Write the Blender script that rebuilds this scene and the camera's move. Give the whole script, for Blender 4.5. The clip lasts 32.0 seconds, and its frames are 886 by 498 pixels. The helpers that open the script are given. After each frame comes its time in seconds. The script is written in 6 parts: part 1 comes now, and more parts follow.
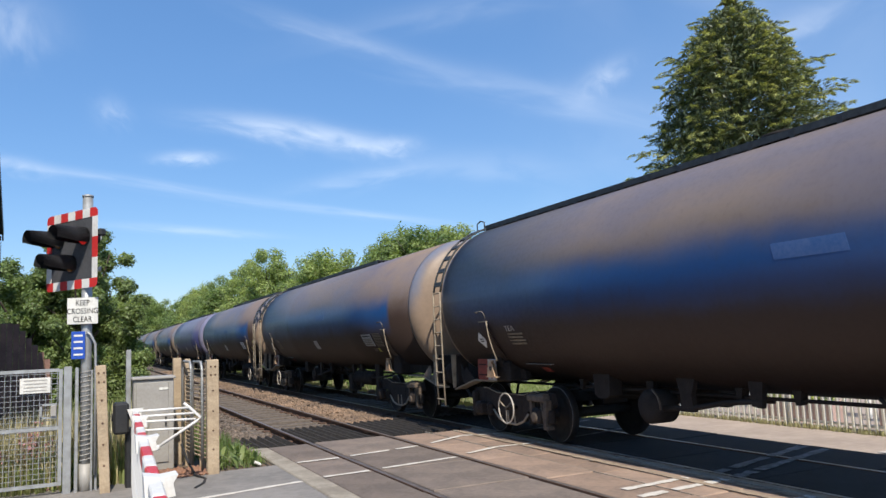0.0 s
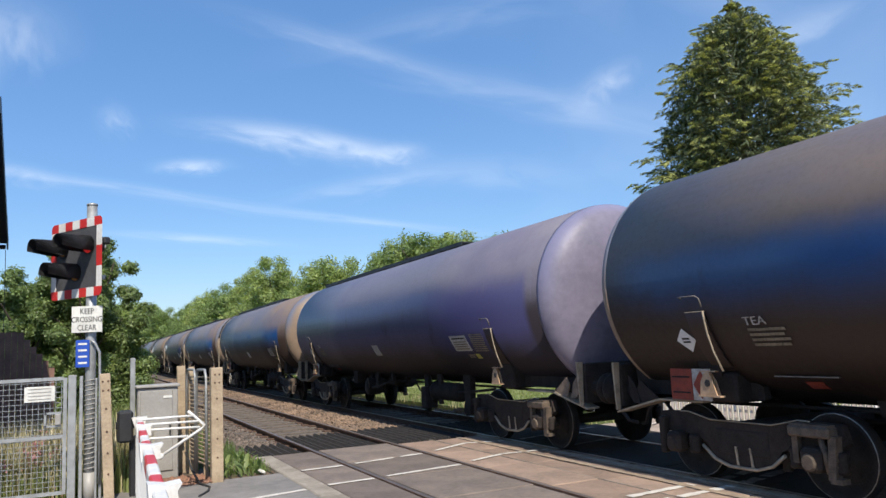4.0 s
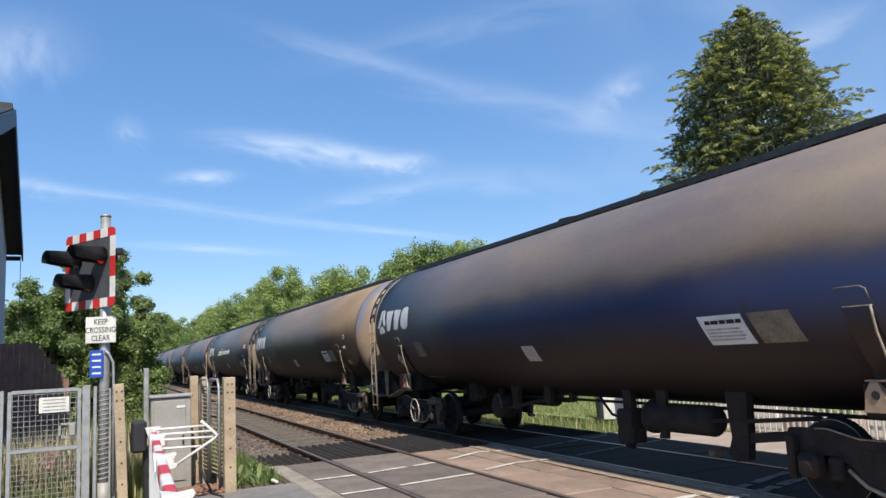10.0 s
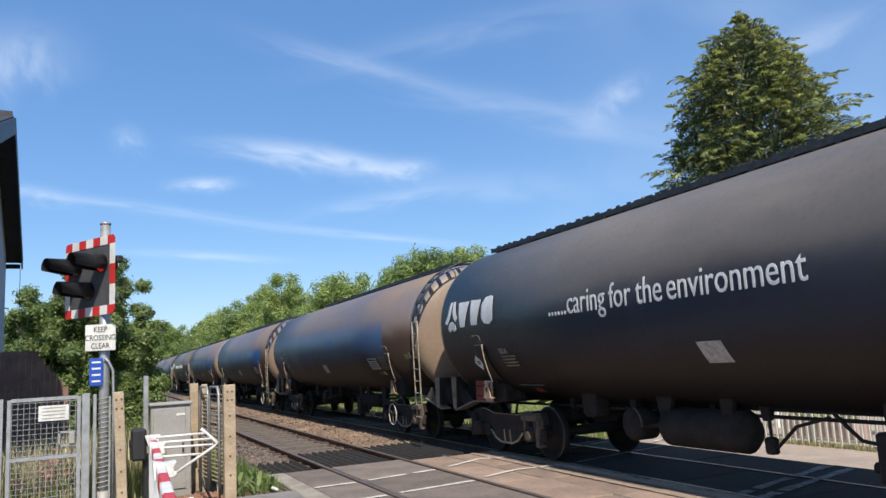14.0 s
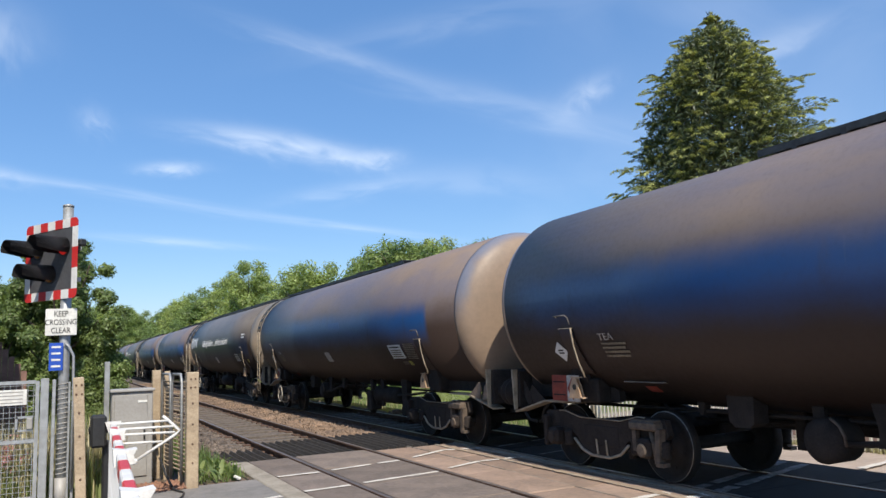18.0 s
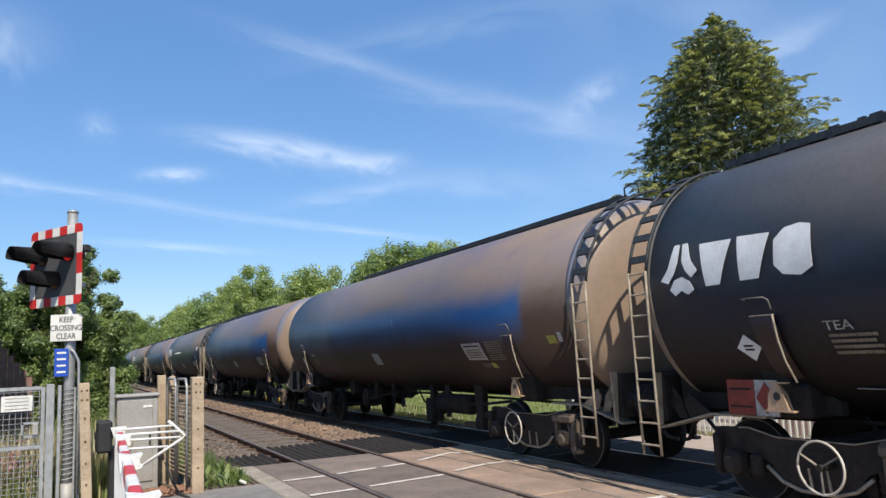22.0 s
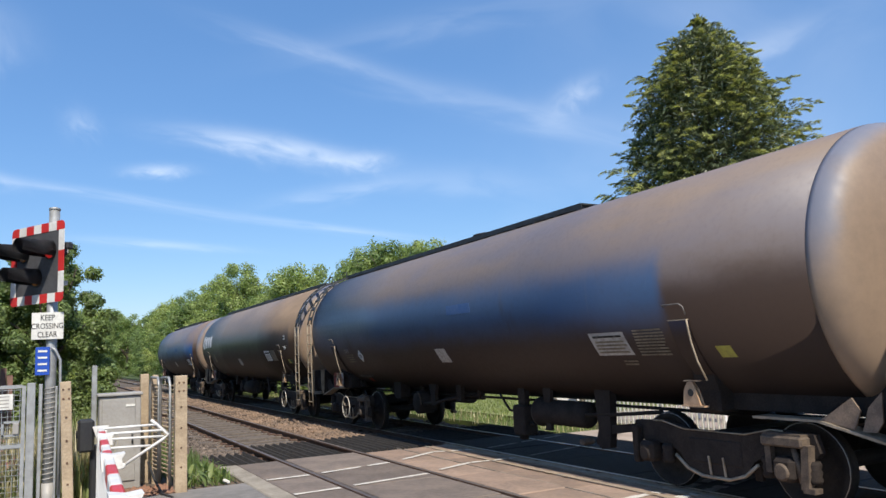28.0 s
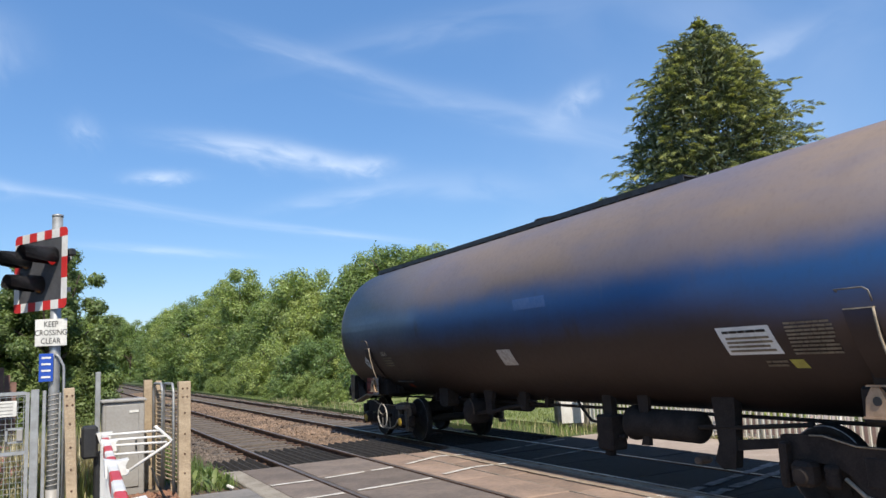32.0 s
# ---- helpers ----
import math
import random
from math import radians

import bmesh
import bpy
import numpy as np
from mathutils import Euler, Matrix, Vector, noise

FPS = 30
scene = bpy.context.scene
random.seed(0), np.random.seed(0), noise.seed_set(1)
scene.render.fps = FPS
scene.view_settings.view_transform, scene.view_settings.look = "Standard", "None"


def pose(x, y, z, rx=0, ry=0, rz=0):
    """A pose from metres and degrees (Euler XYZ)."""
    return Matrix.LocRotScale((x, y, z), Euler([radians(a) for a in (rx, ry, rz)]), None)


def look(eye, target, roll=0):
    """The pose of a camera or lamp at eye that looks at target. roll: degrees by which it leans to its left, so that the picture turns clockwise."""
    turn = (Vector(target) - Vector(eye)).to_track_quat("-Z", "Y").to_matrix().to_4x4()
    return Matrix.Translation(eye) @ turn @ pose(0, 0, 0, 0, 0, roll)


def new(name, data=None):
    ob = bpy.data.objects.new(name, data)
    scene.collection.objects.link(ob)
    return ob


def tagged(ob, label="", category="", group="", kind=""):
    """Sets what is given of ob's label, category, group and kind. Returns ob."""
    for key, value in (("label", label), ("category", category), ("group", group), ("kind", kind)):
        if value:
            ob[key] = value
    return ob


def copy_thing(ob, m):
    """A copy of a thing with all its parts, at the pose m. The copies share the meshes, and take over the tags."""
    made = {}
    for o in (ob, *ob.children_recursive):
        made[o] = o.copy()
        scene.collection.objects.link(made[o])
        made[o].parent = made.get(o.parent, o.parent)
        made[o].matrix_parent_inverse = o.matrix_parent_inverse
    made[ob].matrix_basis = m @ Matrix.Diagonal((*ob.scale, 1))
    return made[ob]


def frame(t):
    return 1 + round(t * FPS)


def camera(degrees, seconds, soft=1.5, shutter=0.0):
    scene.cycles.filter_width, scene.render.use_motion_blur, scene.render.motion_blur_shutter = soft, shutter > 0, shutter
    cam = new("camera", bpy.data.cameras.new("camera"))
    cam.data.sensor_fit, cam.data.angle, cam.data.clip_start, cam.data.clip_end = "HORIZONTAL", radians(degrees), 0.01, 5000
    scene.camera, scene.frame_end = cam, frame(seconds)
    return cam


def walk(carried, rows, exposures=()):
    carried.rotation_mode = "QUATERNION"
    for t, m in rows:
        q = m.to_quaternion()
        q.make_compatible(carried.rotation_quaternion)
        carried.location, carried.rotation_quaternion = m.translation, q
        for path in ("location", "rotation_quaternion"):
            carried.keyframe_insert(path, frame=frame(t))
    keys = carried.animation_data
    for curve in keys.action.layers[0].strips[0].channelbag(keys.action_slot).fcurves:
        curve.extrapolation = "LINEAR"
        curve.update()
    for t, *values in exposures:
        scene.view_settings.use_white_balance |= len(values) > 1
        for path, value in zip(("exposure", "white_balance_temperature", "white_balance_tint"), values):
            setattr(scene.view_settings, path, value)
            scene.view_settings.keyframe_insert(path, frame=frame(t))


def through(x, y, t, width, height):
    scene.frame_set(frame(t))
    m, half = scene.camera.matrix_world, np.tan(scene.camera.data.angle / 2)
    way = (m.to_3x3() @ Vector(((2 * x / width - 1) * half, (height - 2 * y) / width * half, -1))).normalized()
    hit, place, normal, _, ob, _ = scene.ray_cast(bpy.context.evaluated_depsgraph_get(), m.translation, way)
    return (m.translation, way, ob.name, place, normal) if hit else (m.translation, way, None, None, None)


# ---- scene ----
EYE = Vector((0.0, 0.0, 1.841))


def view(yaw, pitch, lean):
    """A pose at the eye: degrees clockwise from the track's line, degrees up, lean."""
    a, b = radians(yaw), radians(pitch)
    return look(EYE, EYE + Vector((math.sin(a) * math.cos(b), math.cos(a) * math.cos(b), math.sin(b))), lean)


# ---- camera ----
cam = camera(61.416, 32.0)
walk(cam, [
(0, view(25.595, 6.684, -2.535)), (0.5, view(25.586, 6.751, -2.394)), (1, view(25.640, 6.807, -2.420)),
(1.5, view(25.711, 6.963, -2.593)), (2, view(25.600, 7.078, -2.656)), (2.5, view(25.422, 7.115, -2.544)),
(3, view(25.490, 7.205, -2.527)), (3.5, view(25.440, 7.179, -2.684)), (5.5, view(25.114, 7.497, -2.824)),
(6, view(25.040, 7.418, -3.049)), (6.5, view(25.002, 7.413, -2.932)), (7, view(25.015, 7.421, -2.748)),
(7.5, view(25.014, 7.406, -2.710)), (8, view(24.971, 7.453, -2.796)), (8.5, view(24.851, 7.596, -2.895)),
(9, view(24.665, 7.729, -3.028)), (9.5, view(24.604, 7.837, -3.151)), (10, view(24.516, 7.918, -3.060)),
(10.5, view(24.420, 8.016, -2.811)), (11, view(24.438, 7.994, -2.771)), (11.5, view(24.751, 8.073, -2.961)),
(12, view(24.949, 8.118, -2.996)), (12.5, view(25.028, 8.148, -3.078)), (13, view(24.938, 8.229, -3.223)),
(13.5, view(24.730, 8.368, -3.315)), (14, view(24.559, 8.414, -3.267)), (14.5, view(24.459, 8.436, -3.041)),
(16.5, view(25.177, 8.242, -2.629)), (17, view(25.644, 7.907, -2.697)), (17.5, view(26.216, 7.750, -2.395)),
(18, view(26.901, 7.661, -2.206)), (18.5, view(27.066, 7.759, -2.047)), (19, view(27.025, 7.892, -2.055)),
(19.5, view(26.878, 7.992, -2.222)), (20, view(26.664, 8.073, -2.392)), (20.5, view(26.609, 8.071, -2.488)),
(21, view(26.564, 7.926, -2.532)), (21.5, view(26.617, 7.902, -2.592)), (22, view(26.625, 7.889, -2.640)),
(22.5, view(26.556, 7.883, -2.696)), (23, view(26.477, 7.902, -2.878)), (23.5, view(26.536, 7.945, -2.817)),
(24, view(26.787, 7.992, -2.640)), (24.5, view(27.090, 7.977, -2.703)), (25, view(27.205, 7.984, -2.745)),
(25.5, view(27.160, 7.955, -2.667)), (27.5, view(27.743, 7.829, -2.254)), (28, view(27.743, 7.756, -2.563)),
(28.5, view(27.622, 7.795, -2.813)), (29, view(27.441, 7.870, -2.683)), (29.5, view(27.414, 7.881, -2.552)),
(30, view(27.477, 7.753, -2.700)), (30.5, view(27.493, 7.722, -2.907)), (31, view(27.512, 7.822, -2.943)),
(31.5, view(27.554, 8.032, -2.919)), (32, view(27.569, 8.080, -2.909))
])

# ---- world and sun ----
SUN_EL, SUN_AZ = radians(49), radians(190)   # azimuth clockwise from +y, where the sun stands


def math_node(nt, op, a, b=None, c=None):
    n = nt.nodes.new("ShaderNodeMath")
    n.operation = op
    for i, v in enumerate((a, b, c)):
        if v is None:
            continue
        if isinstance(v, (int, float)):
            n.inputs[i].default_value = v
        else:
            nt.links.new(v, n.inputs[i])
    return n.outputs[0]


def noise_node(nt, vec, scale, detail=4.0, rough=0.55, distort=0.0):
    n = nt.nodes.new("ShaderNodeTexNoise")
    n.inputs["Scale"].default_value = scale
    n.inputs["Detail"].default_value = detail
    n.inputs["Roughness"].default_value = rough
    n.inputs["Distortion"].default_value = distort
    if vec is not None:
        nt.links.new(vec, n.inputs["Vector"])
    return n.outputs[0]


def ramp(nt, fac, lo, hi, smooth=True):
    n = nt.nodes.new("ShaderNodeMapRange")
    n.interpolation_type = "SMOOTHSTEP" if smooth else "LINEAR"
    nt.links.new(fac, n.inputs["Value"])
    n.inputs["From Min"].default_value, n.inputs["From Max"].default_value = lo, hi
    return n.outputs[0]


def mix_col(nt, fac, a, b, blend="MIX"):
    n = nt.nodes.new("ShaderNodeMix")
    n.data_type, n.blend_type = "RGBA", blend
    for sock, v in ((n.inputs[0], fac), (n.inputs[6], a), (n.inputs[7], b)):
        if isinstance(v, (int, float)):
            sock.default_value = v
        elif isinstance(v, tuple):
            sock.default_value = (*v, 1)
        else:
            nt.links.new(v, sock)
    return n.outputs[2]


def mapped(nt, vec, scale=(1, 1, 1), rot=(0, 0, 0), loc=(0, 0, 0)):
    n = nt.nodes.new("ShaderNodeMapping")
    n.inputs["Scale"].default_value = scale
    n.inputs["Rotation"].default_value = rot
    n.inputs["Location"].default_value = loc
    nt.links.new(vec, n.inputs["Vector"])
    return n.outputs[0]


world = bpy.data.worlds.new("world")
scene.world = world
world.use_nodes = True
wt = world.node_tree
sky = wt.nodes.new("ShaderNodeTexSky")
sky.sky_type, sky.sun_disc = "NISHITA", False
sky.sun_elevation, sky.sun_rotation = SUN_EL, SUN_AZ
sky.air_density, sky.dust_density, sky.ozone_density = 1.0, 0.6, 2.5
way_to = wt.nodes.new("ShaderNodeTexCoord").outputs["Generated"]


def streak(az, el, along, across, tilt, strength):
    """A wisp of cirrus: a soft long spot on the sky dome round one direction, torn by noise."""
    a, e = radians(az), radians(el)
    fwd = Vector((math.sin(a) * math.cos(e), math.cos(a) * math.cos(e), math.sin(e)))
    side = Vector((math.cos(a), -math.sin(a), 0))
    up = side.cross(fwd)
    u = side * math.cos(radians(tilt)) + up * math.sin(radians(tilt))
    v = up * math.cos(radians(tilt)) - side * math.sin(radians(tilt))

    def dot(w):
        n = wt.nodes.new("ShaderNodeVectorMath")
        n.operation = "DOT_PRODUCT"
        wt.links.new(way_to, n.inputs[0])
        n.inputs[1].default_value = w
        return n.outputs["Value"]
    f = math_node(wt, "MAXIMUM", dot(fwd), 0.05)
    pu = math_node(wt, "DIVIDE", math_node(wt, "DIVIDE", dot(u), f), math.tan(radians(along)))
    pv = math_node(wt, "DIVIDE", math_node(wt, "DIVIDE", dot(v), f), math.tan(radians(across)))
    comb = wt.nodes.new("ShaderNodeCombineXYZ")
    wt.links.new(pu, comb.inputs[0]), wt.links.new(pv, comb.inputs[1])
    comb.inputs[2].default_value = az * 0.37
    n = noise_node(wt, mapped(wt, comb.outputs[0], (1.3, 0.6, 1)), 1.4, 4, 0.5, 0.5)
    pv = math_node(wt, "ADD", pv, math_node(wt, "MULTIPLY", math_node(wt, "SUBTRACT", n, 0.5), 1.4))
    r2 = math_node(wt, "ADD", math_node(wt, "MULTIPLY", pu, pu), math_node(wt, "MULTIPLY", pv, pv))
    g = math_node(wt, "POWER", 2.718, math_node(wt, "MULTIPLY", r2, -2.2))
    return math_node(wt, "MULTIPLY", math_node(wt, "MULTIPLY", g, ramp(wt, n, 0.1, 0.8)), strength)


wisps = [
    (13.0, 16.1, 7.0, 1.1, -7, 0.46), (18.5, 15.0, 6.5, 1.2, -10, 0.5), (22.0, 14.7, 2.4, 0.9, 6, 0.35), (6.7, 13.8, 2.8, 0.6, 3, 0.45), (3.0, 11.9, 11.0, 0.5, -7, 0.24), (18.5, 9.7, 13.0, 0.45, -8, 0.26),
    (7.0, 8.5, 7.0, 0.42, -4, 0.28), (38.6, 18.7, 2.8, 1.3, 28, 0.3), (19.0, 22.4, 10.0, 1.0, -17, 0.2), (33.0, 18.2, 13.0, 1.5, -16, 0.2), (1.3, 16.7, 1.3, 1.4, 40, 0.22),
    (-5.9, 21.5, 4.0, 2.6, 15, 0.35), (-4.6, 12.6, 3.0, 0.8, -8, 0.3), (20.0, 12.4, 7.0, 0.9, 8, 0.24), (52.0, 20.0, 6.0, 1.4, 14, 0.22), (28.0, 24.5, 14.0, 1.6, 8, 0.12), (30.0, 13.0, 9.0, 1.6, -6, 0.12),
    (48.0, 15.0, 22.0, 9.0, 4, 0.14), (50.0, 24.0, 17.0, 5.0, -8, 0.12), (120.0, 30.0, 25.0, 4.0, 8, 0.3), (200.0, 35.0, 30.0, 5.0, -12, 0.3), (280.0, 25.0, 25.0, 4.0, 5, 0.3)]
cover = None
for w in wisps:
    s = streak(*w)
    cover = s if cover is None else math_node(wt, "ADD", cover, s)
cover = math_node(wt, "MINIMUM", cover, 0.9)
bg = wt.nodes["Background"]
deep = wt.nodes.new("ShaderNodeHueSaturation")
deep.inputs["Saturation"].default_value, deep.inputs["Value"].default_value = 1.17, 1.07
wt.links.new(sky.outputs[0], deep.inputs["Color"])
even = mix_col(wt, 0.38, deep.outputs[0], (1.15, 2.65, 5.9))
wt.links.new(mix_col(wt, cover, even, (7.6, 8.2, 9.0)), bg.inputs["Color"])
bg.inputs["Strength"].default_value = 0.13
sun = new("sun", bpy.data.lights.new("sun", "SUN"))
sun.data.energy, sun.data.angle, sun.data.color = 5.0, radians(0.53), (1.0, 0.92, 0.8)
sun.matrix_basis = look((0, 0, 60), Vector((0, 0, 60)) - Vector((math.sin(SUN_AZ) * math.cos(SUN_EL), math.cos(SUN_AZ) * math.cos(SUN_EL), math.sin(SUN_EL))))
scene.view_settings.exposure = 0.17

# ---- materials ----
MATS = {}


def material(name, base, base2=None, rough=0.7, metal=0.0, scale=3.0, bump=0.15, bump_scale=40.0, spread=(0.35, 0.65), island=0.0, per_object=0.0, spec=0.4):
    """Two colours mixed by noise at two sizes, with fine relief."""
    if name in MATS:
        return MATS[name]
    m = bpy.data.materials.new(name)
    m.use_nodes = True
    nt = m.node_tree
    p = nt.nodes["Principled BSDF"]
    co = nt.nodes.new("ShaderNodeTexCoord").outputs["Object"]
    base2 = base2 or tuple(c * 0.72 for c in base)
    n1 = noise_node(nt, co, scale, 6, 0.6)
    n2 = noise_node(nt, co, scale * 9, 4, 0.6)
    f = ramp(nt, math_node(nt, "ADD", math_node(nt, "MULTIPLY", n1, 0.65), math_node(nt, "MULTIPLY", n2, 0.35)), *spread)
    col = mix_col(nt, f, base, base2)
    if island or per_object:
        if island:
            src = nt.nodes.new("ShaderNodeNewGeometry").outputs["Random Per Island"]
        else:
            src = nt.nodes.new("ShaderNodeObjectInfo").outputs["Random"]
        k = island or per_object
        hsv = nt.nodes.new("ShaderNodeHueSaturation")
        nt.links.new(col, hsv.inputs["Color"])
        nt.links.new(math_node(nt, "ADD", math_node(nt, "MULTIPLY", src, 2 * k), 1 - k), hsv.inputs["Value"])
        col = hsv.outputs[0]
    nt.links.new(col, p.inputs["Base Color"])
    nt.links.new(math_node(nt, "ADD", math_node(nt, "MULTIPLY", n2, 0.24), rough - 0.12), p.inputs["Roughness"])
    p.inputs["Metallic"].default_value = metal
    p.inputs["Specular IOR Level"].default_value = spec
    if bump:
        b = nt.nodes.new("ShaderNodeBump")
        b.inputs["Strength"].default_value = bump
        b.inputs["Distance"].default_value = 0.02
        nt.links.new(noise_node(nt, co, bump_scale, 4, 0.6), b.inputs["Height"])
        nt.links.new(b.outputs[0], p.inputs["Normal"])
    MATS[name] = m
    return m


def leaf_material(name, base, base2, island=0.35, through=0.42):
    """Foliage: colour by leaf, a little light passes through."""
    m = material(name, base, base2, 0.45, 0, 0.6, 0, island=island, spec=0.5)
    nt = m.node_tree
    p = nt.nodes["Principled BSDF"]
    t = nt.nodes.new("ShaderNodeBsdfTranslucent")
    own = nt.nodes.new("ShaderNodeObjectInfo").outputs["Random"]
    vary = nt.nodes.new("ShaderNodeHueSaturation")
    nt.links.new(p.inputs["Base Color"].links[0].from_socket, vary.inputs["Color"])
    nt.links.new(math_node(nt, "ADD", math_node(nt, "MULTIPLY", own, 0.035), 0.49), vary.inputs["Hue"])
    nt.links.new(math_node(nt, "ADD", math_node(nt, "MULTIPLY", own, -0.5), 1.28), vary.inputs["Value"])
    link = vary.outputs[0]
    nt.links.new(link, p.inputs["Base Color"])
    nt.links.new(mix_col(nt, 1.0, link, (1.0, 1.0, 0.55), "MULTIPLY"), t.inputs["Color"])
    mixer = nt.nodes.new("ShaderNodeMixShader")
    mixer.inputs[0].default_value = through
    nt.links.new(p.outputs[0], mixer.inputs[1]), nt.links.new(t.outputs[0], mixer.inputs[2])
    nt.links.new(mixer.outputs[0], nt.nodes["Material Output"].inputs["Surface"])
    return m


def tank_material(name, paint, dust, grime_shade, band=(1.75, 2.95), ends=(-5.6, 8.2), keep=1.0, seed=0.0, gloss=0.32):
    """Painted steel barrel: clean paint shows in a washed band along the flank; dust lies above; the grimy brown below
    is darkened for the underside's shade too.
    """
    m = bpy.data.materials.new(name)
    m.use_nodes = True
    nt = m.node_tree
    p = nt.nodes["Principled BSDF"]
    co = mapped(nt, nt.nodes.new("ShaderNodeTexCoord").outputs["Object"], loc=(0, 0, 0))
    sep = nt.nodes.new("ShaderNodeSeparateXYZ")
    nt.links.new(co, sep.inputs[0])
    y, z = sep.outputs[1], sep.outputs[2]
    shifted = mapped(nt, co, (1, 1, 1), loc=(seed, seed * 3.1, 0))
    big = noise_node(nt, mapped(nt, shifted, (1, 0.35, 1)), 0.9, 5, 0.6)
    streaks = noise_node(nt, mapped(nt, shifted, (0.6, 1.1, 0.5)), 1.5, 5, 0.6)
    fine = noise_node(nt, shifted, 14, 5, 0.65)
    zz = math_node(nt, "ADD", z, math_node(nt, "MULTIPLY", math_node(nt, "SUBTRACT", big, 0.5), 0.34))
    zz = math_node(nt, "ADD", zz, math_node(nt, "MULTIPLY", math_node(nt, "SUBTRACT", streaks, 0.5), 0.22))
    upper = math_node(nt, "SUBTRACT", 1.0, ramp(nt, zz, band[1] - 0.32, band[1] + 0.2))
    lower = ramp(nt, zz, band[0] - 0.12, band[0] + 0.55)
    yy = math_node(nt, "ADD", y, math_node(nt, "MULTIPLY", math_node(nt, "SUBTRACT", fine, 0.5), 0.12))
    span = math_node(nt, "MULTIPLY", ramp(nt, yy, ends[0] - 0.12, ends[0] + 0.12), math_node(nt, "SUBTRACT", 1.0, ramp(nt, yy, ends[1] - 0.7, ends[1] + 0.7)))
    clean = math_node(nt, "MULTIPLY", math_node(nt, "MULTIPLY", math_node(nt, "MULTIPLY", upper, lower), span), keep)
    clean = math_node(nt, "MULTIPLY", clean, ramp(nt, streaks, 0.12, 0.42))
    dirt = mix_col(nt, ramp(nt, zz, 2.3, 3.3), grime_shade, dust)
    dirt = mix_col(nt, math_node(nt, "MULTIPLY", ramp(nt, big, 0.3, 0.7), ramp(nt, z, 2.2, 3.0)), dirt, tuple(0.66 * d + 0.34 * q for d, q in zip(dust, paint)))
    dirt = mix_col(nt, math_node(nt, "MULTIPLY", ramp(nt, streaks, 0.5, 0.8), 0.1), dirt, tuple(c * 0.6 for c in grime_shade))
    # shade of the barrel's underside, put into the colour near the bottom
    dirt = mix_col(nt, math_node(nt, "SUBTRACT", 1.0, ramp(nt, zz, 1.15, 1.75)), dirt, tuple(c * 0.45 for c in grime_shade))
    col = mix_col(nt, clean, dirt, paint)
    drips = noise_node(nt, mapped(nt, shifted, (0.1, 3.4, 0.3)), 1.9, 2, 0.5)
    runs = math_node(nt, "MULTIPLY", math_node(nt, "MULTIPLY", ramp(nt, drips, 0.69, 0.77), ramp(nt, z, 1.9, 2.3)), math_node(nt, "MULTIPLY", ramp(nt, big, 0.45, 0.62), 0.3))
    col = mix_col(nt, runs, col, tuple(0.5 * d + 0.5 * q + 0.02 for d, q in zip(dust, paint)))
    col = mix_col(nt, math_node(nt, "MULTIPLY", ramp(nt, fine, 0.45, 0.8), 0.14), col, tuple(c * 0.55 for c in grime_shade))
    nt.links.new(col, p.inputs["Base Color"])
    nt.links.new(math_node(nt, "ADD", math_node(nt, "MULTIPLY", clean, -0.12), math_node(nt, "ADD", math_node(nt, "MULTIPLY", fine, 0.2), math_node(nt, "SUBTRACT", gloss + 0.14, math_node(nt, "MULTIPLY", ramp(nt, zz, 1.9, 2.5), 0.12)))), p.inputs["Roughness"])
    nt.links.new(math_node(nt, "ADD", math_node(nt, "MULTIPLY", clean, 0.25), 0.27), p.inputs["Specular IOR Level"])
    b = nt.nodes.new("ShaderNodeBump")
    b.inputs["Strength"].default_value, b.inputs["Distance"].default_value = 0.05, 0.02
    nt.links.new(math_node(nt, "ADD", fine, math_node(nt, "MULTIPLY", big, 2.0)), b.inputs["Height"])
    nt.links.new(b.outputs[0], p.inputs["Normal"])
    return m


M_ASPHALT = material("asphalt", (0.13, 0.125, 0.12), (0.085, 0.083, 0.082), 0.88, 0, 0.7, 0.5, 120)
M_YARD = material("pinkish_yard", (0.44, 0.36, 0.3), (0.33, 0.27, 0.225), 0.9, 0, 0.9, 0.4, 90)
M_PALE_ASPHALT = material("worn_asphalt", (0.27, 0.25, 0.23), (0.18, 0.17, 0.158), 0.9, 0, 0.8, 0.5, 120)
M_PANEL = material("crossing_panel", (0.37, 0.26, 0.192), (0.232, 0.171, 0.133), 0.85, 0, 1.5, 0.5, 90, per_object=0.16)
M_PANEL_GREY = material("worn_grey_panel", (0.225, 0.179, 0.147), (0.138, 0.113, 0.096), 0.85, 0, 1.5, 0.5, 90, per_object=0.16)
# far-track panels carry the passing train's shade in their colour
M_FAR_DECK = material("train_shaded_deck", (0.033, 0.03, 0.028), (0.021, 0.0195, 0.019), 0.85, 0, 1.2, 0.4, 90, per_object=0.14)
M_EDGE = material("edge_concrete", (0.36, 0.32, 0.26), (0.22, 0.19, 0.15), 0.9, 0, 2.0, 0.4, 60)
M_LINE = material("road_paint", (0.64, 0.6, 0.54), (0.34, 0.31, 0.27), 0.8, 0, 5.0, 0.3, 60, spread=(0.45, 0.75))
M_FADED = material("faded_road_paint", (0.3, 0.29, 0.28), (0.1, 0.096, 0.092), 0.85, 0, 6.0, 0.3, 60)
M_BALLAST = material("ballast_stone", (0.19, 0.15, 0.12), (0.085, 0.068, 0.056), 0.95, 0, 6.0, 0.6, 30, island=0.35)
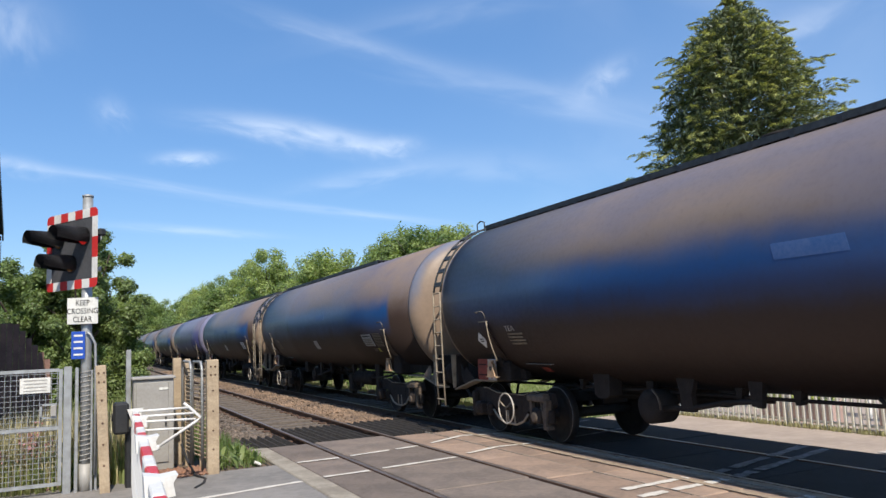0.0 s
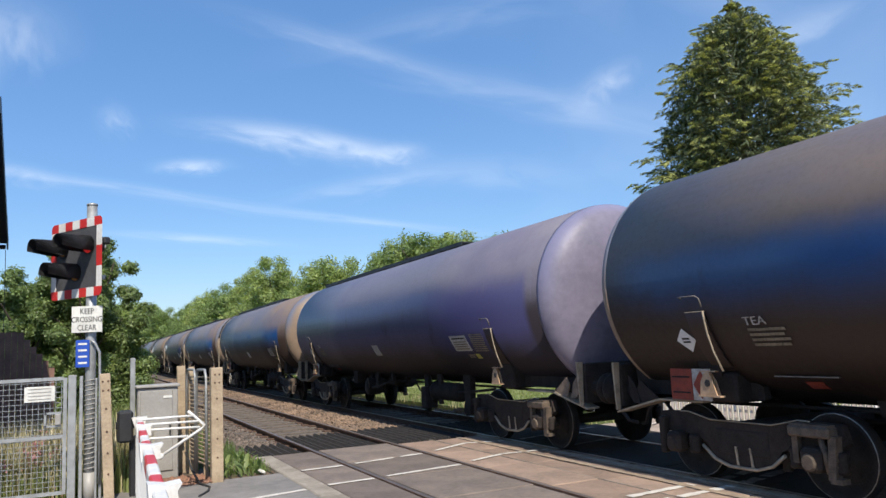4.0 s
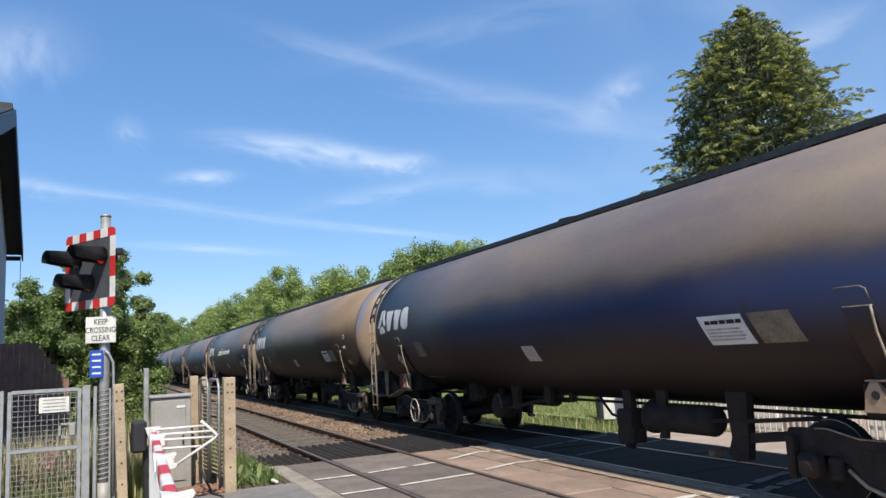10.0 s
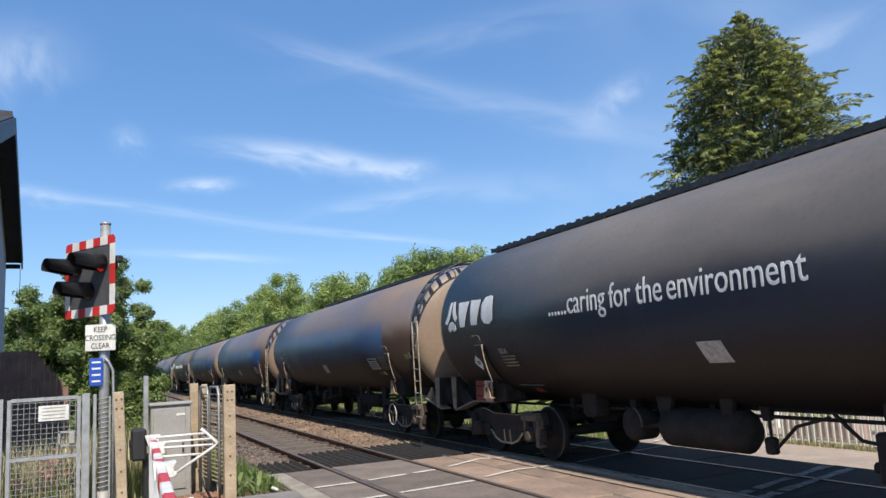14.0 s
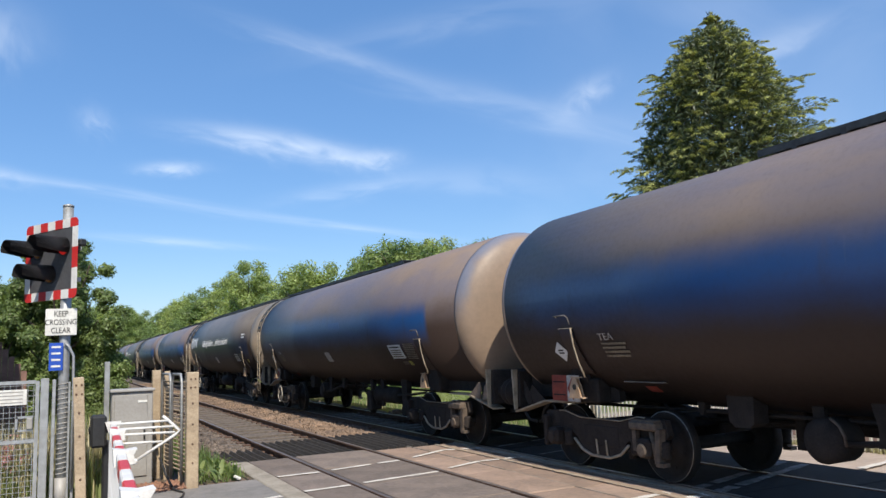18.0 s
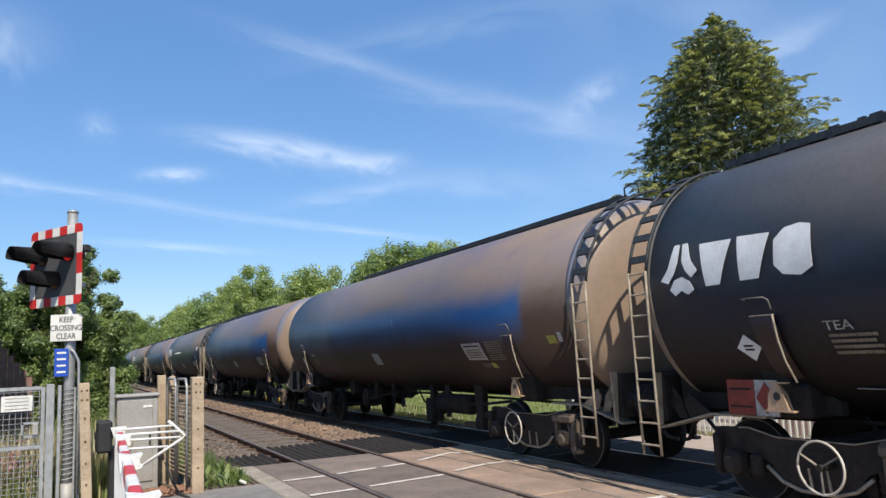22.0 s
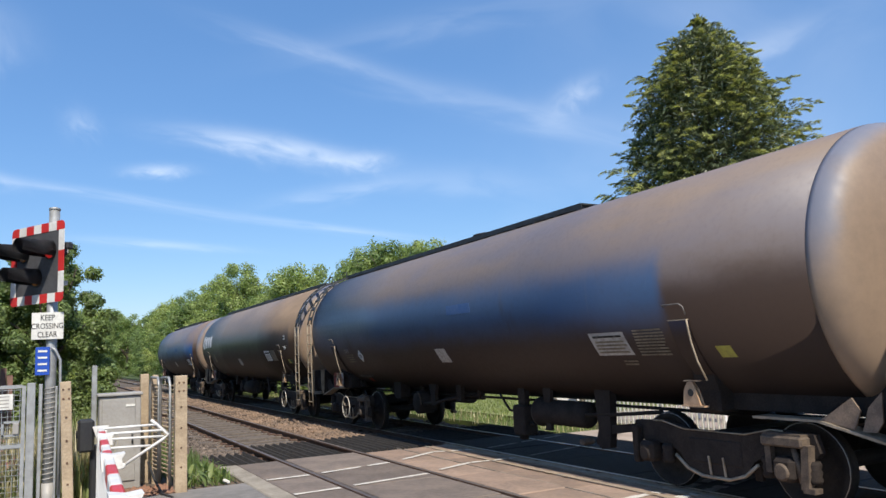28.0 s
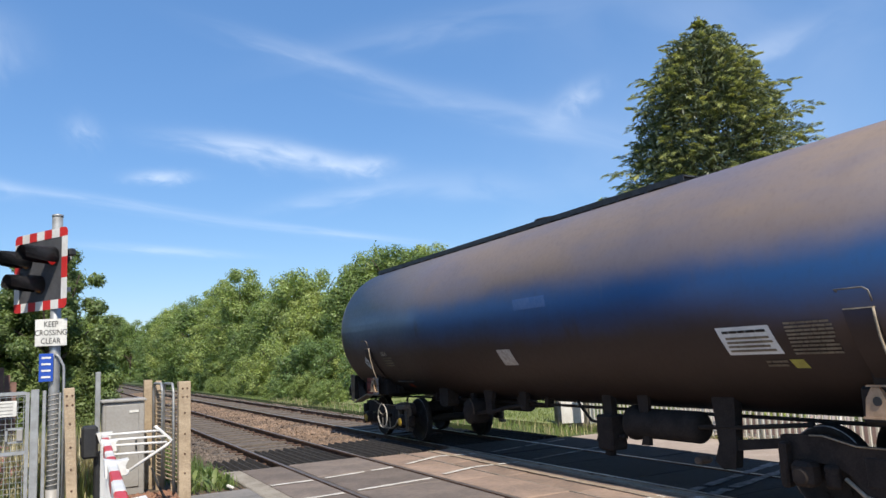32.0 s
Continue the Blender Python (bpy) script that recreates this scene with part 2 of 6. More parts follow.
M_BALLAST_RUST = material("rusty_ballast_stone", (0.28, 0.19, 0.128), (0.13, 0.096, 0.074), 0.95, 0, 0.8, 0.6, 30, island=0.25)
M_BED = material("ballast_bed", (0.16, 0.128, 0.1), (0.075, 0.06, 0.05), 0.95, 0, 16.0, 1.0, 26)
M_RAIL_TOP = material("worn_rail_steel", (0.24, 0.205, 0.18), (0.15, 0.125, 0.11), 0.5, 0.5, 6.0, 0.05)
M_RAIL_BRIGHT = material("polished_rail_steel", (0.5, 0.47, 0.44), (0.36, 0.33, 0.3), 0.35, 0.6, 6.0, 0.03)
M_RAIL = material("rusty_rail_steel", (0.16, 0.09, 0.057), (0.08, 0.05, 0.036), 0.8, 0.2, 5.0, 0.3)
M_SLEEPER = material("old_sleeper", (0.17, 0.142, 0.118), (0.085, 0.07, 0.06), 0.9, 0, 4.0, 0.5, 40)
M_TAR = material("tarred_timber", (0.045, 0.038, 0.033), (0.022, 0.02, 0.018), 0.92, 0, 6.0, 0.4, 60)
M_GRASS = material("grass_ground", (0.11, 0.15, 0.035), (0.07, 0.085, 0.03), 0.95, 0, 0.35, 0.6, 20)
M_LAWN = material("mown_lawn", (0.26, 0.28, 0.1), (0.14, 0.17, 0.06), 0.95, 0, 1.6, 0.6, 20)
M_LAWN_BLADE = leaf_material("lawn_blade", (0.31, 0.34, 0.12), (0.2, 0.24, 0.08), 0.3, 0.4)
M_SOIL = material("soil", (0.15, 0.105, 0.07), (0.08, 0.06, 0.042), 0.95, 0, 2.5, 0.8, 30)
M_BLADE = leaf_material("grass_blade", (0.34, 0.4, 0.14), (0.33, 0.33, 0.14), 0.4, 0.45)
M_FAR_BLADE = leaf_material("verge_grass_blade", (0.2, 0.27, 0.08), (0.15, 0.19, 0.07), 0.4, 0.4)
M_DRY = leaf_material("dry_grass_blade", (0.48, 0.42, 0.26), (0.34, 0.31, 0.16), 0.4, 0.3)
M_LEAF = leaf_material("broad_leaf", (0.29, 0.365, 0.13), (0.19, 0.26, 0.1), 0.45, 0.5)
M_LEAF_LIGHT = leaf_material("young_leaf", (0.37, 0.43, 0.15), (0.24, 0.31, 0.11), 0.45, 0.5)
M_LEAF_DEEP = leaf_material("deep_green_leaf", (0.21, 0.28, 0.1), (0.13, 0.185, 0.07), 0.45, 0.5)
# inner sprays hold the crown's shade in their colour; the tips are natural yellow-green
M_CONIFER = leaf_material("cypress_inner_shade", (0.115, 0.14, 0.068), (0.07, 0.092, 0.048), 0.3, 0.25)
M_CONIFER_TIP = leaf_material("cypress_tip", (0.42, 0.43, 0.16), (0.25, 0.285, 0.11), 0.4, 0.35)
M_BARK = material("bark", (0.13, 0.1, 0.075), (0.07, 0.055, 0.042), 0.9, 0, 5.0, 0.8, 20)
M_WHITE = material("white_paint", (0.78, 0.77, 0.74), (0.62, 0.6, 0.56), 0.45, 0, 3.0, 0.05)
M_RED = material("red_sheeting", (0.6, 0.035, 0.03), (0.5, 0.03, 0.028), 0.4, 0, 3.0, 0.0)
M_BLACK = material("black_paint", (0.018, 0.018, 0.02), (0.03, 0.03, 0.03), 0.5, 0, 4.0, 0.05)
M_GREY_PAINT = material("grey_paint", (0.37, 0.355, 0.33), (0.3, 0.285, 0.26), 0.55, 0.1, 3.0, 0.05)
M_GALV = material("galvanised_steel", (0.42, 0.43, 0.43), (0.3, 0.305, 0.3), 0.5, 0.5, 8.0, 0.08)
M_WOOD = material("weathered_timber", (0.47, 0.37, 0.255), (0.32, 0.245, 0.165), 0.85, 0, 4.0, 0.5, 30)
M_DARK_WOOD = material("dark_fence_timber", (0.26, 0.15, 0.115), (0.17, 0.1, 0.08), 0.85, 0, 4.0, 0.4, 30)
M_BLUE_SIGN = material("blue_sign", (0.02, 0.08, 0.42), (0.02, 0.07, 0.36), 0.4, 0, 3.0, 0.0)
M_RENDER = material("house_render", (0.5, 0.51, 0.525), (0.44, 0.45, 0.46), 0.9, 0, 1.5, 0.2)
M_FRAME = material("grimy_underframe", (0.036, 0.029, 0.025), (0.02, 0.0165, 0.015), 0.85, 0.0, 5.0, 0.3, spec=0.25)
M_BOGIE = material("grimy_bogie", (0.044, 0.034, 0.028), (0.022, 0.0175, 0.0155), 0.8, 0.1, 6.0, 0.3, spec=0.25)
M_WHEEL = material("wheel_steel", (0.036, 0.03, 0.026), (0.02, 0.0175, 0.016), 0.75, 0.2, 6.0, 0.2)
M_TREAD = material("bright_rim", (0.36, 0.34, 0.32), (0.16, 0.15, 0.14), 0.4, 0.8, 6.0, 0.05)
M_BUFF = material("buff_paint", (0.5, 0.34, 0.22), (0.36, 0.23, 0.13), 0.65, 0, 9.0, 0.1)
M_LADDER = material("dirty_cream_paint", (0.4, 0.33, 0.24), (0.22, 0.18, 0.13), 0.65, 0, 8.0, 0.1)
M_YELLOW = material("yellow_axlebox", (0.5, 0.32, 0.03), (0.3, 0.18, 0.03), 0.5, 0, 8.0, 0.1)
M_LIME = material("yellow_green_label", (0.42, 0.38, 0.07), (0.28, 0.25, 0.06), 0.6, 0, 9.0, 0.05)
M_HAZARD = material("orange_red_plate", (0.28, 0.05, 0.03), (0.16, 0.035, 0.025), 0.7, 0, 9.0, 0.1)
M_LABEL = material("dirty_label", (0.5, 0.47, 0.43), (0.3, 0.26, 0.23), 0.7, 0, 14.0, 0.05)
M_LETTER = material("white_lettering", (0.75, 0.75, 0.74), (0.6, 0.59, 0.57), 0.5, 0, 4.0, 0.0)
M_GRATING = material("dark_grating", (0.06, 0.065, 0.068), (0.032, 0.035, 0.037), 0.6, 0.4, 9.0, 0.2)


# ---- mesh helpers ----
def add_box(bm, cx, cy, cz, sx, sy, sz, rot=None, taper=1.0):
    """A box by centre and size; taper narrows its top."""
    vs = []
    for dz in (-0.5, 0.5):
        k = taper if dz > 0 else 1.0
        for dx, dy in ((-0.5, -0.5), (0.5, -0.5), (0.5, 0.5), (-0.5, 0.5)):
            v = Vector((dx * sx * k, dy * sy * k, dz * sz))
            if rot:
                v = rot @ v
            vs.append(bm.verts.new((cx + v.x, cy + v.y, cz + v.z)))
    for f in ((3, 2, 1, 0), (4, 5, 6, 7), (0, 1, 5, 4), (1, 2, 6, 5), (2, 3, 7, 6), (3, 0, 4, 7)):
        bm.faces.new([vs[i] for i in f])
    return bm


def box(cx, cy, cz, sx, sy, sz, rot=None, bevel=0.0, taper=1.0):
    bm = add_box(bmesh.new(), cx, cy, cz, sx, sy, sz, rot, taper)
    if bevel:
        bmesh.ops.bevel(bm, geom=bm.edges[:], offset=bevel, segments=1, affect="EDGES")
    return bm


def add_tube(bm, a, b, r, seg=10, r2=None, caps=True):
    """A round bar from a to b."""
    a, b = Vector(a), Vector(b)
    r2 = r if r2 is None else r2
    q = (b - a).to_track_quat("Z", "Y")
    rings = []
    for p, rad in ((a, r), (b, r2)):
        rings.append([bm.verts.new(p + q @ Vector((rad * math.cos(2 * math.pi * i / seg), rad * math.sin(2 * math.pi * i / seg), 0))) for i in range(seg)])
    for i in range(seg):
        f = bm.faces.new((rings[0][i], rings[0][(i + 1) % seg], rings[1][(i + 1) % seg], rings[1][i]))
        f.smooth = seg > 6
    if caps:
        bm.faces.new(rings[0][::-1]), bm.faces.new(rings[1])
    return bm


def tube(a, b, r, seg=10, r2=None):
    return add_tube(bmesh.new(), a, b, r, seg, r2)


def pipe(points, r, seg=8):
    """A bent round bar through points."""
    bm = bmesh.new()
    pts = [Vector(p) for p in points]
    prev = None
    for i, p in enumerate(pts):
        d = (pts[min(i + 1, len(pts) - 1)] - pts[max(i - 1, 0)]).normalized()
        q = d.to_track_quat("Z", "Y")
        ring = [bm.verts.new(p + q @ Vector((r * math.cos(2 * math.pi * k / seg), r * math.sin(2 * math.pi * k / seg), 0))) for k in range(seg)]
        if prev:
            best = min(range(seg), key=lambda s: sum((prev[k].co - ring[(k + s) % seg].co).length for k in range(0, seg, 2)))
            for k in range(seg):
                bm.faces.new((prev[k], prev[(k + 1) % seg], ring[(k + 1 + best) % seg], ring[(k + best) % seg])).smooth = True
        else:
            bm.faces.new(ring[::-1])
        prev = ring
    bm.faces.new(prev)
    bmesh.ops.recalc_face_normals(bm, faces=bm.faces[:])
    return bm


def prism(outline, axis, lo, hi):
    """An outline in the plane across axis ('x', 'y' or 'z'), drawn out from lo to hi."""
    bm = bmesh.new()

    def at(p, w):
        return {"x": (w, p[0], p[1]), "y": (p[0], w, p[1]), "z": (p[0], p[1], w)}[axis]
    a = [bm.verts.new(at(p, lo)) for p in outline]
    b = [bm.verts.new(at(p, hi)) for p in outline]
    n = len(outline)
    bm.faces.new(a[::-1]), bm.faces.new(b)
    for i in range(n):
        bm.faces.new((a[i], a[(i + 1) % n], b[(i + 1) % n], b[i]))
    bmesh.ops.recalc_face_normals(bm, faces=bm.faces[:])
    return bm


def lathe(profile, axis, centre, seg=32, smooth=True):
    """A turned shape: profile of (distance along axis, radius)."""
    bm = bmesh.new()
    rings = []
    for d, r in profile:
        ring = []
        for i in range(seg):
            c, s = r * math.cos(2 * math.pi * i / seg), r * math.sin(2 * math.pi * i / seg)
            p = {"x": (d, c, s), "y": (c, d, s), "z": (c, s, d)}[axis]
            ring.append(bm.verts.new(Vector(p) + Vector(centre)))
        rings.append(ring)
    for a, b in zip(rings, rings[1:]):
        for i in range(seg):
            bm.faces.new((a[i], a[(i + 1) % seg], b[(i + 1) % seg], b[i])).smooth = smooth
    bm.faces.new(rings[0][::-1]), bm.faces.new(rings[-1])
    bmesh.ops.recalc_face_normals(bm, faces=bm.faces[:])
    return bm


def mesh_of(name, bm, mat):
    me = bpy.data.meshes.new(name)
    bm.to_mesh(me)
    bm.free()
    for m in (mat if isinstance(mat, (list, tuple)) else (mat,)):
        me.materials.append(m)
    return me


def part(name, bm, mat, parent, label=""):
    """One mesh object under a thing or a part; bm may be a mesh that exists already."""
    ob = new(name, bm if isinstance(bm, bpy.types.Mesh) else mesh_of(name, bm, mat))
    ob.parent = parent
    if label:
        tagged(ob, label)
    return ob


def thing(name, label, category, group="", at=None, kind=""):
    ob = tagged(new(name), label, category, group, kind)
    if at is not None:
        ob.matrix_basis = at
    return ob


def structure(name, bm, mat, label, category):
    return tagged(new(name, mesh_of(name, bm, mat)), label, category, kind="structure")


def sheet_mesh(name, verts, faces, mat):
    me = bpy.data.meshes.new(name)
    me.from_pydata(verts, [], faces)
    for m in (mat if isinstance(mat, (list, tuple)) else (mat,)):
        me.materials.append(m)
    return me


def text_bm(words, height, depth=0.004, squeeze=1.0):
    """Words in the built-in font as a mesh in the xz plane, reading along +x, facing -y."""
    cu = bpy.data.curves.new("words", "FONT")
    cu.body, cu.size, cu.extrude, cu.align_x, cu.resolution_u = words, height, depth, "CENTER", 3
    ob = bpy.data.objects.new("words", cu)
    scene.collection.objects.link(ob)
    dg = bpy.context.evaluated_depsgraph_get()
    me = bpy.data.meshes.new_from_object(ob.evaluated_get(dg))
    bm = bmesh.new()
    bm.from_mesh(me)
    bpy.data.objects.remove(ob), bpy.data.curves.remove(cu), bpy.data.meshes.remove(me)
    for v in bm.verts:
        x, y, z = v.co
        v.co = (x * squeeze, -z, y - height * 0.35)
    return bm

# ---- ground, road, tracks ----
NEAR, FAR, HALF = 4.485, 7.886, 0.7525      # track centres, half the rail spacing
Y_EDGE = 13.85                               # end of the crossing's deck, towards the cutting
rng = random.Random(7)


def slab(name, x0, x1, y0, y1, top, thick, mat, label, category):
    return structure(name, box((x0 + x1) / 2, (y0 + y1) / 2, top - thick / 2, x1 - x0, y1 - y0, thick), mat, label, category)


def ground_sheet():
    n, r = 48, 1800.0
    xs = [math.copysign(abs(u) ** 3, u) * r for u in np.linspace(-1, 1, n)]
    vs = [(x, y, -0.34) for y in xs for x in xs]
    fs = [(j * n + i, j * n + i + 1, (j + 1) * n + i + 1, (j + 1) * n + i) for j in range(n - 1) for i in range(n - 1)]
    tagged(new("ground", sheet_mesh("ground", vs, fs, M_GRASS)), "rough green grassland round the railway", "ground", kind="structure")


ground_sheet()
slab("road_approach", -14, 2.62, -30, 11.75, -0.004, 0.3, M_PALE_ASPHALT, "worn grey asphalt of the road before the crossing", "road")
slab("road_far_side", 9.75, 11.4, -30, 13.4, -0.03, 0.3, M_YARD, "pale worn asphalt beyond the far track", "road")
slab("yard", 11.62, 34, -30, 16.2, 0.0, 0.3, M_YARD, "pale pinkish paved yard behind the picket fence", "yard")
slab("pavement", 11.4, 11.62, -30, 15.0, -0.015, 0.32, M_EDGE, "narrow dusty concrete strip at the picket fence", "pavement")
slab("verge", -14, 2.75, 11.75, 60, -0.05, 0.28, M_SOIL, "bare brown soil verge beside the line", "verge")
slab("grass_verge", 10.15, 11.12, 13.4, 160, -0.1, 0.22, M_GRASS, "green grass verge beside the far track", "verge")
slab("lineside_lawn", 11.22, 30, 16.2, 40, -0.02, 0.3, M_LAWN, "bright mown grass behind the far track", "lawn")


def trackbed():
    """Ballast in a low mound, one long prism for both tracks."""
    out = [(2.2, -0.34), (2.75, -0.19), (NEAR - 1.2, -0.18), (NEAR + 0.8, -0.19), (NEAR + 1.2, -0.13), (FAR - 1.2, -0.13), (FAR - 0.8, -0.18), (FAR + 1.2, -0.18), (FAR + 1.7, -0.19), (10.3, -0.34)]
    structure("trackbed", prism(out, "y", Y_EDGE, 420), M_BED, "brown stone ballast bed under both tracks", "trackbed")
    structure("trackbed_behind", prism(out, "y", -260, -12), M_BED, "brown stone ballast bed behind the crossing", "trackbed")
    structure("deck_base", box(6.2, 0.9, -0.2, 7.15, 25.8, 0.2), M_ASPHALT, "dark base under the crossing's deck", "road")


trackbed()


def rail_bm(x, y0, y1):
    s = [(-0.07, -0.16), (0.07, -0.16), (0.07, -0.145), (0.012, -0.12), (0.012, -0.045), (0.035, -0.032), (0.035, -0.004), (0.03, 0.0), (-0.03, 0.0), (-0.035, -0.004), (-0.035, -0.032), (-0.012, -0.045), (-0.012, -0.12), (-0.07, -0.145)]
    bm = prism([(x + a, b) for a, b in s], "y", y0, y1)
    for f in bm.faces:
        f.material_index = 1 if f.normal.z > 0.9 and f.calc_center_median().z > -0.003 else 0
    return bm


def tracks():
    for k, (nm, cx) in enumerate((("near_track", NEAR), ("far_track", FAR))):
        t = thing(nm, "plain-line railway track with rusty rails on timber sleepers", "track", "railway tracks", kind="structure")
        for s in (-1, 1):
            part("rail", rail_bm(cx + s * HALF, -260, 420), (M_RAIL, M_RAIL_BRIGHT if k else M_RAIL_TOP), t, "rusty steel rail with a bright worn top")
        sl = mesh_of("sleeper", box(0, 0, -0.19, 2.5, 0.25, 0.1, bevel=0.012), M_SLEEPER)
        ch = mesh_of("rail_chair", box(0, 0, -0.13, 0.34, 0.18, 0.035, bevel=0.012), M_RAIL)
        y = Y_EDGE + 0.6
        while y < 75:
            o = part("sleeper", sl, None, t)
            o.location = (cx + rng.uniform(-0.03, 0.03), y, rng.uniform(-0.01, 0.035))
            o.rotation_euler = (0, 0, rng.uniform(-0.012, 0.012))
            if y < 34:
                for s in (-1, 1):
                    c = part("rail_chair", ch, None, o)
                    c.location = (s * HALF, 0, 0.005)
            y += 0.68
        vs, fs = [], []
        while y < 400:
            b = len(vs)
            for dz in (-0.2, -0.12):
                vs += [(cx - 1.25, y - 0.12, dz), (cx + 1.25, y - 0.12, dz), (cx + 1.25, y + 0.12, dz), (cx - 1.25, y + 0.12, dz)]
            fs += [tuple(b + i for i in f) for f in ((4, 5, 6, 7), (0, 1, 5, 4), (1, 2, 6, 5), (2, 3, 7, 6), (3, 0, 4, 7))]
            y += 0.68
        far_s = new("distant_sleepers", sheet_mesh("distant_sleepers", vs, fs, M_SLEEPER))
        far_s.parent = t
        tagged(far_s, "distant timber sleepers", kind="stuff")


tracks()


def stones(name, spots, mat, label, size=(0.025, 0.06)):
    """Loose angular stones, each a small squashed and turned octahedron."""
    vs, fs = [], []
    r2 = random.Random(len(spots))
    for x, y, z in spots:
        s = r2.uniform(*size)
        a = r2.uniform(0, 6.28)
        c, d = math.cos(a) * s, math.sin(a) * s
        k, e = r2.uniform(0.6, 1.1), r2.uniform(0.5, 0.9)
        b = len(vs)
        vs += [(x + c, y + d, z), (x - d * k, y + c * k, z + s * 0.15), (x - c, y - d, z - s * 0.1), (x + d * k, y - c * k, z), (x + c * 0.2, y, z + s * e), (x, y, z - s)]
        fs += [tuple(b + i for i in f) for f in ((0, 1, 4), (1, 2, 4), (2, 3, 4), (3, 0, 4), (1, 0, 5), (2, 1, 5), (3, 2, 5), (0, 3, 5))]
    tagged(new(name, sheet_mesh(name, vs, fs, mat)), label, "ballast", kind="stuff")


def spread(n, x0, x1, y0, y1, z, power=1.8):
    r2 = random.Random(int(n + x0 * 10))
    return [(r2.uniform(x0, x1), y0 + (y1 - y0) * r2.random() ** power, z + r2.uniform(-0.02, 0.02)) for _ in range(n)]


stones("ballast_between_near_rails", spread(9000, NEAR - 0.66, NEAR + 0.66, 16.5, 60, -0.205), M_BALLAST, "brown-grey broken stone between the near rails")
stones("ballast_shoulder", spread(6000, 2.45, NEAR - 0.85, 15.6, 60, -0.15), M_BALLAST, "brown-grey broken stone on the track's shoulder")
stones("rusty_ballast", spread(9000, NEAR + 0.85, FAR - 0.95, 16.9, 70, -0.11, 1.6), M_BALLAST_RUST, "rust-orange broken stone between the two tracks")
stones("ballast_between_far_rails", spread(7000, FAR - 0.66, FAR + 0.66, 15.5, 70, -0.2), M_BALLAST, "brown-grey broken stone between the far rails")
stones("ballast_far_shoulder", spread(3500, FAR + 0.85, FAR + 1.75, 14.2, 60, -0.14), M_BALLAST, "brown-grey broken stone beside the far track")


M_GRIT = material("pale_grit", (0.4, 0.31, 0.22), (0.24, 0.185, 0.14), 0.95, 0, 7.0, 0.6, 60)


def crossing_deck():
    """Panels between and beside the rails, laid in rows across the road."""
    deck = thing("crossing_deck", "worn tan-grey crossing panels laid flush with the rails", "crossing deck", kind="structure")
    cols = [(2.96, NEAR - HALF - 0.055), (NEAR - HALF + 0.08, NEAR + HALF - 0.08), (NEAR + HALF + 0.055, 6.03), (6.05, FAR - HALF - 0.055), (FAR - HALF + 0.08, FAR + HALF - 0.08), (FAR + HALF + 0.055, 9.73)]
    for ci, (x0, x1) in enumerate(cols):
        w = x1 - x0
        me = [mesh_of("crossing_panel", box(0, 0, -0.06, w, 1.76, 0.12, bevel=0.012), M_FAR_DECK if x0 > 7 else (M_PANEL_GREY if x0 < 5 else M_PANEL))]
        y = Y_EDGE - 0.9 - (0.0 if ci in (1, 4) else 0.1 * ci)
        while y > -11:
            o = part("crossing_panel", me[0], None, deck)
            o.location = ((x0 + x1) / 2, y, -0.006 + rng.uniform(-0.006, 0.004))
            o.rotation_euler = (rng.uniform(-0.003, 0.003), rng.uniform(-0.004, 0.004), 0)
            y -= 1.785
    part("edge_beam", box(2.79, 1.2, -0.07, 0.3, 25.2, 0.14, bevel=0.015), M_EDGE, deck, "pale concrete edge beam")
    part("centre_beam", box(6.04, 1.2, -0.055, 0.012, 25.2, 0.1), M_EDGE, deck)
    for x in (FAR - HALF - 0.2, 6.52):
        part("seam_strip", box(x, 1.0, 0.0, 0.07, 25.0, 0.012), M_EDGE, deck, "pale gritty seam strip")


crossing_deck()


def marking(x0, y0, x1, y1, w, mat, z=0.004, name="painted_line", label="worn white painted line on the crossing", category="road marking"):
    d = Vector((x1 - x0, y1 - y0, 0))
    a = math.atan2(d.y, d.x)
    bm = bmesh.new()
    n = max(1, int(d.length / 0.13))
    for i in range(n):
        t0, t1 = i / n, (i + 1) / n
        if rng.random() < 0.07:
            continue
        p = Vector((x0, y0, z)) + d * ((t0 + t1) / 2)
        add_box(bm, p.x, p.y, p.z, d.length / n * 1.002, w * rng.uniform(0.62, 1.04), 0.004, Matrix.Rotation(a, 3, "Z"))
    return structure(name, bm, mat, label, category)


for seg in ((2.95, 11.72, 3.62, 11.74), (3.85, 11.8, 5.12, 12.05), (5.45, 12.2, 6.28, 12.68), (6.28, 12.68, 6.95, 12.42),
            (0.9, 9.75, 2.6, 10.12), (2.95, 10.25, 3.62, 10.3), (3.85, 10.36, 5.12, 10.55), (5.42, 10.74, 6.12, 11.03), (6.15, 11.03, 6.98, 10.95)):
    marking(*seg, 0.1, M_LINE)
for seg in ((5.6, 7.15, 6.62, 7.24), (5.5, 6.75, 6.95, 6.88), (5.6, 5.6, 6.9, 5.7)):
    marking(*seg, 0.14, M_LINE)
for seg in ((7.15, 7.25, 9.55, 7.96), (7.15, 6.92, 9.56, 7.58)):
    marking(*seg, 0.16, M_FADED)
for seg in ((7.3, 12.4, 9.6, 13.0), (7.3, 11.0, 9.6, 11.55)):
    marking(*seg, 0.08, M_FADED)
marking(9.8, 6.9, 11.1, 7.1, 0.12, M_LINE)
marking(9.9, 12.2, 10.8, 12.6, 0.1, M_LINE)


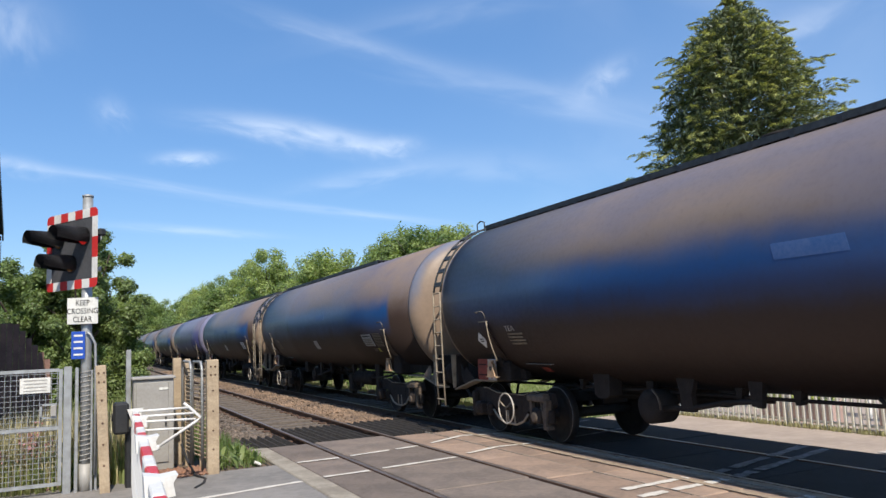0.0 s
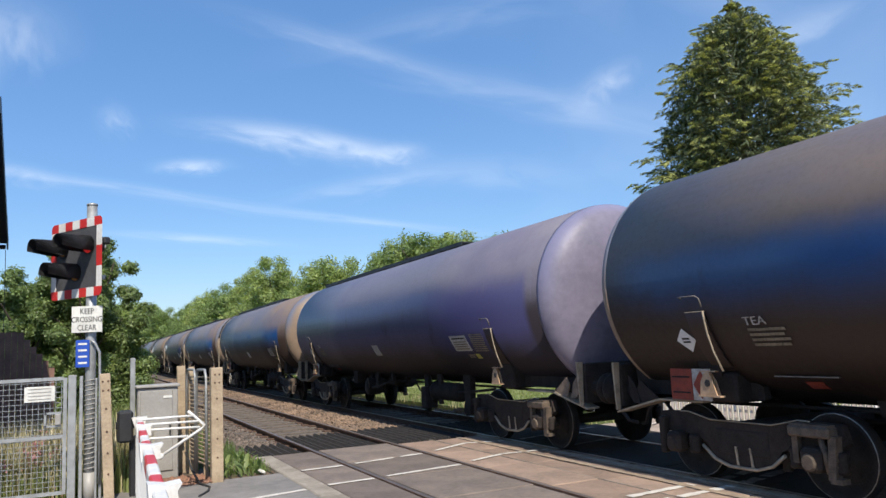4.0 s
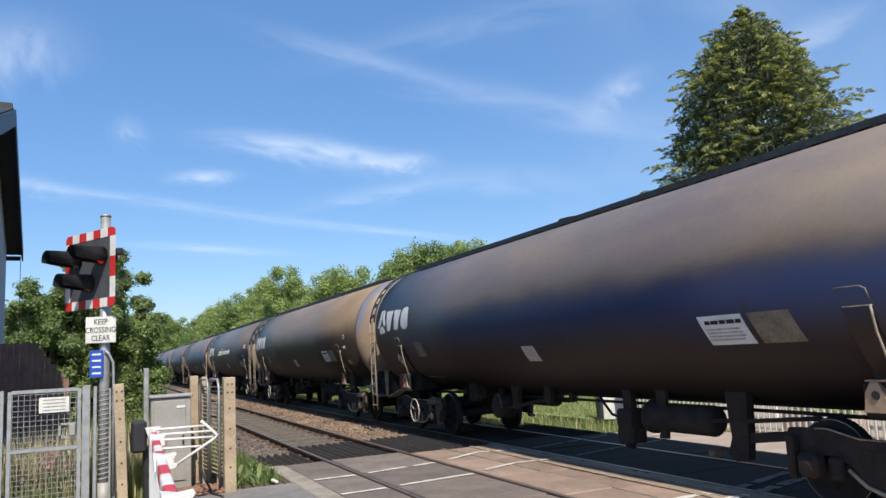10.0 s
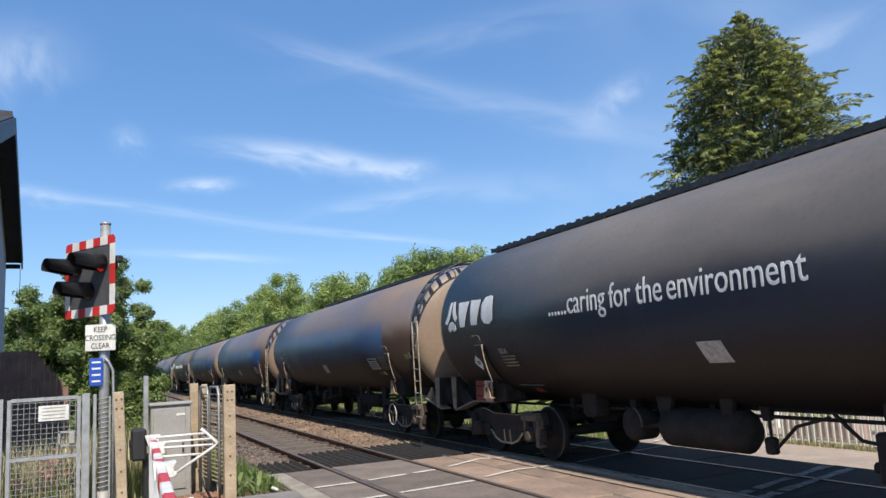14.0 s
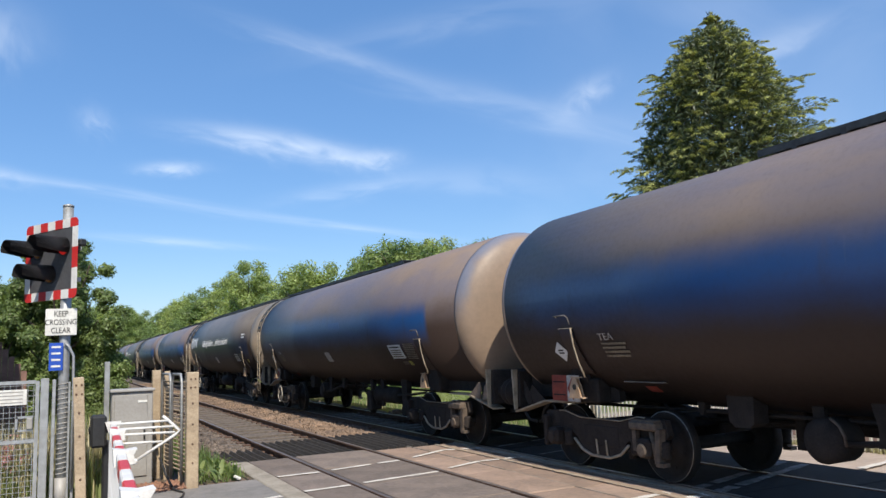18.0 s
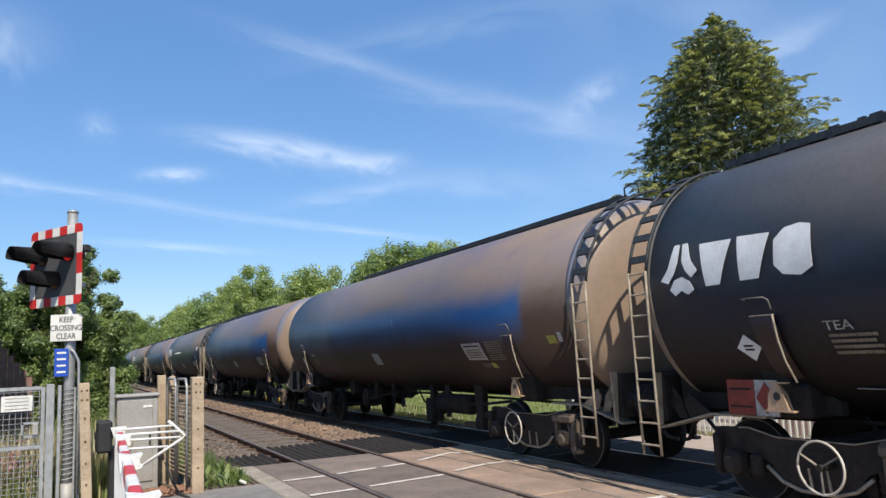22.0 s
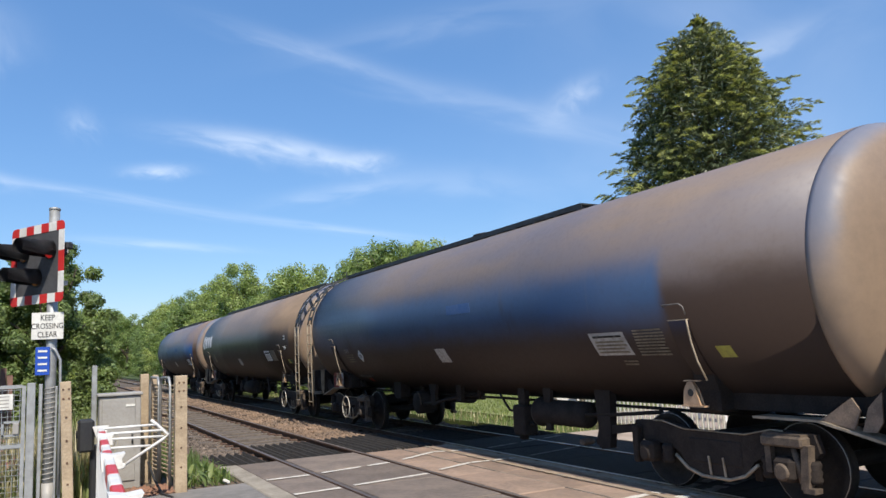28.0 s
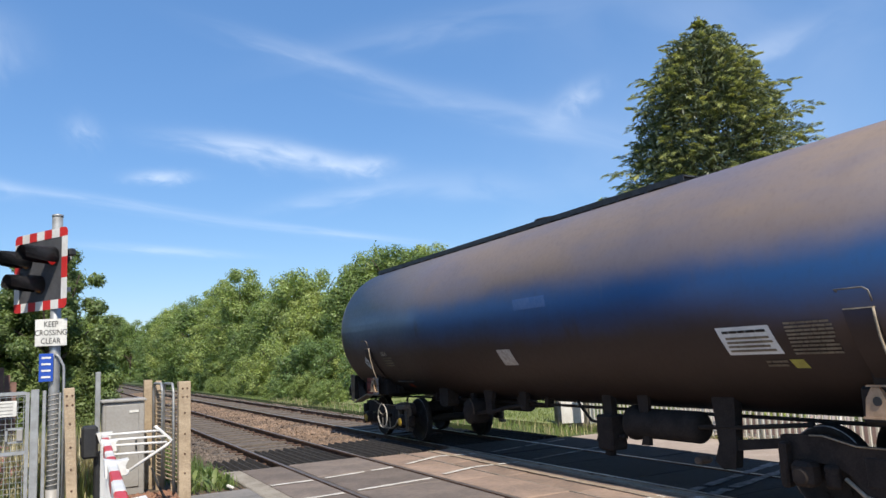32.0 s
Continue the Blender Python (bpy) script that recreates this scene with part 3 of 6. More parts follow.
for x, y0, y1, w in ((6.5, -6.0, 13.3, 0.12), (6.78, 2.0, 12.6, 0.07), (6.98, -6.0, 13.6, 0.1)):
    marking(x, y0, x + 0.02, y1, w, M_GRIT, 0.008, "grit_seam", "pale gritty seam between the crossing panels", "grit")


def trespass_guards():
    """Rows of ridge-shaped tarred timbers that lie along the track beyond the deck."""
    spans = [(1.7, NEAR - HALF - 0.12, 12.05, 15.6), (NEAR - HALF + 0.12, NEAR + HALF - 0.12, Y_EDGE, 16.9), (NEAR + HALF + 0.12, FAR - HALF - 0.12, Y_EDGE + 0.2, 16.9), (FAR - HALF + 0.12, FAR + HALF - 0.12, Y_EDGE, 16.6), (FAR + HALF + 0.12, 9.9, Y_EDGE, 16.6)]
    for i, (x0, x1, y0, y1) in enumerate(spans):
        g = thing("trespass_guard", "dark tarred ridged timbers that stop people walking along the track", "trespass guard", "trespass guards")
        n = int((x1 - x0) / 0.155)
        ln = y1 - y0 if i else 3.4
        me = mesh_of("ridge_timber", prism([(-0.075, -0.14), (0.075, -0.14), (0.012, 0.0), (-0.012, 0.0)], "y", -ln / 2, ln / 2), M_TAR)
        for k in range(n):
            x = x0 + (k + 0.5) * (x1 - x0) / n
            o = part("ridge_timber", me, None, g)
            start = y0 if i or x > 2.7 else y0 + 0.0
            if i == 0 and x > 2.64:
                start = Y_EDGE - 1.3
            o.location = (x, start + ln / 2 + rng.uniform(-0.03, 0.03), -0.035 + rng.uniform(-0.01, 0.012))
        part("cross_bearer", box((x0 + x1) / 2, y0 + ln * 0.5, -0.2, x1 - x0, 0.15, 0.1), M_TAR, g)


trespass_guards()

# ---- the train ----
PITCH, FIRST, TR, TZ = 17.1, 6.04, 1.55, 2.492   # wagon pitch, first wagon's middle at 0 s, barrel radius and axis height
DB, DE, DG = -0.31, -0.29, -0.29                     # how far barrel, end frames and bogies sit from that middle


def run(t):
    """Metres the train has gone at t seconds; it slows a little."""
    return 0.0273 + 9.87075 * t - 0.0102777 * t * t - 0.0000609 * t ** 3


def flank(z):
    return -math.sqrt(max(0.01, TR * TR - (z - TZ) ** 2))


def on_flank(bm, lift=0.006):
    """Wraps a flat drawing in the yz plane onto the barrel's near side."""
    zs = [v.co.z for v in bm.verts]
    z = min(zs) + 0.05
    while z < max(zs) - 0.01:
        bmesh.ops.bisect_plane(bm, geom=bm.verts[:] + bm.edges[:] + bm.faces[:], plane_co=(0, 0, z), plane_no=(0, 0, 1))
        z += 0.05
    for v in bm.verts:
        v.co.x = flank(v.co.z) - lift + v.co.x
        v.co.y -= 0.09
    return bm


def patch(y0, y1, z0, z1, thick=0.006, skew=0.0):
    """A thin plate that follows the flank between two heights."""
    bm = bmesh.new()
    n = 4
    rows = []
    for i in range(n + 1):
        z = z0 + (z1 - z0) * i / n
        s = skew * (i / n - 0.5)
        rows.append([bm.verts.new((d, y, z)) for y in (y0 + s, y1 + s) for d in (0.0, -thick)])
    for a, b in zip(rows, rows[1:]):
        for q in ((a[1], a[3], b[3], b[1]), (a[0], b[0], b[2], a[2]), (a[0], a[1], b[1], b[0]), (a[2], b[2], b[3], a[3])):
            bm.faces.new(q)
    bm.faces.new((rows[0][0], rows[0][2], rows[0][3], rows[0][1])), bm.faces.new((rows[-1][0], rows[-1][1], rows[-1][3], rows[-1][2]))
    bmesh.ops.recalc_face_normals(bm, faces=bm.faces[:])
    return on_flank(bm, 0.0)


def bars(y0, y1, z0, z1, rows, seed, gap=0.25):
    """Writing too small to read: rows of short bars on the flank."""
    bm = bmesh.new()
    r2 = random.Random(seed)
    step = (z1 - z0) / rows
    for i in range(rows):
        z = z1 - step * (i + 0.5)
        y = y1
        while y > y0 + 0.05:
            w = min(r2.uniform(0.05, 0.16), y - y0)
            add_box(bm, -0.003, y - w / 2, z, 0.006, w, step * 0.55)
            y -= w + step * gap
    return on_flank(bm, 0.006)


def slogan(w, words, y_left, y_right, z, height, mat=None):
    """Words on the flank, each a part, set between two places along the wagon."""
    made = [text_bm(q, height, 0.003, 1.0) for q in words.split()]
    wide = [max(v.co.x for v in bm.verts) - min(v.co.x for v in bm.verts) for bm in made]
    gap = height * 0.24
    k = (y_left - y_right) / (sum(wide) + gap * (len(made) - 1))
    y = y_left
    for bm, wd in zip(made, wide):
        x0 = min(v.co.x for v in bm.verts)
        for v in bm.verts:
            v.co = (v.co.y, y - (v.co.x - x0) * k, z + v.co.z)
        part("lettering", on_flank(bm, 0.008), mat or M_LETTER, w, "white painted lettering")
        y -= (wd + gap) * k


def shared(key, maker, mat, cache={}):
    if key not in cache:
        cache[key] = mesh_of(key.split("|")[0], maker(), mat)
    return cache[key]


def barrel_bm():
    """The plain barrel."""
    pr = [(-7.66, TR), (-3.0, TR), (3.0, TR), (7.66, TR)]
    return lathe(pr, "y", (0, DB, TZ), 72)


def dish_bm(s):
    pr = [(7.655, TR - 0.06), (7.655, TR - 0.003), (7.72, TR - 0.008), (7.79, TR - 0.035), (7.86, TR - 0.085), (7.92, TR - 0.16), (7.97, TR - 0.26), (8.02, TR - 0.42), (8.07, TR - 0.66), (8.11, TR - 0.95), (8.13, TR - 1.25), (8.135, 0.04)]
    return lathe([(s * a, b) for a, b in pr], "y", (0, DB, TZ), 72)


def ladder_rail_bm(y):
    return pipe([(-1.56, y, 0.5), (-1.58, y, 1.2), (-1.59, y, 2.3), (-1.585, y, 2.72)], 0.017, 6)


def ladder_arch_bm(y):
    pts = []
    for i in range(13):
        a = radians(172 - i * 6.4)
        pts.append((1.59 * math.cos(a), y, TZ + 1.59 * math.sin(a)))
    return pipe(pts, 0.02, 6)


def ladder_rungs():
    out = []
    for k in range(9):
        out.append((-1.58, 0.62 + 0.26 * k, False))
    for i in range(7):
        a = radians(166 - i * 10.5)
        out.append((1.59 * math.cos(a), TZ + 1.59 * math.sin(a), True))
    return out


def side_frame_bm(x, t=0.09):
    top = [(-1.35, 0.66), (-1.3, 0.84), (-0.8, 0.86), (-0.45, 0.78), (0.45, 0.78), (0.8, 0.86), (1.3, 0.84), (1.35, 0.66)]
    low = [(1.3, 0.6), (0.72, 0.58), (0.55, 0.5), (0.42, 0.34), (0.2, 0.27), (-0.2, 0.27), (-0.42, 0.34), (-0.55, 0.5), (-0.72, 0.58), (-1.3, 0.6)]
    return prism(top + low, "x", x - t / 2, x + t / 2)


def wheel_bm(x):
    s = 1 if x > 0 else -1
    pr = [(-0.06, 0.1), (-0.05, 0.12), (-0.02, 0.16), (0.0, 0.37), (-0.055, 0.39), (-0.055, 0.47), (0.05, 0.46), (0.06, 0.455), (0.06, 0.445), (0.06, 0.39), (0.02, 0.37), (0.01, 0.16), (0.06, 0.12), (0.06, 0.1)]
    bm = lathe([(s * a, b) for a, b in pr], "x", (x, 0, 0), 28)
    for f in bm.faces:
        c = f.calc_center_median()
        f.material_index = 1 if math.hypot(c.y, c.z) > 0.446 and abs(f.normal.x) > 0.5 else 0
    for k in range(6):
        a = k * 1.047
        add_tube(bm, (x + s * 0.03, 0.27 * math.cos(a), 0.27 * math.sin(a)), (x + s * 0.036, 0.27 * math.cos(a), 0.27 * math.sin(a)), 0.03, 6)
    return bm


def ring_bm(c, rad, r, normal="x", seg=20):
    pts = []
    for i in range(seg + 1):
        a = 2 * math.pi * i / seg
        pts.append((c[0], c[1] + rad * math.cos(a), c[2] + rad * math.sin(a)))
    return pipe(pts, r, 6)


def horn_bm(x, s):
    """A heavy cap over the axlebox, with a leaning strut down its outer side and a shorter one inside."""
    bm = box(x, 0, 0.765, 0.17, 0.5, 0.11, bevel=0.02)
    add_box(bm, x - math.copysign(0.01, x), 0, 0.825, 0.13, 0.46, 0.03)
    add_box(bm, x, s * 0.24, 0.52, 0.1, 0.085, 0.44, Matrix.Rotation(-s * 0.1, 3, "X"))
    add_box(bm, x, s * 0.27, 0.3, 0.12, 0.13, 0.05)
    add_box(bm, x, -s * 0.2, 0.58, 0.07, 0.07, 0.3)
    add_tube(bm, (x, s * 0.1, 0.7), (x, s * 0.17, 0.36), 0.035, 8)
    return bm


def bogie(w, yc, s, bright):
    """Side frames, bolster, axleboxes and springs under the wagon at yc; s is the end that it faces."""
    b = part("bogie", shared("bogie|bolster", lambda: box(0, 0, 0.66, 2.0, 0.36, 0.22, bevel=0.02), M_BOGIE), None, w, "grimy two-axle bogie")
    b.location = (0, yc, 0)
    for x in (-1.06, 1.06):
        part("side_frame", shared("side_frame|%g" % x, lambda x=x: side_frame_bm(x), M_BOGIE), None, b)
    part("upper_rib", shared("upper_rib", lambda: pipe([(-1.12, -0.95, 0.855), (-1.12, -0.8, 0.86), (-1.12, -0.45, 0.782), (-1.12, 0.45, 0.782), (-1.12, 0.8, 0.86), (-1.12, 0.95, 0.855)], 0.009, 5), M_LADDER), None, b, "pale upper edge")
    # the lower edge's highlight, laid on as a pale rib
    part("lower_rib", shared("lower_rib", lambda: pipe([(-1.12, -0.6, 0.47), (-1.12, -0.42, 0.33), (-1.12, -0.2, 0.265), (-1.12, 0.2, 0.265), (-1.12, 0.42, 0.33), (-1.12, 0.6, 0.47)], 0.02, 6), M_LADDER), None, b, "pale lower edge, a highlight drawn as a rib")
    for y in (-0.16, 0.05):
        part("frame_strip", shared("frame_strip|%g" % y, lambda y=y: prism([(y, 0.29), (y + 0.03, 0.29), (y + 0.05, 0.5), (y + 0.03, 0.5)], "x", -1.13, -1.115), M_LADDER), None, b, "pale upright strip")
    # dark panel laid on the frame as the shade of its recess
    part("frame_recess", shared("frame_recess", lambda: box(-1.09, 0, 0.55, 0.05, 0.8, 0.3, bevel=0.02), M_FRAME), None, b)
    for y in (-1.0, 1.0):
        for x in (-1.16, 1.16):
            o = part("axlebox", shared("axlebox|%g" % x, lambda x=x: box(x, 0, 0.48, 0.2, 0.25, 0.25, bevel=0.045), M_BOGIE), None, b)
            o.location = (0, y, 0)
            o = part("axlebox_cover", shared("axlebox_cover|%g%d%d" % (x, bright, y < 0), lambda x=x: lathe([(x - 0.02, 0.09), (x + math.copysign(0.1, x), 0.09), (x + math.copysign(0.12, x), 0.07)], "x", (0, 0, 0.46), 14), M_YELLOW if bright else (M_HORN if y < 0 else M_BOGIE)), None, b, "yellow axlebox cover" if bright else "")
            o.location = (0, y, 0)
            for d in (-0.26, 0.26):
                o = part("coil_spring", shared("coil_spring|%g" % x, lambda x=x: lathe([(0.36, 0.07), (0.4, 0.085), (0.43, 0.07), (0.47, 0.085), (0.5, 0.07), (0.54, 0.085), (0.58, 0.07)], "z", (x * 0.95, 0, 0), 10), M_BOGIE), None, b)
                o.location = (0, y + d, 0)
            if y < 0:
                o = part("horn_guide", shared("horn_guide|%g" % x, lambda x=x: horn_bm(x, -1), M_HORN), None, b, "dusty horn guide")
            else:
                # the rear axle's guide is plainer and darker than the front one
                o = part("horn_guide", shared("horn_guide|plain%g" % x, lambda x=x: box(x, 0.22, 0.55, 0.12, 0.1, 0.46, bevel=0.02), M_BOGIE), None, b, "grimy horn guide")
            o.location = (0, y, 0)
    for y in (-0.5, 0.5):
        o = part("brake_hanger", shared("brake_hanger", lambda: box(-0.98, 0, 0.5, 0.07, 0.1, 0.45, bevel=0.01), M_BOGIE), None, b)
        o.location = (0, y, 0)
        o = part("brake_block", shared("brake_block", lambda: box(-0.76, 0, 0.47, 0.1, 0.12, 0.3, bevel=0.02), M_BOGIE), None, b)
        o.location = (0, y * 0.95, 0)


M_DUSTY = material("dusty_steel", (0.27, 0.2, 0.145), (0.14, 0.105, 0.08), 0.75, 0, 7.0, 0.15)
M_CREAM = material("worn_cream_paint", (0.62, 0.57, 0.48), (0.42, 0.37, 0.3), 0.55, 0, 7.0, 0.05)
M_RAILING = material("dirty_grey_rail", (0.2, 0.18, 0.16), (0.1, 0.09, 0.08), 0.6, 0.1, 8.0, 0.1)
M_HORN = material("dusty_casting", (0.15, 0.112, 0.08), (0.06, 0.046, 0.037), 0.75, 0, 9.0, 0.2)
M_GREEN = material("dull_green_label", (0.03, 0.1, 0.035), (0.02, 0.06, 0.025), 0.6, 0, 9.0, 0.05)
M_DUSTY_PLATE = material("stained_plate", (0.25, 0.205, 0.145), (0.12, 0.095, 0.068), 0.7, 0, 4.0, 0.05)
P1, P2, P3 = (-4.75, -4.08, 1.76, 2.1), (-5.4, -4.84, 1.76, 2.1), (4.5, 5.0, 1.78, 2.12)     # plates on the brown wagons
WHEELSETS, WAGONS = [], []


def wagon(k, mat, dish_mat, ladder_at, style, words=""):
    w = thing("tank_wagon", {"blue": "blue bogie tank wagon, brown with road dirt, on the far track", "purple": "violet-blue bogie tank wagon with dusty underframe, on the far track", "navy": "dark navy bogie tank wagon with white lettering, on the far track",
                             "brown": "dirt-brown bogie tank wagon with a white emblem, on the far track"}[style], "tank wagon", "wagons of the passing train")
    WAGONS.append((w, FIRST + PITCH * k - (0.12 if k == 15 else 0.0)))
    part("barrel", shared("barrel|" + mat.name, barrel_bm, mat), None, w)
    for s in (-1, 1):
        part("dished_end", shared("dished_end|%d%s" % (s, dish_mat.name), lambda s=s: dish_bm(s), dish_mat), None, w, "dusty tan dished end")
    # walkway on top, from the ladder's end to past the middle
    full = style in ("navy", "brown")
    y0, y1 = (-7.6, 7.0) if full else ((-8.05, 3.1) if ladder_at == "front" else (-3.3, 7.45))
    top = TZ + TR
    part("walkway", shared("walkway|%g%g" % (y0, y1), lambda: walkway_bm(y0, y1, top), M_GRATING), None, w, "dark grating walkway along the top")
    for i in range(int((y1 - y0) / 0.62) + 1):
        o = part("walkway_bracket", shared("walkway_bracket", lambda: box(0, 0, top - 0.045, 0.93, 0.07, 0.11), M_BLACK), None, w)
        o.location = (0, y0 + 0.1 + i * 0.62, 0)
    part("walkway_edge", shared("walkway_edge|%g%g" % (y0, y1), lambda: box(-0.455, (y0 + y1) / 2, top - 0.004, 0.014, y1 - y0, 0.085), M_GRATING), None, w)
    if style == "navy":
        tagged(part("kerb_edging", shared("kerb_edging", lugs_bm, M_GRATING), None, w, "dark uneven lugs along the walkway"), kind="stuff")
    part("manhole", shared("manhole", lambda: lathe([(TZ + TR - 0.1, 0.3), (TZ + TR + 0.06, 0.3), (TZ + TR + 0.07, 0.34), (TZ + TR + 0.11, 0.34), (TZ + TR + 0.14, 0.2)], "z", (0, 0.3, 0), 20), M_FRAME), None, w)
    for s, end in ((-1, "front"), (1, "rear")):
        yb = s * 8.05
        # headstock with buffers and coupling hook
        hs = part("headstock", shared("headstock|%d" % s, lambda s=s: box(0, s * 8.12, 1.14, 2.16, 0.12, 0.6, bevel=0.015), M_FRAME), None, w)
        hs.location = (0, DE, 0)
        for x in (-0.87, 0.87):
            part("buffer", shared("buffer|%d%g" % (s, x), lambda s=s, x=x: lathe([(s * 8.0, 0.12), (s * 8.2, 0.12), (s * 8.21, 0.08), (s * 8.45, 0.08), (s * 8.46, 0.23), (s * 8.5, 0.23), (s * 8.53, 0.15)], "y", (x, 0, 1.06), 16), M_FRAME), None, hs)
        part("coupling", shared("coupling|%d" % s, lambda s=s: pipe([(0, s * 8.0, 1.0), (0, s * 8.25, 0.98), (0.02, s * 8.4, 0.8), (0, s * 8.52, 0.86)], 0.04, 6), M_FRAME), None, hs)
        for x in (-0.5, 0.42):
            part("brake_hose", shared("brake_hose|%d%g" % (s, x), lambda s=s, x=x: pipe([(x, s * 8.0, 0.92), (x, s * 8.2, 0.75), (x + 0.05, s * 8.35, 0.55), (x + 0.1, s * 8.5, 0.52)], 0.028, 6), M_BLACK), None, hs)
        # stub frames and cradle from bogie to headstock
        ends = []
        for x in (-0.82, 0.82):
            ends.append(part("solebar", shared("solebar|%d%g" % (s, x), lambda s=s, x=x: prism([(s * 5.75, 1.02), (s * 7.95, 1.02), (s * 7.98, 1.42), (s * 7.3, 1.44), (s * 6.6, 1.36), (s * 6.0, 1.3), (s * 5.75, 1.16)], "x", x - 0.05, x + 0.05), M_FRAME), None, w))
        for x in (-0.98, 0.98):
            ends.append(part("solebar_flange", shared("solebar_flange|%d%g" % (s, x), lambda s=s, x=x: prism([(s * 6.5, 0.99), (s * 7.3, 0.99), (s * 8.18, 0.775), (s * 8.18, 0.75), (s * 7.28, 0.965), (s * 6.5, 0.965)], "x", x - 0.12, x + 0.12), M_LADDER), None, w, "dusty lower flange"))
            # rear plates face away from the sun; the dark frame colour paints that shade
            ends.append(part("wing_plate", shared("wing_plate|%d%g" % (s, x), lambda s=s, x=x: wing_bm(s, x), M_DUSTY if s < 0 else M_FRAME), None, w, "dusty wing plate" if s < 0 else "grimy wing plate"))
        ends.append(part("end_post", shared("end_post|%d" % s, lambda s=s: box(-1.13, s * 8.11, 1.13, 0.06, 0.025, 0.66, taper=1.7), M_LADDER), None, w, "dirty cream end post"))
        ends.append(part("cradle", shared("cradle|%d" % s, lambda s=s: box(0, s * 6.0, 1.17, 2.2, 0.5, 0.36, bevel=0.03), M_FRAME), None, w))
        for x in (-1.0, 1.0):
            ends.append(part("cradle_web", shared("cradle_web|%d%g" % (s, x), lambda s=s, x=x: prism([(-x * 0.25, 1.08), (x * 1.1, 1.25), (x * 1.28, 1.8), (x * 1.2, 1.75), (x * 0.95, 1.3)], "y", s * 6.1 - 0.16, s * 6.1 + 0.16), M_FRAME), None, w))
        for o in ends:
            o.location = (0, DE if o.name.split(".")[0] not in ("cradle", "cradle_web") else -0.1, 0)
        # the saddle's pale edge, hook and lifting plate on the near side
        yh = YH[s]
        part("saddle_edge", shared("saddle_edge|%d" % s, lambda s=s: pipe([(-1.525, YH[s] - 0.16, 2.07), (-1.52, YH[s] - 0.165, 1.98), (-1.495, YH[s] - 0.17, 1.82), (-1.45, YH[s] - 0.2, 1.6), (-1.4, YH[s] - 0.27, 1.38)], 0.012, 6), M_LADDER), None, w, "pale saddle edge")
        part("saddle_plate", shared("saddle_plate|%d" % s, lambda s=s: on_flank(box(0, YH[s] + 0.08, 1.74, 0.02, 0.29, 0.66), 0.02), mat), None, w)
        part("saddle_cap", shared("saddle_cap|%d" % s, lambda s=s: box(-1.5, YH[s] - 0.02, 2.07, 0.07, 0.29, 0.012), M_LADDER), None, w, "pale saddle top")
        part("hook_rail", shared("hook_rail|%d" % s, lambda s=s: pipe([(flank(2.25) + 0.02, YH[s] + 0.17, 2.23), (flank(2.25) - 0.06, YH[s] + 0.15, 2.25), (flank(2.25) - 0.06, YH[s] - 0.12, 2.25), (flank(2.2) - 0.06, YH[s] - 0.17, 2.22), (flank(2.12) - 0.05, YH[s] - 0.18, 2.12)], 0.009, 6), M_RAILING), None, w, "pale bent hand rail")
        lp = part("lifting_plate", shared("lifting_plate|%d" % s, lambda s=s: lifting_bm(YH[s]), M_BUFF), None, w, "buff lifting plate with a round eye")
        part("lifting_eye", shared("lifting_eye|%d" % s, lambda s=s: tube((-1.4, YH[s] - 0.01, 1.24), (-1.408, YH[s] - 0.01, 1.24), 0.042, 14), M_BLACK), None, lp, "dark hole of the lifting eye")
        part("plate_foot", shared("plate_foot|%d" % s, lambda s=s: box(-1.37, YH[s] - 0.03, 1.09, 0.08, 0.34, 0.018), M_BUFF), None, w)
        bogie(w, s * 5.93 + DG, s, (k, s) in ((14, -1), (18, 1), (10, -1)))
        for y in (s * 5.93 + DG - 1.0, s * 5.93 + DG + 1.0):
            ax = part("wheelset", shared("wheelset", lambda: tube((-1.1, 0, 0), (1.1, 0, 0), 0.085, 12), M_WHEEL), None, w, "axle with two steel wheels")
            ax.location = (0, y, 0.47)
            WHEELSETS.append((ax, y))
            for x in (-0.7525, 0.7525):
                part("wheel", shared("wheel|%g" % x, lambda x=x: wheel_bm(x), (M_WHEEL, M_TREAD)), None, ax, "steel wheel with a bright worn rim")
        if ladder_at == end or ladder_at == "both":
            ya, yb2 = -8.2, -8.51
            if s > 0:
                ya, yb2 = 7.38, 7.69
            lad = part("ladder", shared("ladder|%d" % s, lambda: ladder_rail_bm(ya), M_LADDER), None, w, "dirty cream steel ladder that curves over the barrel")
            part("ladder_stile", shared("ladder_stile|%d" % s, lambda: ladder_rail_bm(yb2), M_LADDER), None, lad)
            for y in (ya, yb2):
                part("ladder_arch", shared("ladder_arch|%g" % y, lambda y=y: ladder_arch_bm(y), M_GRATING), None, lad, "dark upper ladder rail")
            part("grab_hoop", shared("grab_hoop|%d" % s, lambda: pipe([(-0.5, ya, TZ + 1.48), (-0.5, ya, TZ + 1.66), (-0.5, ya + (yb2 - ya) * 0.5, TZ + 1.7), (-0.5, yb2, TZ + 1.66), (-0.5, yb2, TZ + 1.48)], 0.014, 6), M_GRATING), None, lad, "dark grab hoop")
            for x, z, tread in ladder_rungs():
                o = part("rung", shared("rung|%d" % tread, (lambda: box(0, 0, 0, 0.09, 0.31, 0.03)) if tread else (lambda: tube((0, -0.16, 0), (0, 0.16, 0), 0.014, 6)), M_GRATING if tread else M_LADDER), None, lad)
                if tread:
                    o.rotation_euler = (0, math.atan2(-(z - TZ), x) + math.pi / 2, 0)
                o.location = (x, (ya + yb2) / 2, z)
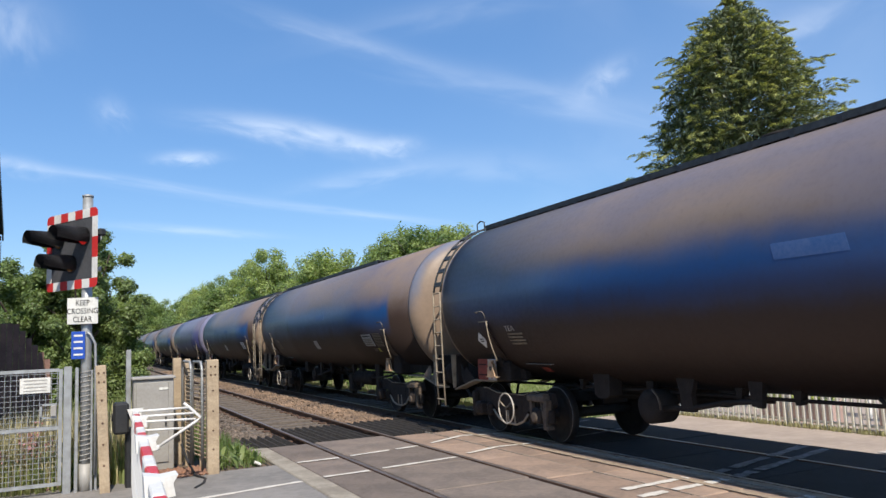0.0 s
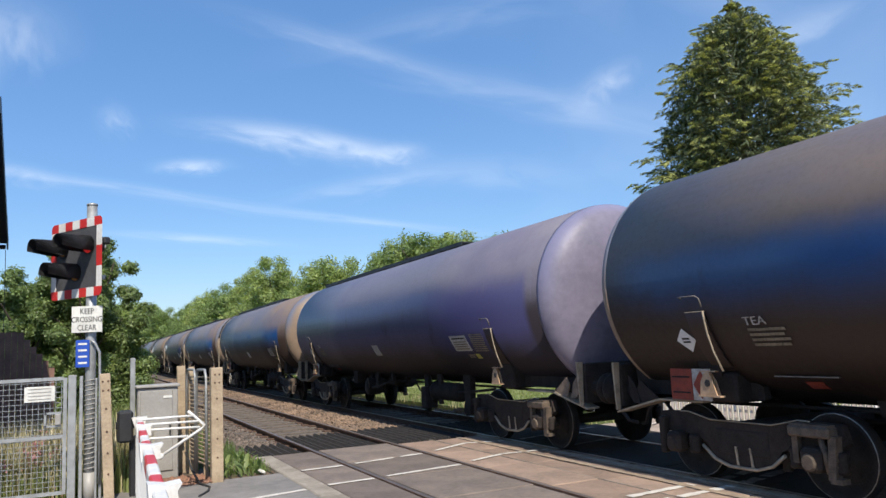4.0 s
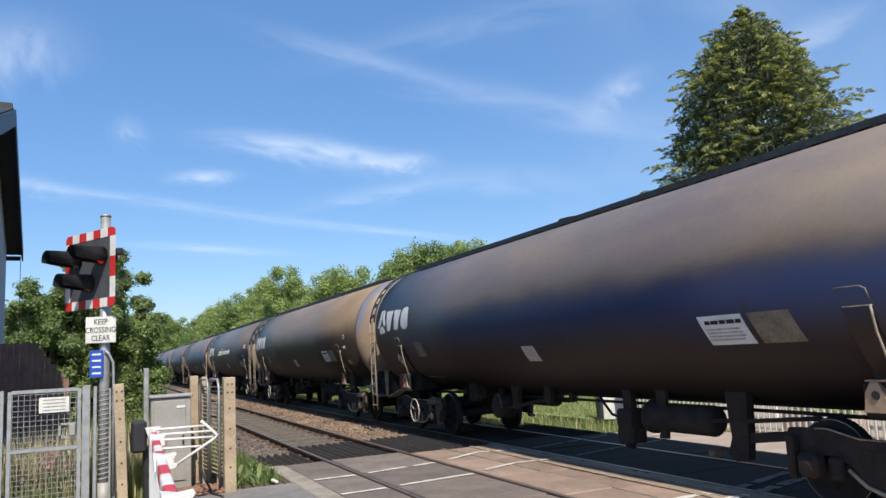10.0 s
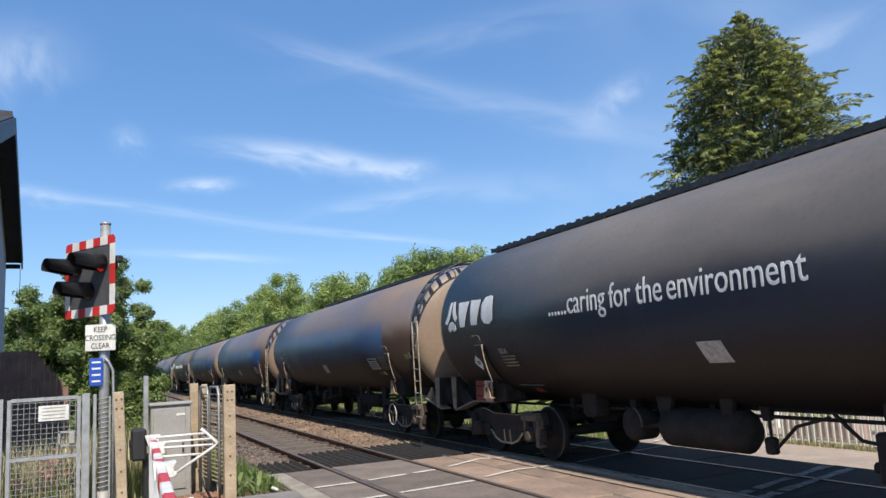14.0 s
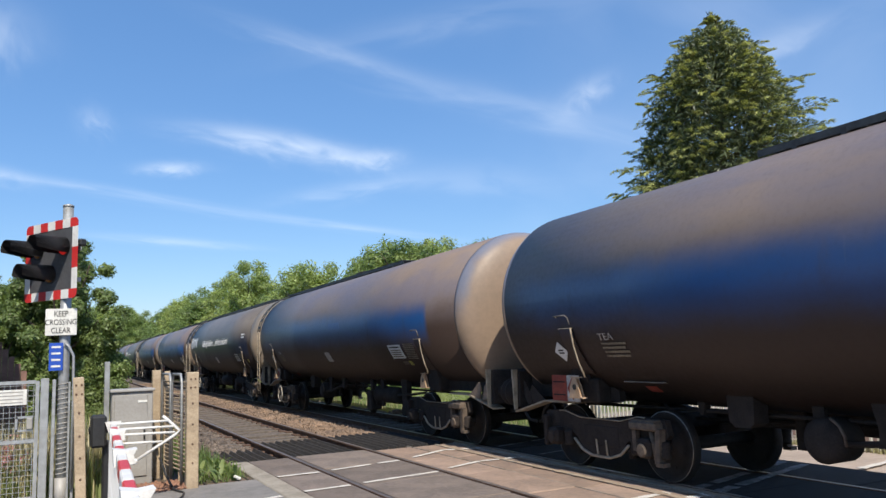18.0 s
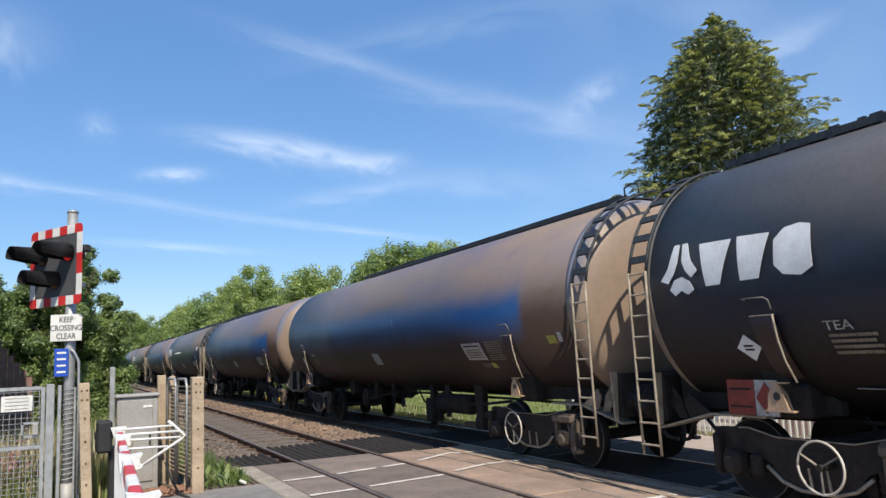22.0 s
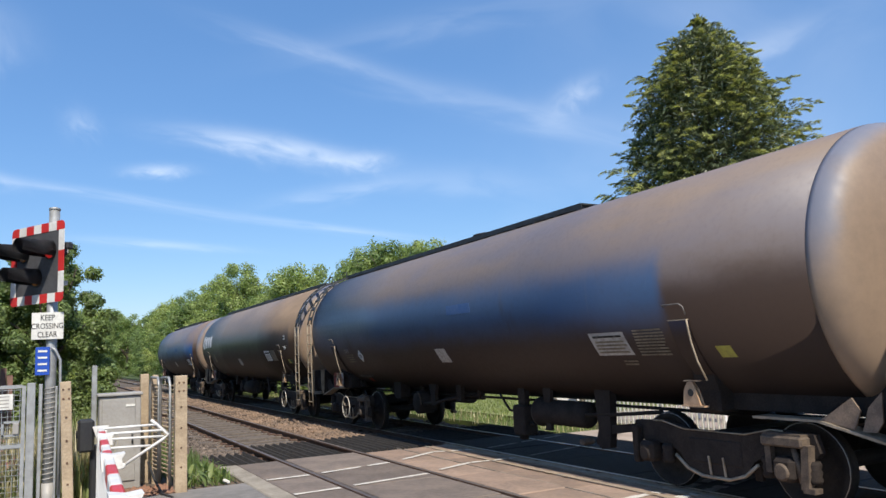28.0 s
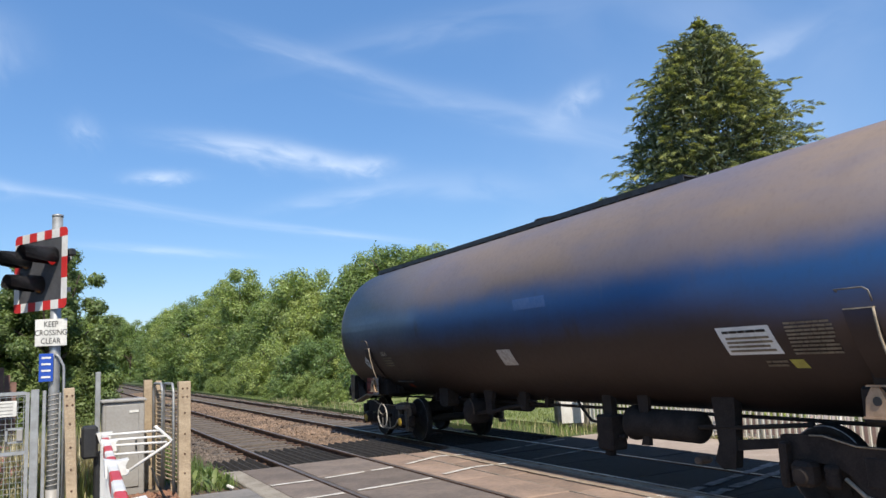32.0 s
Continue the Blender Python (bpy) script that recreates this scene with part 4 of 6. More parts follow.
        if ladder_at == end or (k == 18 and s > 0):
            hw = part("handbrake_wheel", shared("handbrake_wheel", lambda: ring_bm((-1.33, 0, 0.56), 0.255, 0.013, seg=28), M_CREAM), None, w, "white-rimmed handbrake wheel")
            hw.location = (0, 5.43 if s > 0 else -5.98, 0)
            for i in range(3):
                a = 0.5 + i * 2.094
                part("spoke", tube((-1.33, 0, 0.56), (-1.33, 0.26 * math.cos(a), 0.56 + 0.255 * math.sin(a)), 0.011, 6), M_RAILING if i else M_LADDER, hw)
            part("hub", tube((-1.1, 0, 0.56), (-1.36, 0, 0.56), 0.035, 10), M_BOGIE, hw)
    # hazard plates near the rear cradle
    hz = part("hazard_plate", shared("hazard_plate", lambda: box(-1.2, 6.43, 1.2, 0.02, 0.37, 0.38), M_HAZARD), None, w, "orange-red hazard plate")
    for i in range(2):
        part("plate_bar", shared("plate_bar|%d" % i, lambda i=i: box(-1.213, 6.43, 1.29 - 0.19 * i, 0.004, 0.3, 0.02), M_FRAME), None, hz)
    dp = part("diamond_plate", shared("diamond_plate", lambda: box(-1.2, 6.09, 1.2, 0.02, 0.29, 0.38), M_LABEL), None, w, "dirty white diamond plate")
    part("diamond", shared("diamond", lambda: prism([(6.09, 1.03), (5.96, 1.2), (6.09, 1.37), (6.22, 1.2)], "x", -1.216, -1.212), M_HAZARD), None, dp)
    yd, zd = (4.24, 1.8) if k == 16 else (6.2, 1.74)
    el = part("environment_label", shared("environment_label|%g" % yd, lambda: diamond_patch(yd, zd, 0.16), M_LETTER), None, w, "white diamond label with a dark mark")
    tagged(part("label_mark", shared("label_mark|%g" % yd, lambda: bars(yd - 0.06, yd + 0.06, zd - 0.04, zd + 0.04, 2, 2), M_FRAME), None, el), kind="stuff")
    # notice plates on the flank
    part("step_ledge", shared("step_ledge", lambda: box(-0.98, 4.75, 1.31, 0.12, 0.8, 0.014), M_RAILING), None, w, "dusty ledge under the barrel")
    part("red_label", shared("red_label", lambda: patch(4.72, 4.94, 1.17, 1.25), M_HAZARD), None, w, "small dull red label")
    if style == "brown":
        nb = part("notice_plate", shared("notice_plate|b", lambda: patch(*P1, skew=0.1), M_LETTER), None, w, "white notice plate")
        tagged(part("notice_writing", shared("notice_writing|b", lambda: bars(P1[0] + 0.06, P1[1] - 0.06, P1[3] - 0.12, P1[3] - 0.04, 1, 3), M_FRAME), None, nb), kind="stuff")
        tagged(part("notice_writing", shared("notice_writing|c", lambda: bars(P1[0] + 0.06, P1[1] - 0.06, P1[2] + 0.04, P1[3] - 0.14, 4, 4), M_LABEL), None, nb), kind="stuff")
        part("blank_plate", shared("blank_plate", lambda: patch(*P2, skew=0.1), M_DUSTY_PLATE), None, w, "blank dusty plate")
        part("rear_plate", shared("rear_plate", lambda: patch(*P3, skew=0.1), M_DUSTY_PLATE), None, w, "brown-stained plate")
        wl = part("test_label", shared("test_label", lambda: patch(-6.82, -6.64, 2.4, 2.52), M_LETTER), None, w, "small white label")
        tagged(part("label_writing", shared("label_writing", lambda: bars(-6.81, -6.65, 2.42, 2.5, 1, 6), M_FRAME), None, wl), kind="stuff")
        slogan(w, "L4BF", -6.62, -6.84, 2.15, 0.14)
        part("green_label", shared("green_label", lambda: patch(-7.01, -6.815, 1.66, 1.79, skew=0.03), M_GREEN), None, w, "small dull green label")
    else:
      bright = k in (2, 11, 18)
      nb = part("notice_plate", shared("notice_plate|%d" % bright, lambda: patch(-5.14, -4.45, 1.68, 1.98, skew=0.06), M_LETTER if bright else M_LABEL), None, w, "dirty white notice plate")
      tagged(part("notice_writing", shared("notice_writing", lambda: bars(-5.06, -4.5, 1.9, 1.95, 1, 3), M_FRAME), None, nb), kind="stuff")
      tagged(part("notice_writing", shared("notice_writing|low", lambda: bars(-5.1, -4.52, 1.7, 1.88, 4, 5, 0.1), M_DUSTY_PLATE), None, nb), kind="stuff")
      tagged(part("data_writing", shared("data_writing", lambda: bars(-5.82, -5.3, 1.66, 2.0, 9, 4), M_DUSTY_PLATE), None, w, "small faded writing"), kind="stuff")
      tagged(part("lower_writing", shared("lower_writing", lambda: bars(-5.16, -4.9, 1.54, 1.62, 2, 14), M_DUSTY_PLATE), None, w, "small faded writing"), kind="stuff")
    if k > 0:
        part("small_plate", shared("small_plate", lambda: patch(-0.14, 0.26, 1.62, 1.88, skew=0.05), M_LABEL), None, w, "dirty white plate")
    if style != "brown":
        slogan(w, "TEA", 5.22, 4.92, 1.93, 0.13, M_LABEL)
        tagged(part("number_writing", shared("number_writing", lambda: bars(4.7, 5.2, 1.64, 1.86, 4, 9, 0.15), M_DUSTY_PLATE), None, w, "small pale writing"), kind="stuff")
    yl = (-6.8, -6.58, 1.66, 1.79) if style == "brown" else ((-6.74, -6.53, 1.63, 1.76) if style == "navy" or k in (2, 16) else (-5.36, -5.2, 1.53, 1.62))
    part("yellow_label", shared("yellow_label|%g%g" % yl[:2], lambda: patch(*yl, skew=0.03), M_LIME), None, w, "small yellow-green label")
    if style == "blue":
        if ladder_at == "front":
            part("lime_label", shared("lime_label", lambda: patch(-7.46, -7.24, 1.9, 2.02, skew=0.03), M_LIME), None, w, "small yellow-green label")
            part("end_label", shared("end_label", lambda: patch(-7.62, -7.52, 1.92, 2.06, skew=0.02), M_LABEL), None, w, "small white label")
        part("faded_patch", shared("faded_patch", lambda: patch(-1.35, -0.5, 2.47, 2.64, 0.003, 0.04), M_FADED_BLUE), None, w, "faded pale blue patch")
    # brake gear between the bogies
    gear = (("cross_reservoir", lambda: lathe([(-0.86, 0.05), (-0.84, 0.17), (-0.8, 0.235), (-0.46, 0.235), (-0.42, 0.17), (-0.4, 0.05)], "x", (0, 2.35, 0.74), 22), M_FRAME, "grimy air reservoir"),
            # pale arc along the rim of the reservoir's face
            ("reservoir_strap", lambda: pipe([(-0.86, 2.2, 0.99), (-0.87, 2.1, 0.92), (-0.87, 2.05, 0.82), (-0.87, 2.04, 0.72)], 0.016, 6), M_HORN, "pale arc on the reservoir's rim"),
            ("reservoir_hanger", lambda: box(-0.6, 2.5, 1.09, 0.07, 0.14, 0.26), M_FRAME, ""),
            ("equipment_box", lambda: prism([(3.2, 1.2), (3.6, 1.2), (3.58, 0.86), (3.5, 0.8), (3.3, 0.8), (3.22, 0.85)], "x", -0.8, -0.56), M_FRAME, "grimy equipment box"),
            ("brake_cylinder", lambda: lathe([(-3.48, 0.05), (-3.46, 0.15), (-3.4, 0.2), (-2.3, 0.2), (-2.26, 0.24), (-2.2, 0.24), (-2.16, 0.1)], "y", (-0.68, 0, 0.78), 18), M_FRAME, "grimy brake cylinder"),
            ("distributor", distributor_bm, M_FRAME, "grimy brake valve block"),
            ("valve_post", lambda: prism([(-4.1, 1.25), (-3.74, 1.25), (-3.8, 0.62), (-3.72, 0.42), (-3.84, 0.33), (-4.02, 0.36), (-4.06, 0.6)], "x", -0.82, -0.7), M_FRAME, ""),
            ("cylinder_bracket", lambda: prism([(-2.62, 1.25), (-2.4, 1.25), (-2.46, 0.6), (-2.42, 0.5), (-2.58, 0.5)], "x", -0.8, -0.74), M_FRAME, ""),
            ("hanger_bracket", lambda: prism([(1.44, 1.25), (1.82, 1.25), (1.74, 0.9), (1.76, 0.72), (1.52, 0.72), (1.54, 0.95)], "x", -0.78, -0.7), M_FRAME, ""),
            ("small_bracket", lambda: prism([(0.36, 1.25), (0.6, 1.25), (0.56, 0.86), (0.42, 0.84)], "x", -0.78, -0.7), M_FRAME, ""),
            ("slack_adjuster", lambda: pipe([(-0.75, 2.15, 0.72), (-0.75, 1.5, 0.78), (-0.75, 1.0, 0.87), (-0.75, 0.4, 0.93)], 0.035, 8), M_FRAME, ""),
            ("brake_rod", lambda: pipe([(-0.78, -1.05, 1.04), (-0.78, -1.2, 0.9), (-0.78, -1.35, 0.77), (-0.78, -1.6, 0.74)], 0.022, 6), M_FRAME, ""),
            ("pull_rod", lambda: pipe([(-0.8, -3.5, 0.8), (-0.8, -4.2, 0.84), (-0.8, -5.1, 0.92)], 0.03, 6), M_FRAME, ""),
            ("brake_beam", lambda: prism([(-4.02, 0.68), (-4.02, 0.56), (-4.95, 0.68), (-4.95, 0.78)], "x", -0.8, -0.72), M_FRAME, ""),
            ("train_pipe", lambda: pipe([(-0.45, -7.9, 0.9), (-0.5, -4.5, 0.93), (-0.5, 4.5, 0.93), (-0.45, 7.9, 0.9)], 0.025, 6), M_FRAME, ""),
            ("brake_rigging", rigging_bm, M_FRAME, "grimy brake rigging along the middle"),
            ("drain_tap", lambda: lathe([(-1.0, 0.04), (-0.96, 0.055), (-0.82, 0.055), (-0.76, 0.03)], "x", (0, -3.6, 0.43), 14), M_HORN, "pale valve end"))
    for nm, maker, gm, lab in gear:
        if k == 17 and nm in ("brake_cylinder", "cylinder_bracket", "distributor", "slack_adjuster"):
            continue
        part(nm, shared(nm, maker, gm), None, w, lab)
    if k == 17:
        part("slanted_bracket", prism([(-1.9, 1.2), (-1.72, 1.2), (-1.98, 0.62), (-2.1, 0.6), (-2.12, 0.72)], "x", -0.8, -0.74), M_FRAME, w)
        part("step_panel", box(-1.0, -5.41, 1.16, 0.05, 0.72, 0.2, bevel=0.01), M_FRAME, w, "grimy step panel")
        part("panel_top", box(-1.0, -5.41, 1.27, 0.14, 0.74, 0.014), M_RAILING, w, "dusty step edge")
    if style == "navy" or k == 17:
        part("air_tank", shared("air_tank", lambda: lathe([(0.22, 0.05), (0.25, 0.2), (0.33, 0.27), (1.66, 0.27), (1.75, 0.2), (1.78, 0.05)], "y", (-0.62, 0, 0.74), 20), M_FRAME), None, w, "grimy air tank")
        part("drain_pipe", shared("drain_pipe", lambda: pipe([(-0.7, -0.1, 1.06), (-0.72, -0.12, 0.8), (-0.72, -0.14, 0.55), (-0.72, -0.5, 0.86), (-0.72, -0.95, 0.98)], 0.022, 6), M_FRAME), None, w)
        part("drain_valve", shared("drain_valve", lambda: box(-0.72, -0.12, 0.62, 0.14, 0.14, 0.2, bevel=0.03), M_FRAME), None, w)
    for y in (0.1, 0.95, 4.25):
        o = part("pipe_clip", shared("pipe_clip", lambda: prism([(-0.07, 1.08), (0.07, 1.08), (0.03, 0.88), (-0.03, 0.88)], "x", -0.56, -0.44), M_FRAME), None, w)
        o.location = (0, y, 0)
    if style in ("navy", "brown"):
        emblem(w)
    if words:
        slogan(w, words[0], words[1], words[2], 2.59, words[3])
    if k == 15:
        tagged(part("slogan_bars", bars(0.3, 3.3, 2.5, 2.66, 1, 8, 0.4), M_LETTER, w, "white slogan too blurred to read"), kind="stuff")
    if style == "navy":
        tagged(part("test_date_plate", shared("test_date_plate", lambda: bars(-6.8, -6.25, 2.58, 2.8, 2, 5), M_LETTER), None, w, "small white writing"), kind="stuff")
    return w


def walkway_bm(y0, y1, top):
    """Planks of open grating laid end to end with small gaps."""
    bm = bmesh.new()
    r2 = random.Random(4)
    y = y0
    while y < y1 - 0.05:
        ln = min(0.62, y1 - y)
        for x in (-0.33, -0.11, 0.11, 0.33):
            add_box(bm, x, y + ln / 2, top + 0.028 + r2.uniform(-0.006, 0.008), 0.2, ln - 0.02, 0.024)
        y += 0.62
    return bm


def lugs_bm():
    """Small uneven stubs along the walkway's near edge."""
    r2 = random.Random(12)
    bm = bmesh.new()
    y = -7.2
    while y < 7.2:
        add_box(bm, -0.44, y, TZ + TR + 0.05, 0.03, r2.uniform(0.05, 0.16), r2.uniform(0.015, 0.05))
        y += r2.uniform(0.14, 0.34)
    return bm


def wing_bm(s, x):
    """Two bent gusset leaves that stand on the flange beside the headstock."""
    k = -0.02 if x < 0 else 0.02
    bm = prism([(s * 7.3, 0.99), (s * 7.42, 1.06), (s * 7.66, 1.22), (s * 7.74, 1.1), (s * 7.66, 0.92)], "x", x - 0.08 + k, x - 0.06 + k)
    leaf = prism([(s * 7.72, 0.9), (s * 7.8, 1.13), (s * 7.95, 1.28), (s * 7.93, 1.0), (s * 7.86, 0.9)], "x", x - 0.05 + k, x - 0.03 + k)
    me = bpy.data.meshes.new("leaf")
    leaf.to_mesh(me)
    leaf.free()
    bm.from_mesh(me)
    bpy.data.meshes.remove(me)
    return bm


def rigging_bm():
    """Levers, a cross tank and rods that fill the space under the middle line."""
    bm = box(0.3, 3.9, 0.86, 0.3, 1.1, 0.34, bevel=0.03)
    add_tube(bm, (0.35, 2.0, 0.86), (0.35, 3.3, 0.86), 0.2, 14)
    add_tube(bm, (0.1, 1.0, 0.82), (0.1, 5.0, 0.74), 0.03, 6)
    add_box(bm, 0.1, 3.3, 0.72, 0.06, 0.14, 0.5)
    add_box(bm, 0.2, 4.4, 0.66, 0.5, 0.06, 0.12)
    return bm


def distributor_bm():
    """An irregular valve block that hangs under the barrel, with taps and pipe ends."""
    bm = box(-0.7, -1.7, 0.62, 0.3, 0.34, 0.5, bevel=0.03)
    add_box(bm, -0.72, -1.72, 1.05, 0.1, 0.2, 0.42)
    add_tube(bm, (-0.7, -1.5, 0.5), (-0.7, -1.42, 0.5), 0.06, 10)
    add_tube(bm, (-0.7, -1.88, 0.56), (-0.7, -2.0, 0.56), 0.04, 8)
    add_tube(bm, (-0.72, -1.68, 0.38), (-0.72, -1.66, 0.3), 0.08, 10)
    add_tube(bm, (-0.74, -1.54, 0.44), (-0.74, -1.5, 0.36), 0.03, 6)
    return bm


YH = {-1: -6.21, 1: 5.8}      # lifting plates, front and rear


def lifting_bm(y):
    """Two upright leaves, narrower at the top, under a small cap."""
    bm = bmesh.new()
    for x, k in ((-1.39, 0.0), (-1.34, 0.03)):
        out = [(y - 0.14, 1.1), (y + 0.12, 1.1), (y + 0.1, 1.26), (y + 0.04 + k, 1.36), (y - 0.04 + k, 1.36), (y - 0.08, 1.27)]
        leaf = [[bm.verts.new((x + d, *p)) for p in out] for d in (-0.01, 0.01)]
        bm.faces.new(leaf[0]), bm.faces.new(leaf[1][::-1])
        for i in range(6):
            bm.faces.new((leaf[0][i], leaf[1][i], leaf[1][(i + 1) % 6], leaf[0][(i + 1) % 6]))
    bmesh.ops.recalc_face_normals(bm, faces=bm.faces[:])
    add_box(bm, -1.38, y - 0.03, 1.375, 0.06, 0.22, 0.014)
    return bm


def diamond_patch(y, z, s):
    bm = bmesh.new()
    p = [bm.verts.new((0, y + a * s, z + b * s * 0.9)) for a, b in ((1, 0), (0, 1), (-1, 0), (0, -1))]
    q = [bm.verts.new((-0.005, v.co.y, v.co.z)) for v in p]
    bm.faces.new(p), bm.faces.new(q[::-1])
    for i in range(4):
        bm.faces.new((p[i], p[(i + 1) % 4], q[(i + 1) % 4], q[i]))
    bmesh.ops.recalc_face_normals(bm, faces=bm.faces[:])
    return on_flank(bm, 0.004)


def emblem(w):
    """A white three-armed mark and three slanted blocks, in place of the owner's mark."""
    def flat(outline):
        bm = bmesh.new()
        n = len(outline)
        p = [bm.verts.new((0, *q)) for q in outline]
        q = [bm.verts.new((-0.005, *c)) for c in outline]
        bm.faces.new(p), bm.faces.new(q[::-1])
        for i in range(n):
            bm.faces.new((p[i], p[(i + 1) % n], q[(i + 1) % n], q[i]))
        bmesh.ops.recalc_face_normals(bm, faces=bm.faces[:])
        return on_flank(bm, 0.006)
    shapes = [("emblem_blade", [(7.04, 2.97), (6.95, 2.97), (6.97, 2.75), (7.03, 2.62), (7.12, 2.52), (7.24, 2.56), (7.12, 2.7)]), ("emblem_blade", [(6.91, 2.97), (6.83, 2.97), (6.76, 2.76), (6.66, 2.63), (6.75, 2.56), (6.84, 2.64), (6.9, 2.76)]),
              ("emblem_foot", [(7.1, 2.44), (7.02, 2.55), (6.9, 2.58), (6.78, 2.52), (6.72, 2.42), (6.82, 2.37), (6.92, 2.42), (7.02, 2.37)]),
              ("emblem_block", [(6.64, 2.93), (6.18, 2.92), (6.34, 2.44), (6.54, 2.44)]), ("emblem_block", [(6.1, 2.93), (5.68, 2.91), (5.82, 2.45), (6.06, 2.45)]),
              ("emblem_block", [(5.62, 2.82), (5.5, 2.93), (5.32, 2.95), (5.2, 2.92), (5.18, 2.5), (5.32, 2.43), (5.52, 2.46), (5.62, 2.56)])]
    for i, (nm, out) in enumerate(shapes):
        part(nm, shared("%s|%d" % (nm, i), lambda out=out: flat(out), M_LETTER), None, w, "white painted emblem shape")


M_FADED_BLUE = material("faded_blue_patch", (0.08, 0.13, 0.27), (0.03, 0.09, 0.24), 0.45, 0, 2.5, 0.03)
DUST, GRIME_SHADE = (0.225, 0.17, 0.13), (0.05, 0.0325, 0.0255)
T_BLUE = [tank_material("blue_tank_%s" % c, (0.008, 0.062, 0.2), DUST, GRIME_SHADE, (1.98, 2.8), (-6.72, 7.0), 0.96, s) for c, s in zip("abc", (0.0, 7.3, 15.1))]
T_SOFT = tank_material("faded_blue_tank", (0.03, 0.085, 0.2), DUST, GRIME_SHADE, (1.9, 2.9), (-6.0, 7.4), 0.8, 23.0)
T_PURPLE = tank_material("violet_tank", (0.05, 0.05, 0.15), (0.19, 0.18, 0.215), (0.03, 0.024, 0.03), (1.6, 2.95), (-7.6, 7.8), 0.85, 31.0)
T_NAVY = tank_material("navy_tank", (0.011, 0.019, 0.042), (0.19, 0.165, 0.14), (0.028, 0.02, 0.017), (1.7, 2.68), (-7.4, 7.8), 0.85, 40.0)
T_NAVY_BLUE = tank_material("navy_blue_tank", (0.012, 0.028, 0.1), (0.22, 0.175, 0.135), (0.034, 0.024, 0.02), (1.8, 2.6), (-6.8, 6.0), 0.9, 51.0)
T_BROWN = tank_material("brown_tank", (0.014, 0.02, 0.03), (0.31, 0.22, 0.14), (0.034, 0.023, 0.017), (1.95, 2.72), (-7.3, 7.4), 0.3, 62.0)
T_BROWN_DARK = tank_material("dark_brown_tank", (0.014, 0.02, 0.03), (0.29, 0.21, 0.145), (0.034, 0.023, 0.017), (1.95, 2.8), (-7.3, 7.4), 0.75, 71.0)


def dish_material(name, base, base2, rim, seed):
    """A dusty dished end; round its upper rim the old paint shows through."""
    m = material(name, base, base2, 0.5, 0, 0.8, 0.05)
    nt = m.node_tree
    p = nt.nodes["Principled BSDF"]
    under = p.inputs["Base Color"].links[0].from_socket
    co = nt.nodes.new("ShaderNodeTexCoord").outputs["Object"]
    sep = nt.nodes.new("ShaderNodeSeparateXYZ")
    nt.links.new(co, sep.inputs[0])
    dz = math_node(nt, "SUBTRACT", sep.outputs[2], TZ)
    r = math_node(nt, "SQRT", math_node(nt, "ADD", math_node(nt, "MULTIPLY", sep.outputs[0], sep.outputs[0]), math_node(nt, "MULTIPLY", dz, dz)))
    n = noise_node(nt, mapped(nt, co, loc=(seed, 0, 0)), 1.6, 4, 0.55)
    r = math_node(nt, "ADD", r, math_node(nt, "MULTIPLY", math_node(nt, "SUBTRACT", n, 0.5), 0.2))
    worn = math_node(nt, "MULTIPLY", ramp(nt, r, 1.34, 1.52), ramp(nt, dz, -0.35, 0.6))
    col = mix_col(nt, math_node(nt, "MULTIPLY", worn, 0.62), under, rim)
    smear = noise_node(nt, mapped(nt, co, (1.5, 1, 0.5), loc=(seed, 3, 0)), 1.3, 5, 0.6)
    col = mix_col(nt, math_node(nt, "MULTIPLY", ramp(nt, smear, 0.5, 0.8), 0.3), col, tuple(c * 0.55 for c in base2))
    nt.links.new(col, p.inputs["Base Color"])
    return m


T_DISH = dish_material("dusty_dish", (0.27, 0.195, 0.137), (0.21, 0.153, 0.11), (0.13, 0.18, 0.275), 0.0)
T_DISH_GREY = dish_material("grey_dusty_dish", (0.26, 0.205, 0.15), (0.18, 0.145, 0.11), (0.13, 0.14, 0.15), 5.0)
T_DISH_PURPLE = dish_material("violet_dish", (0.2, 0.18, 0.24), (0.13, 0.12, 0.17), (0.22, 0.22, 0.34), 9.0)

ROSTER = [(-1, T_BLUE[1], "rear", "blue"), (0, T_BLUE[0], "rear", "blue"), (1, T_BLUE[1], "rear", "blue"), (2, T_BLUE[2], "front", "blue"), (3, T_PURPLE, "", "purple"), (4, T_BLUE[0], "rear", "blue"), (5, T_BLUE[1], "rear", "blue"),
          (6, T_NAVY_BLUE, "rear", "brown"), (7, T_BROWN, "rear", "brown"), (8, T_NAVY, "front", "navy"), (9, T_SOFT, "front", "blue"), (10, T_BLUE[2], "front", "blue"), (11, T_BLUE[0], "rear", "blue"), (12, T_NAVY, "rear", "navy"),
          (13, T_BLUE[1], "front", "blue"), (14, T_BLUE[2], "rear", "blue"), (15, T_NAVY, "front", "navy"), (16, T_SOFT, "rear", "blue"), (17, T_BROWN_DARK, "front", "brown"), (18, T_BLUE[1], "", "blue")]
WORDS = {8: ("......caring for the environment", 3.3, -1.5, 0.5), 12: ("Railfreight delivers ......with less emissions", 3.32, -3.3, 0.46)}
for k, tm, lad, style in ROSTER:
    wagon(k, tm, T_DISH_PURPLE if style == "purple" else (T_DISH_GREY if style == "navy" else T_DISH), lad, style, WORDS.get(k, ""))

# ---- the level crossing's furniture ----
M_LAMP_RED = bpy.data.materials.new("lit_red_lamp")
M_LAMP_RED.use_nodes = True
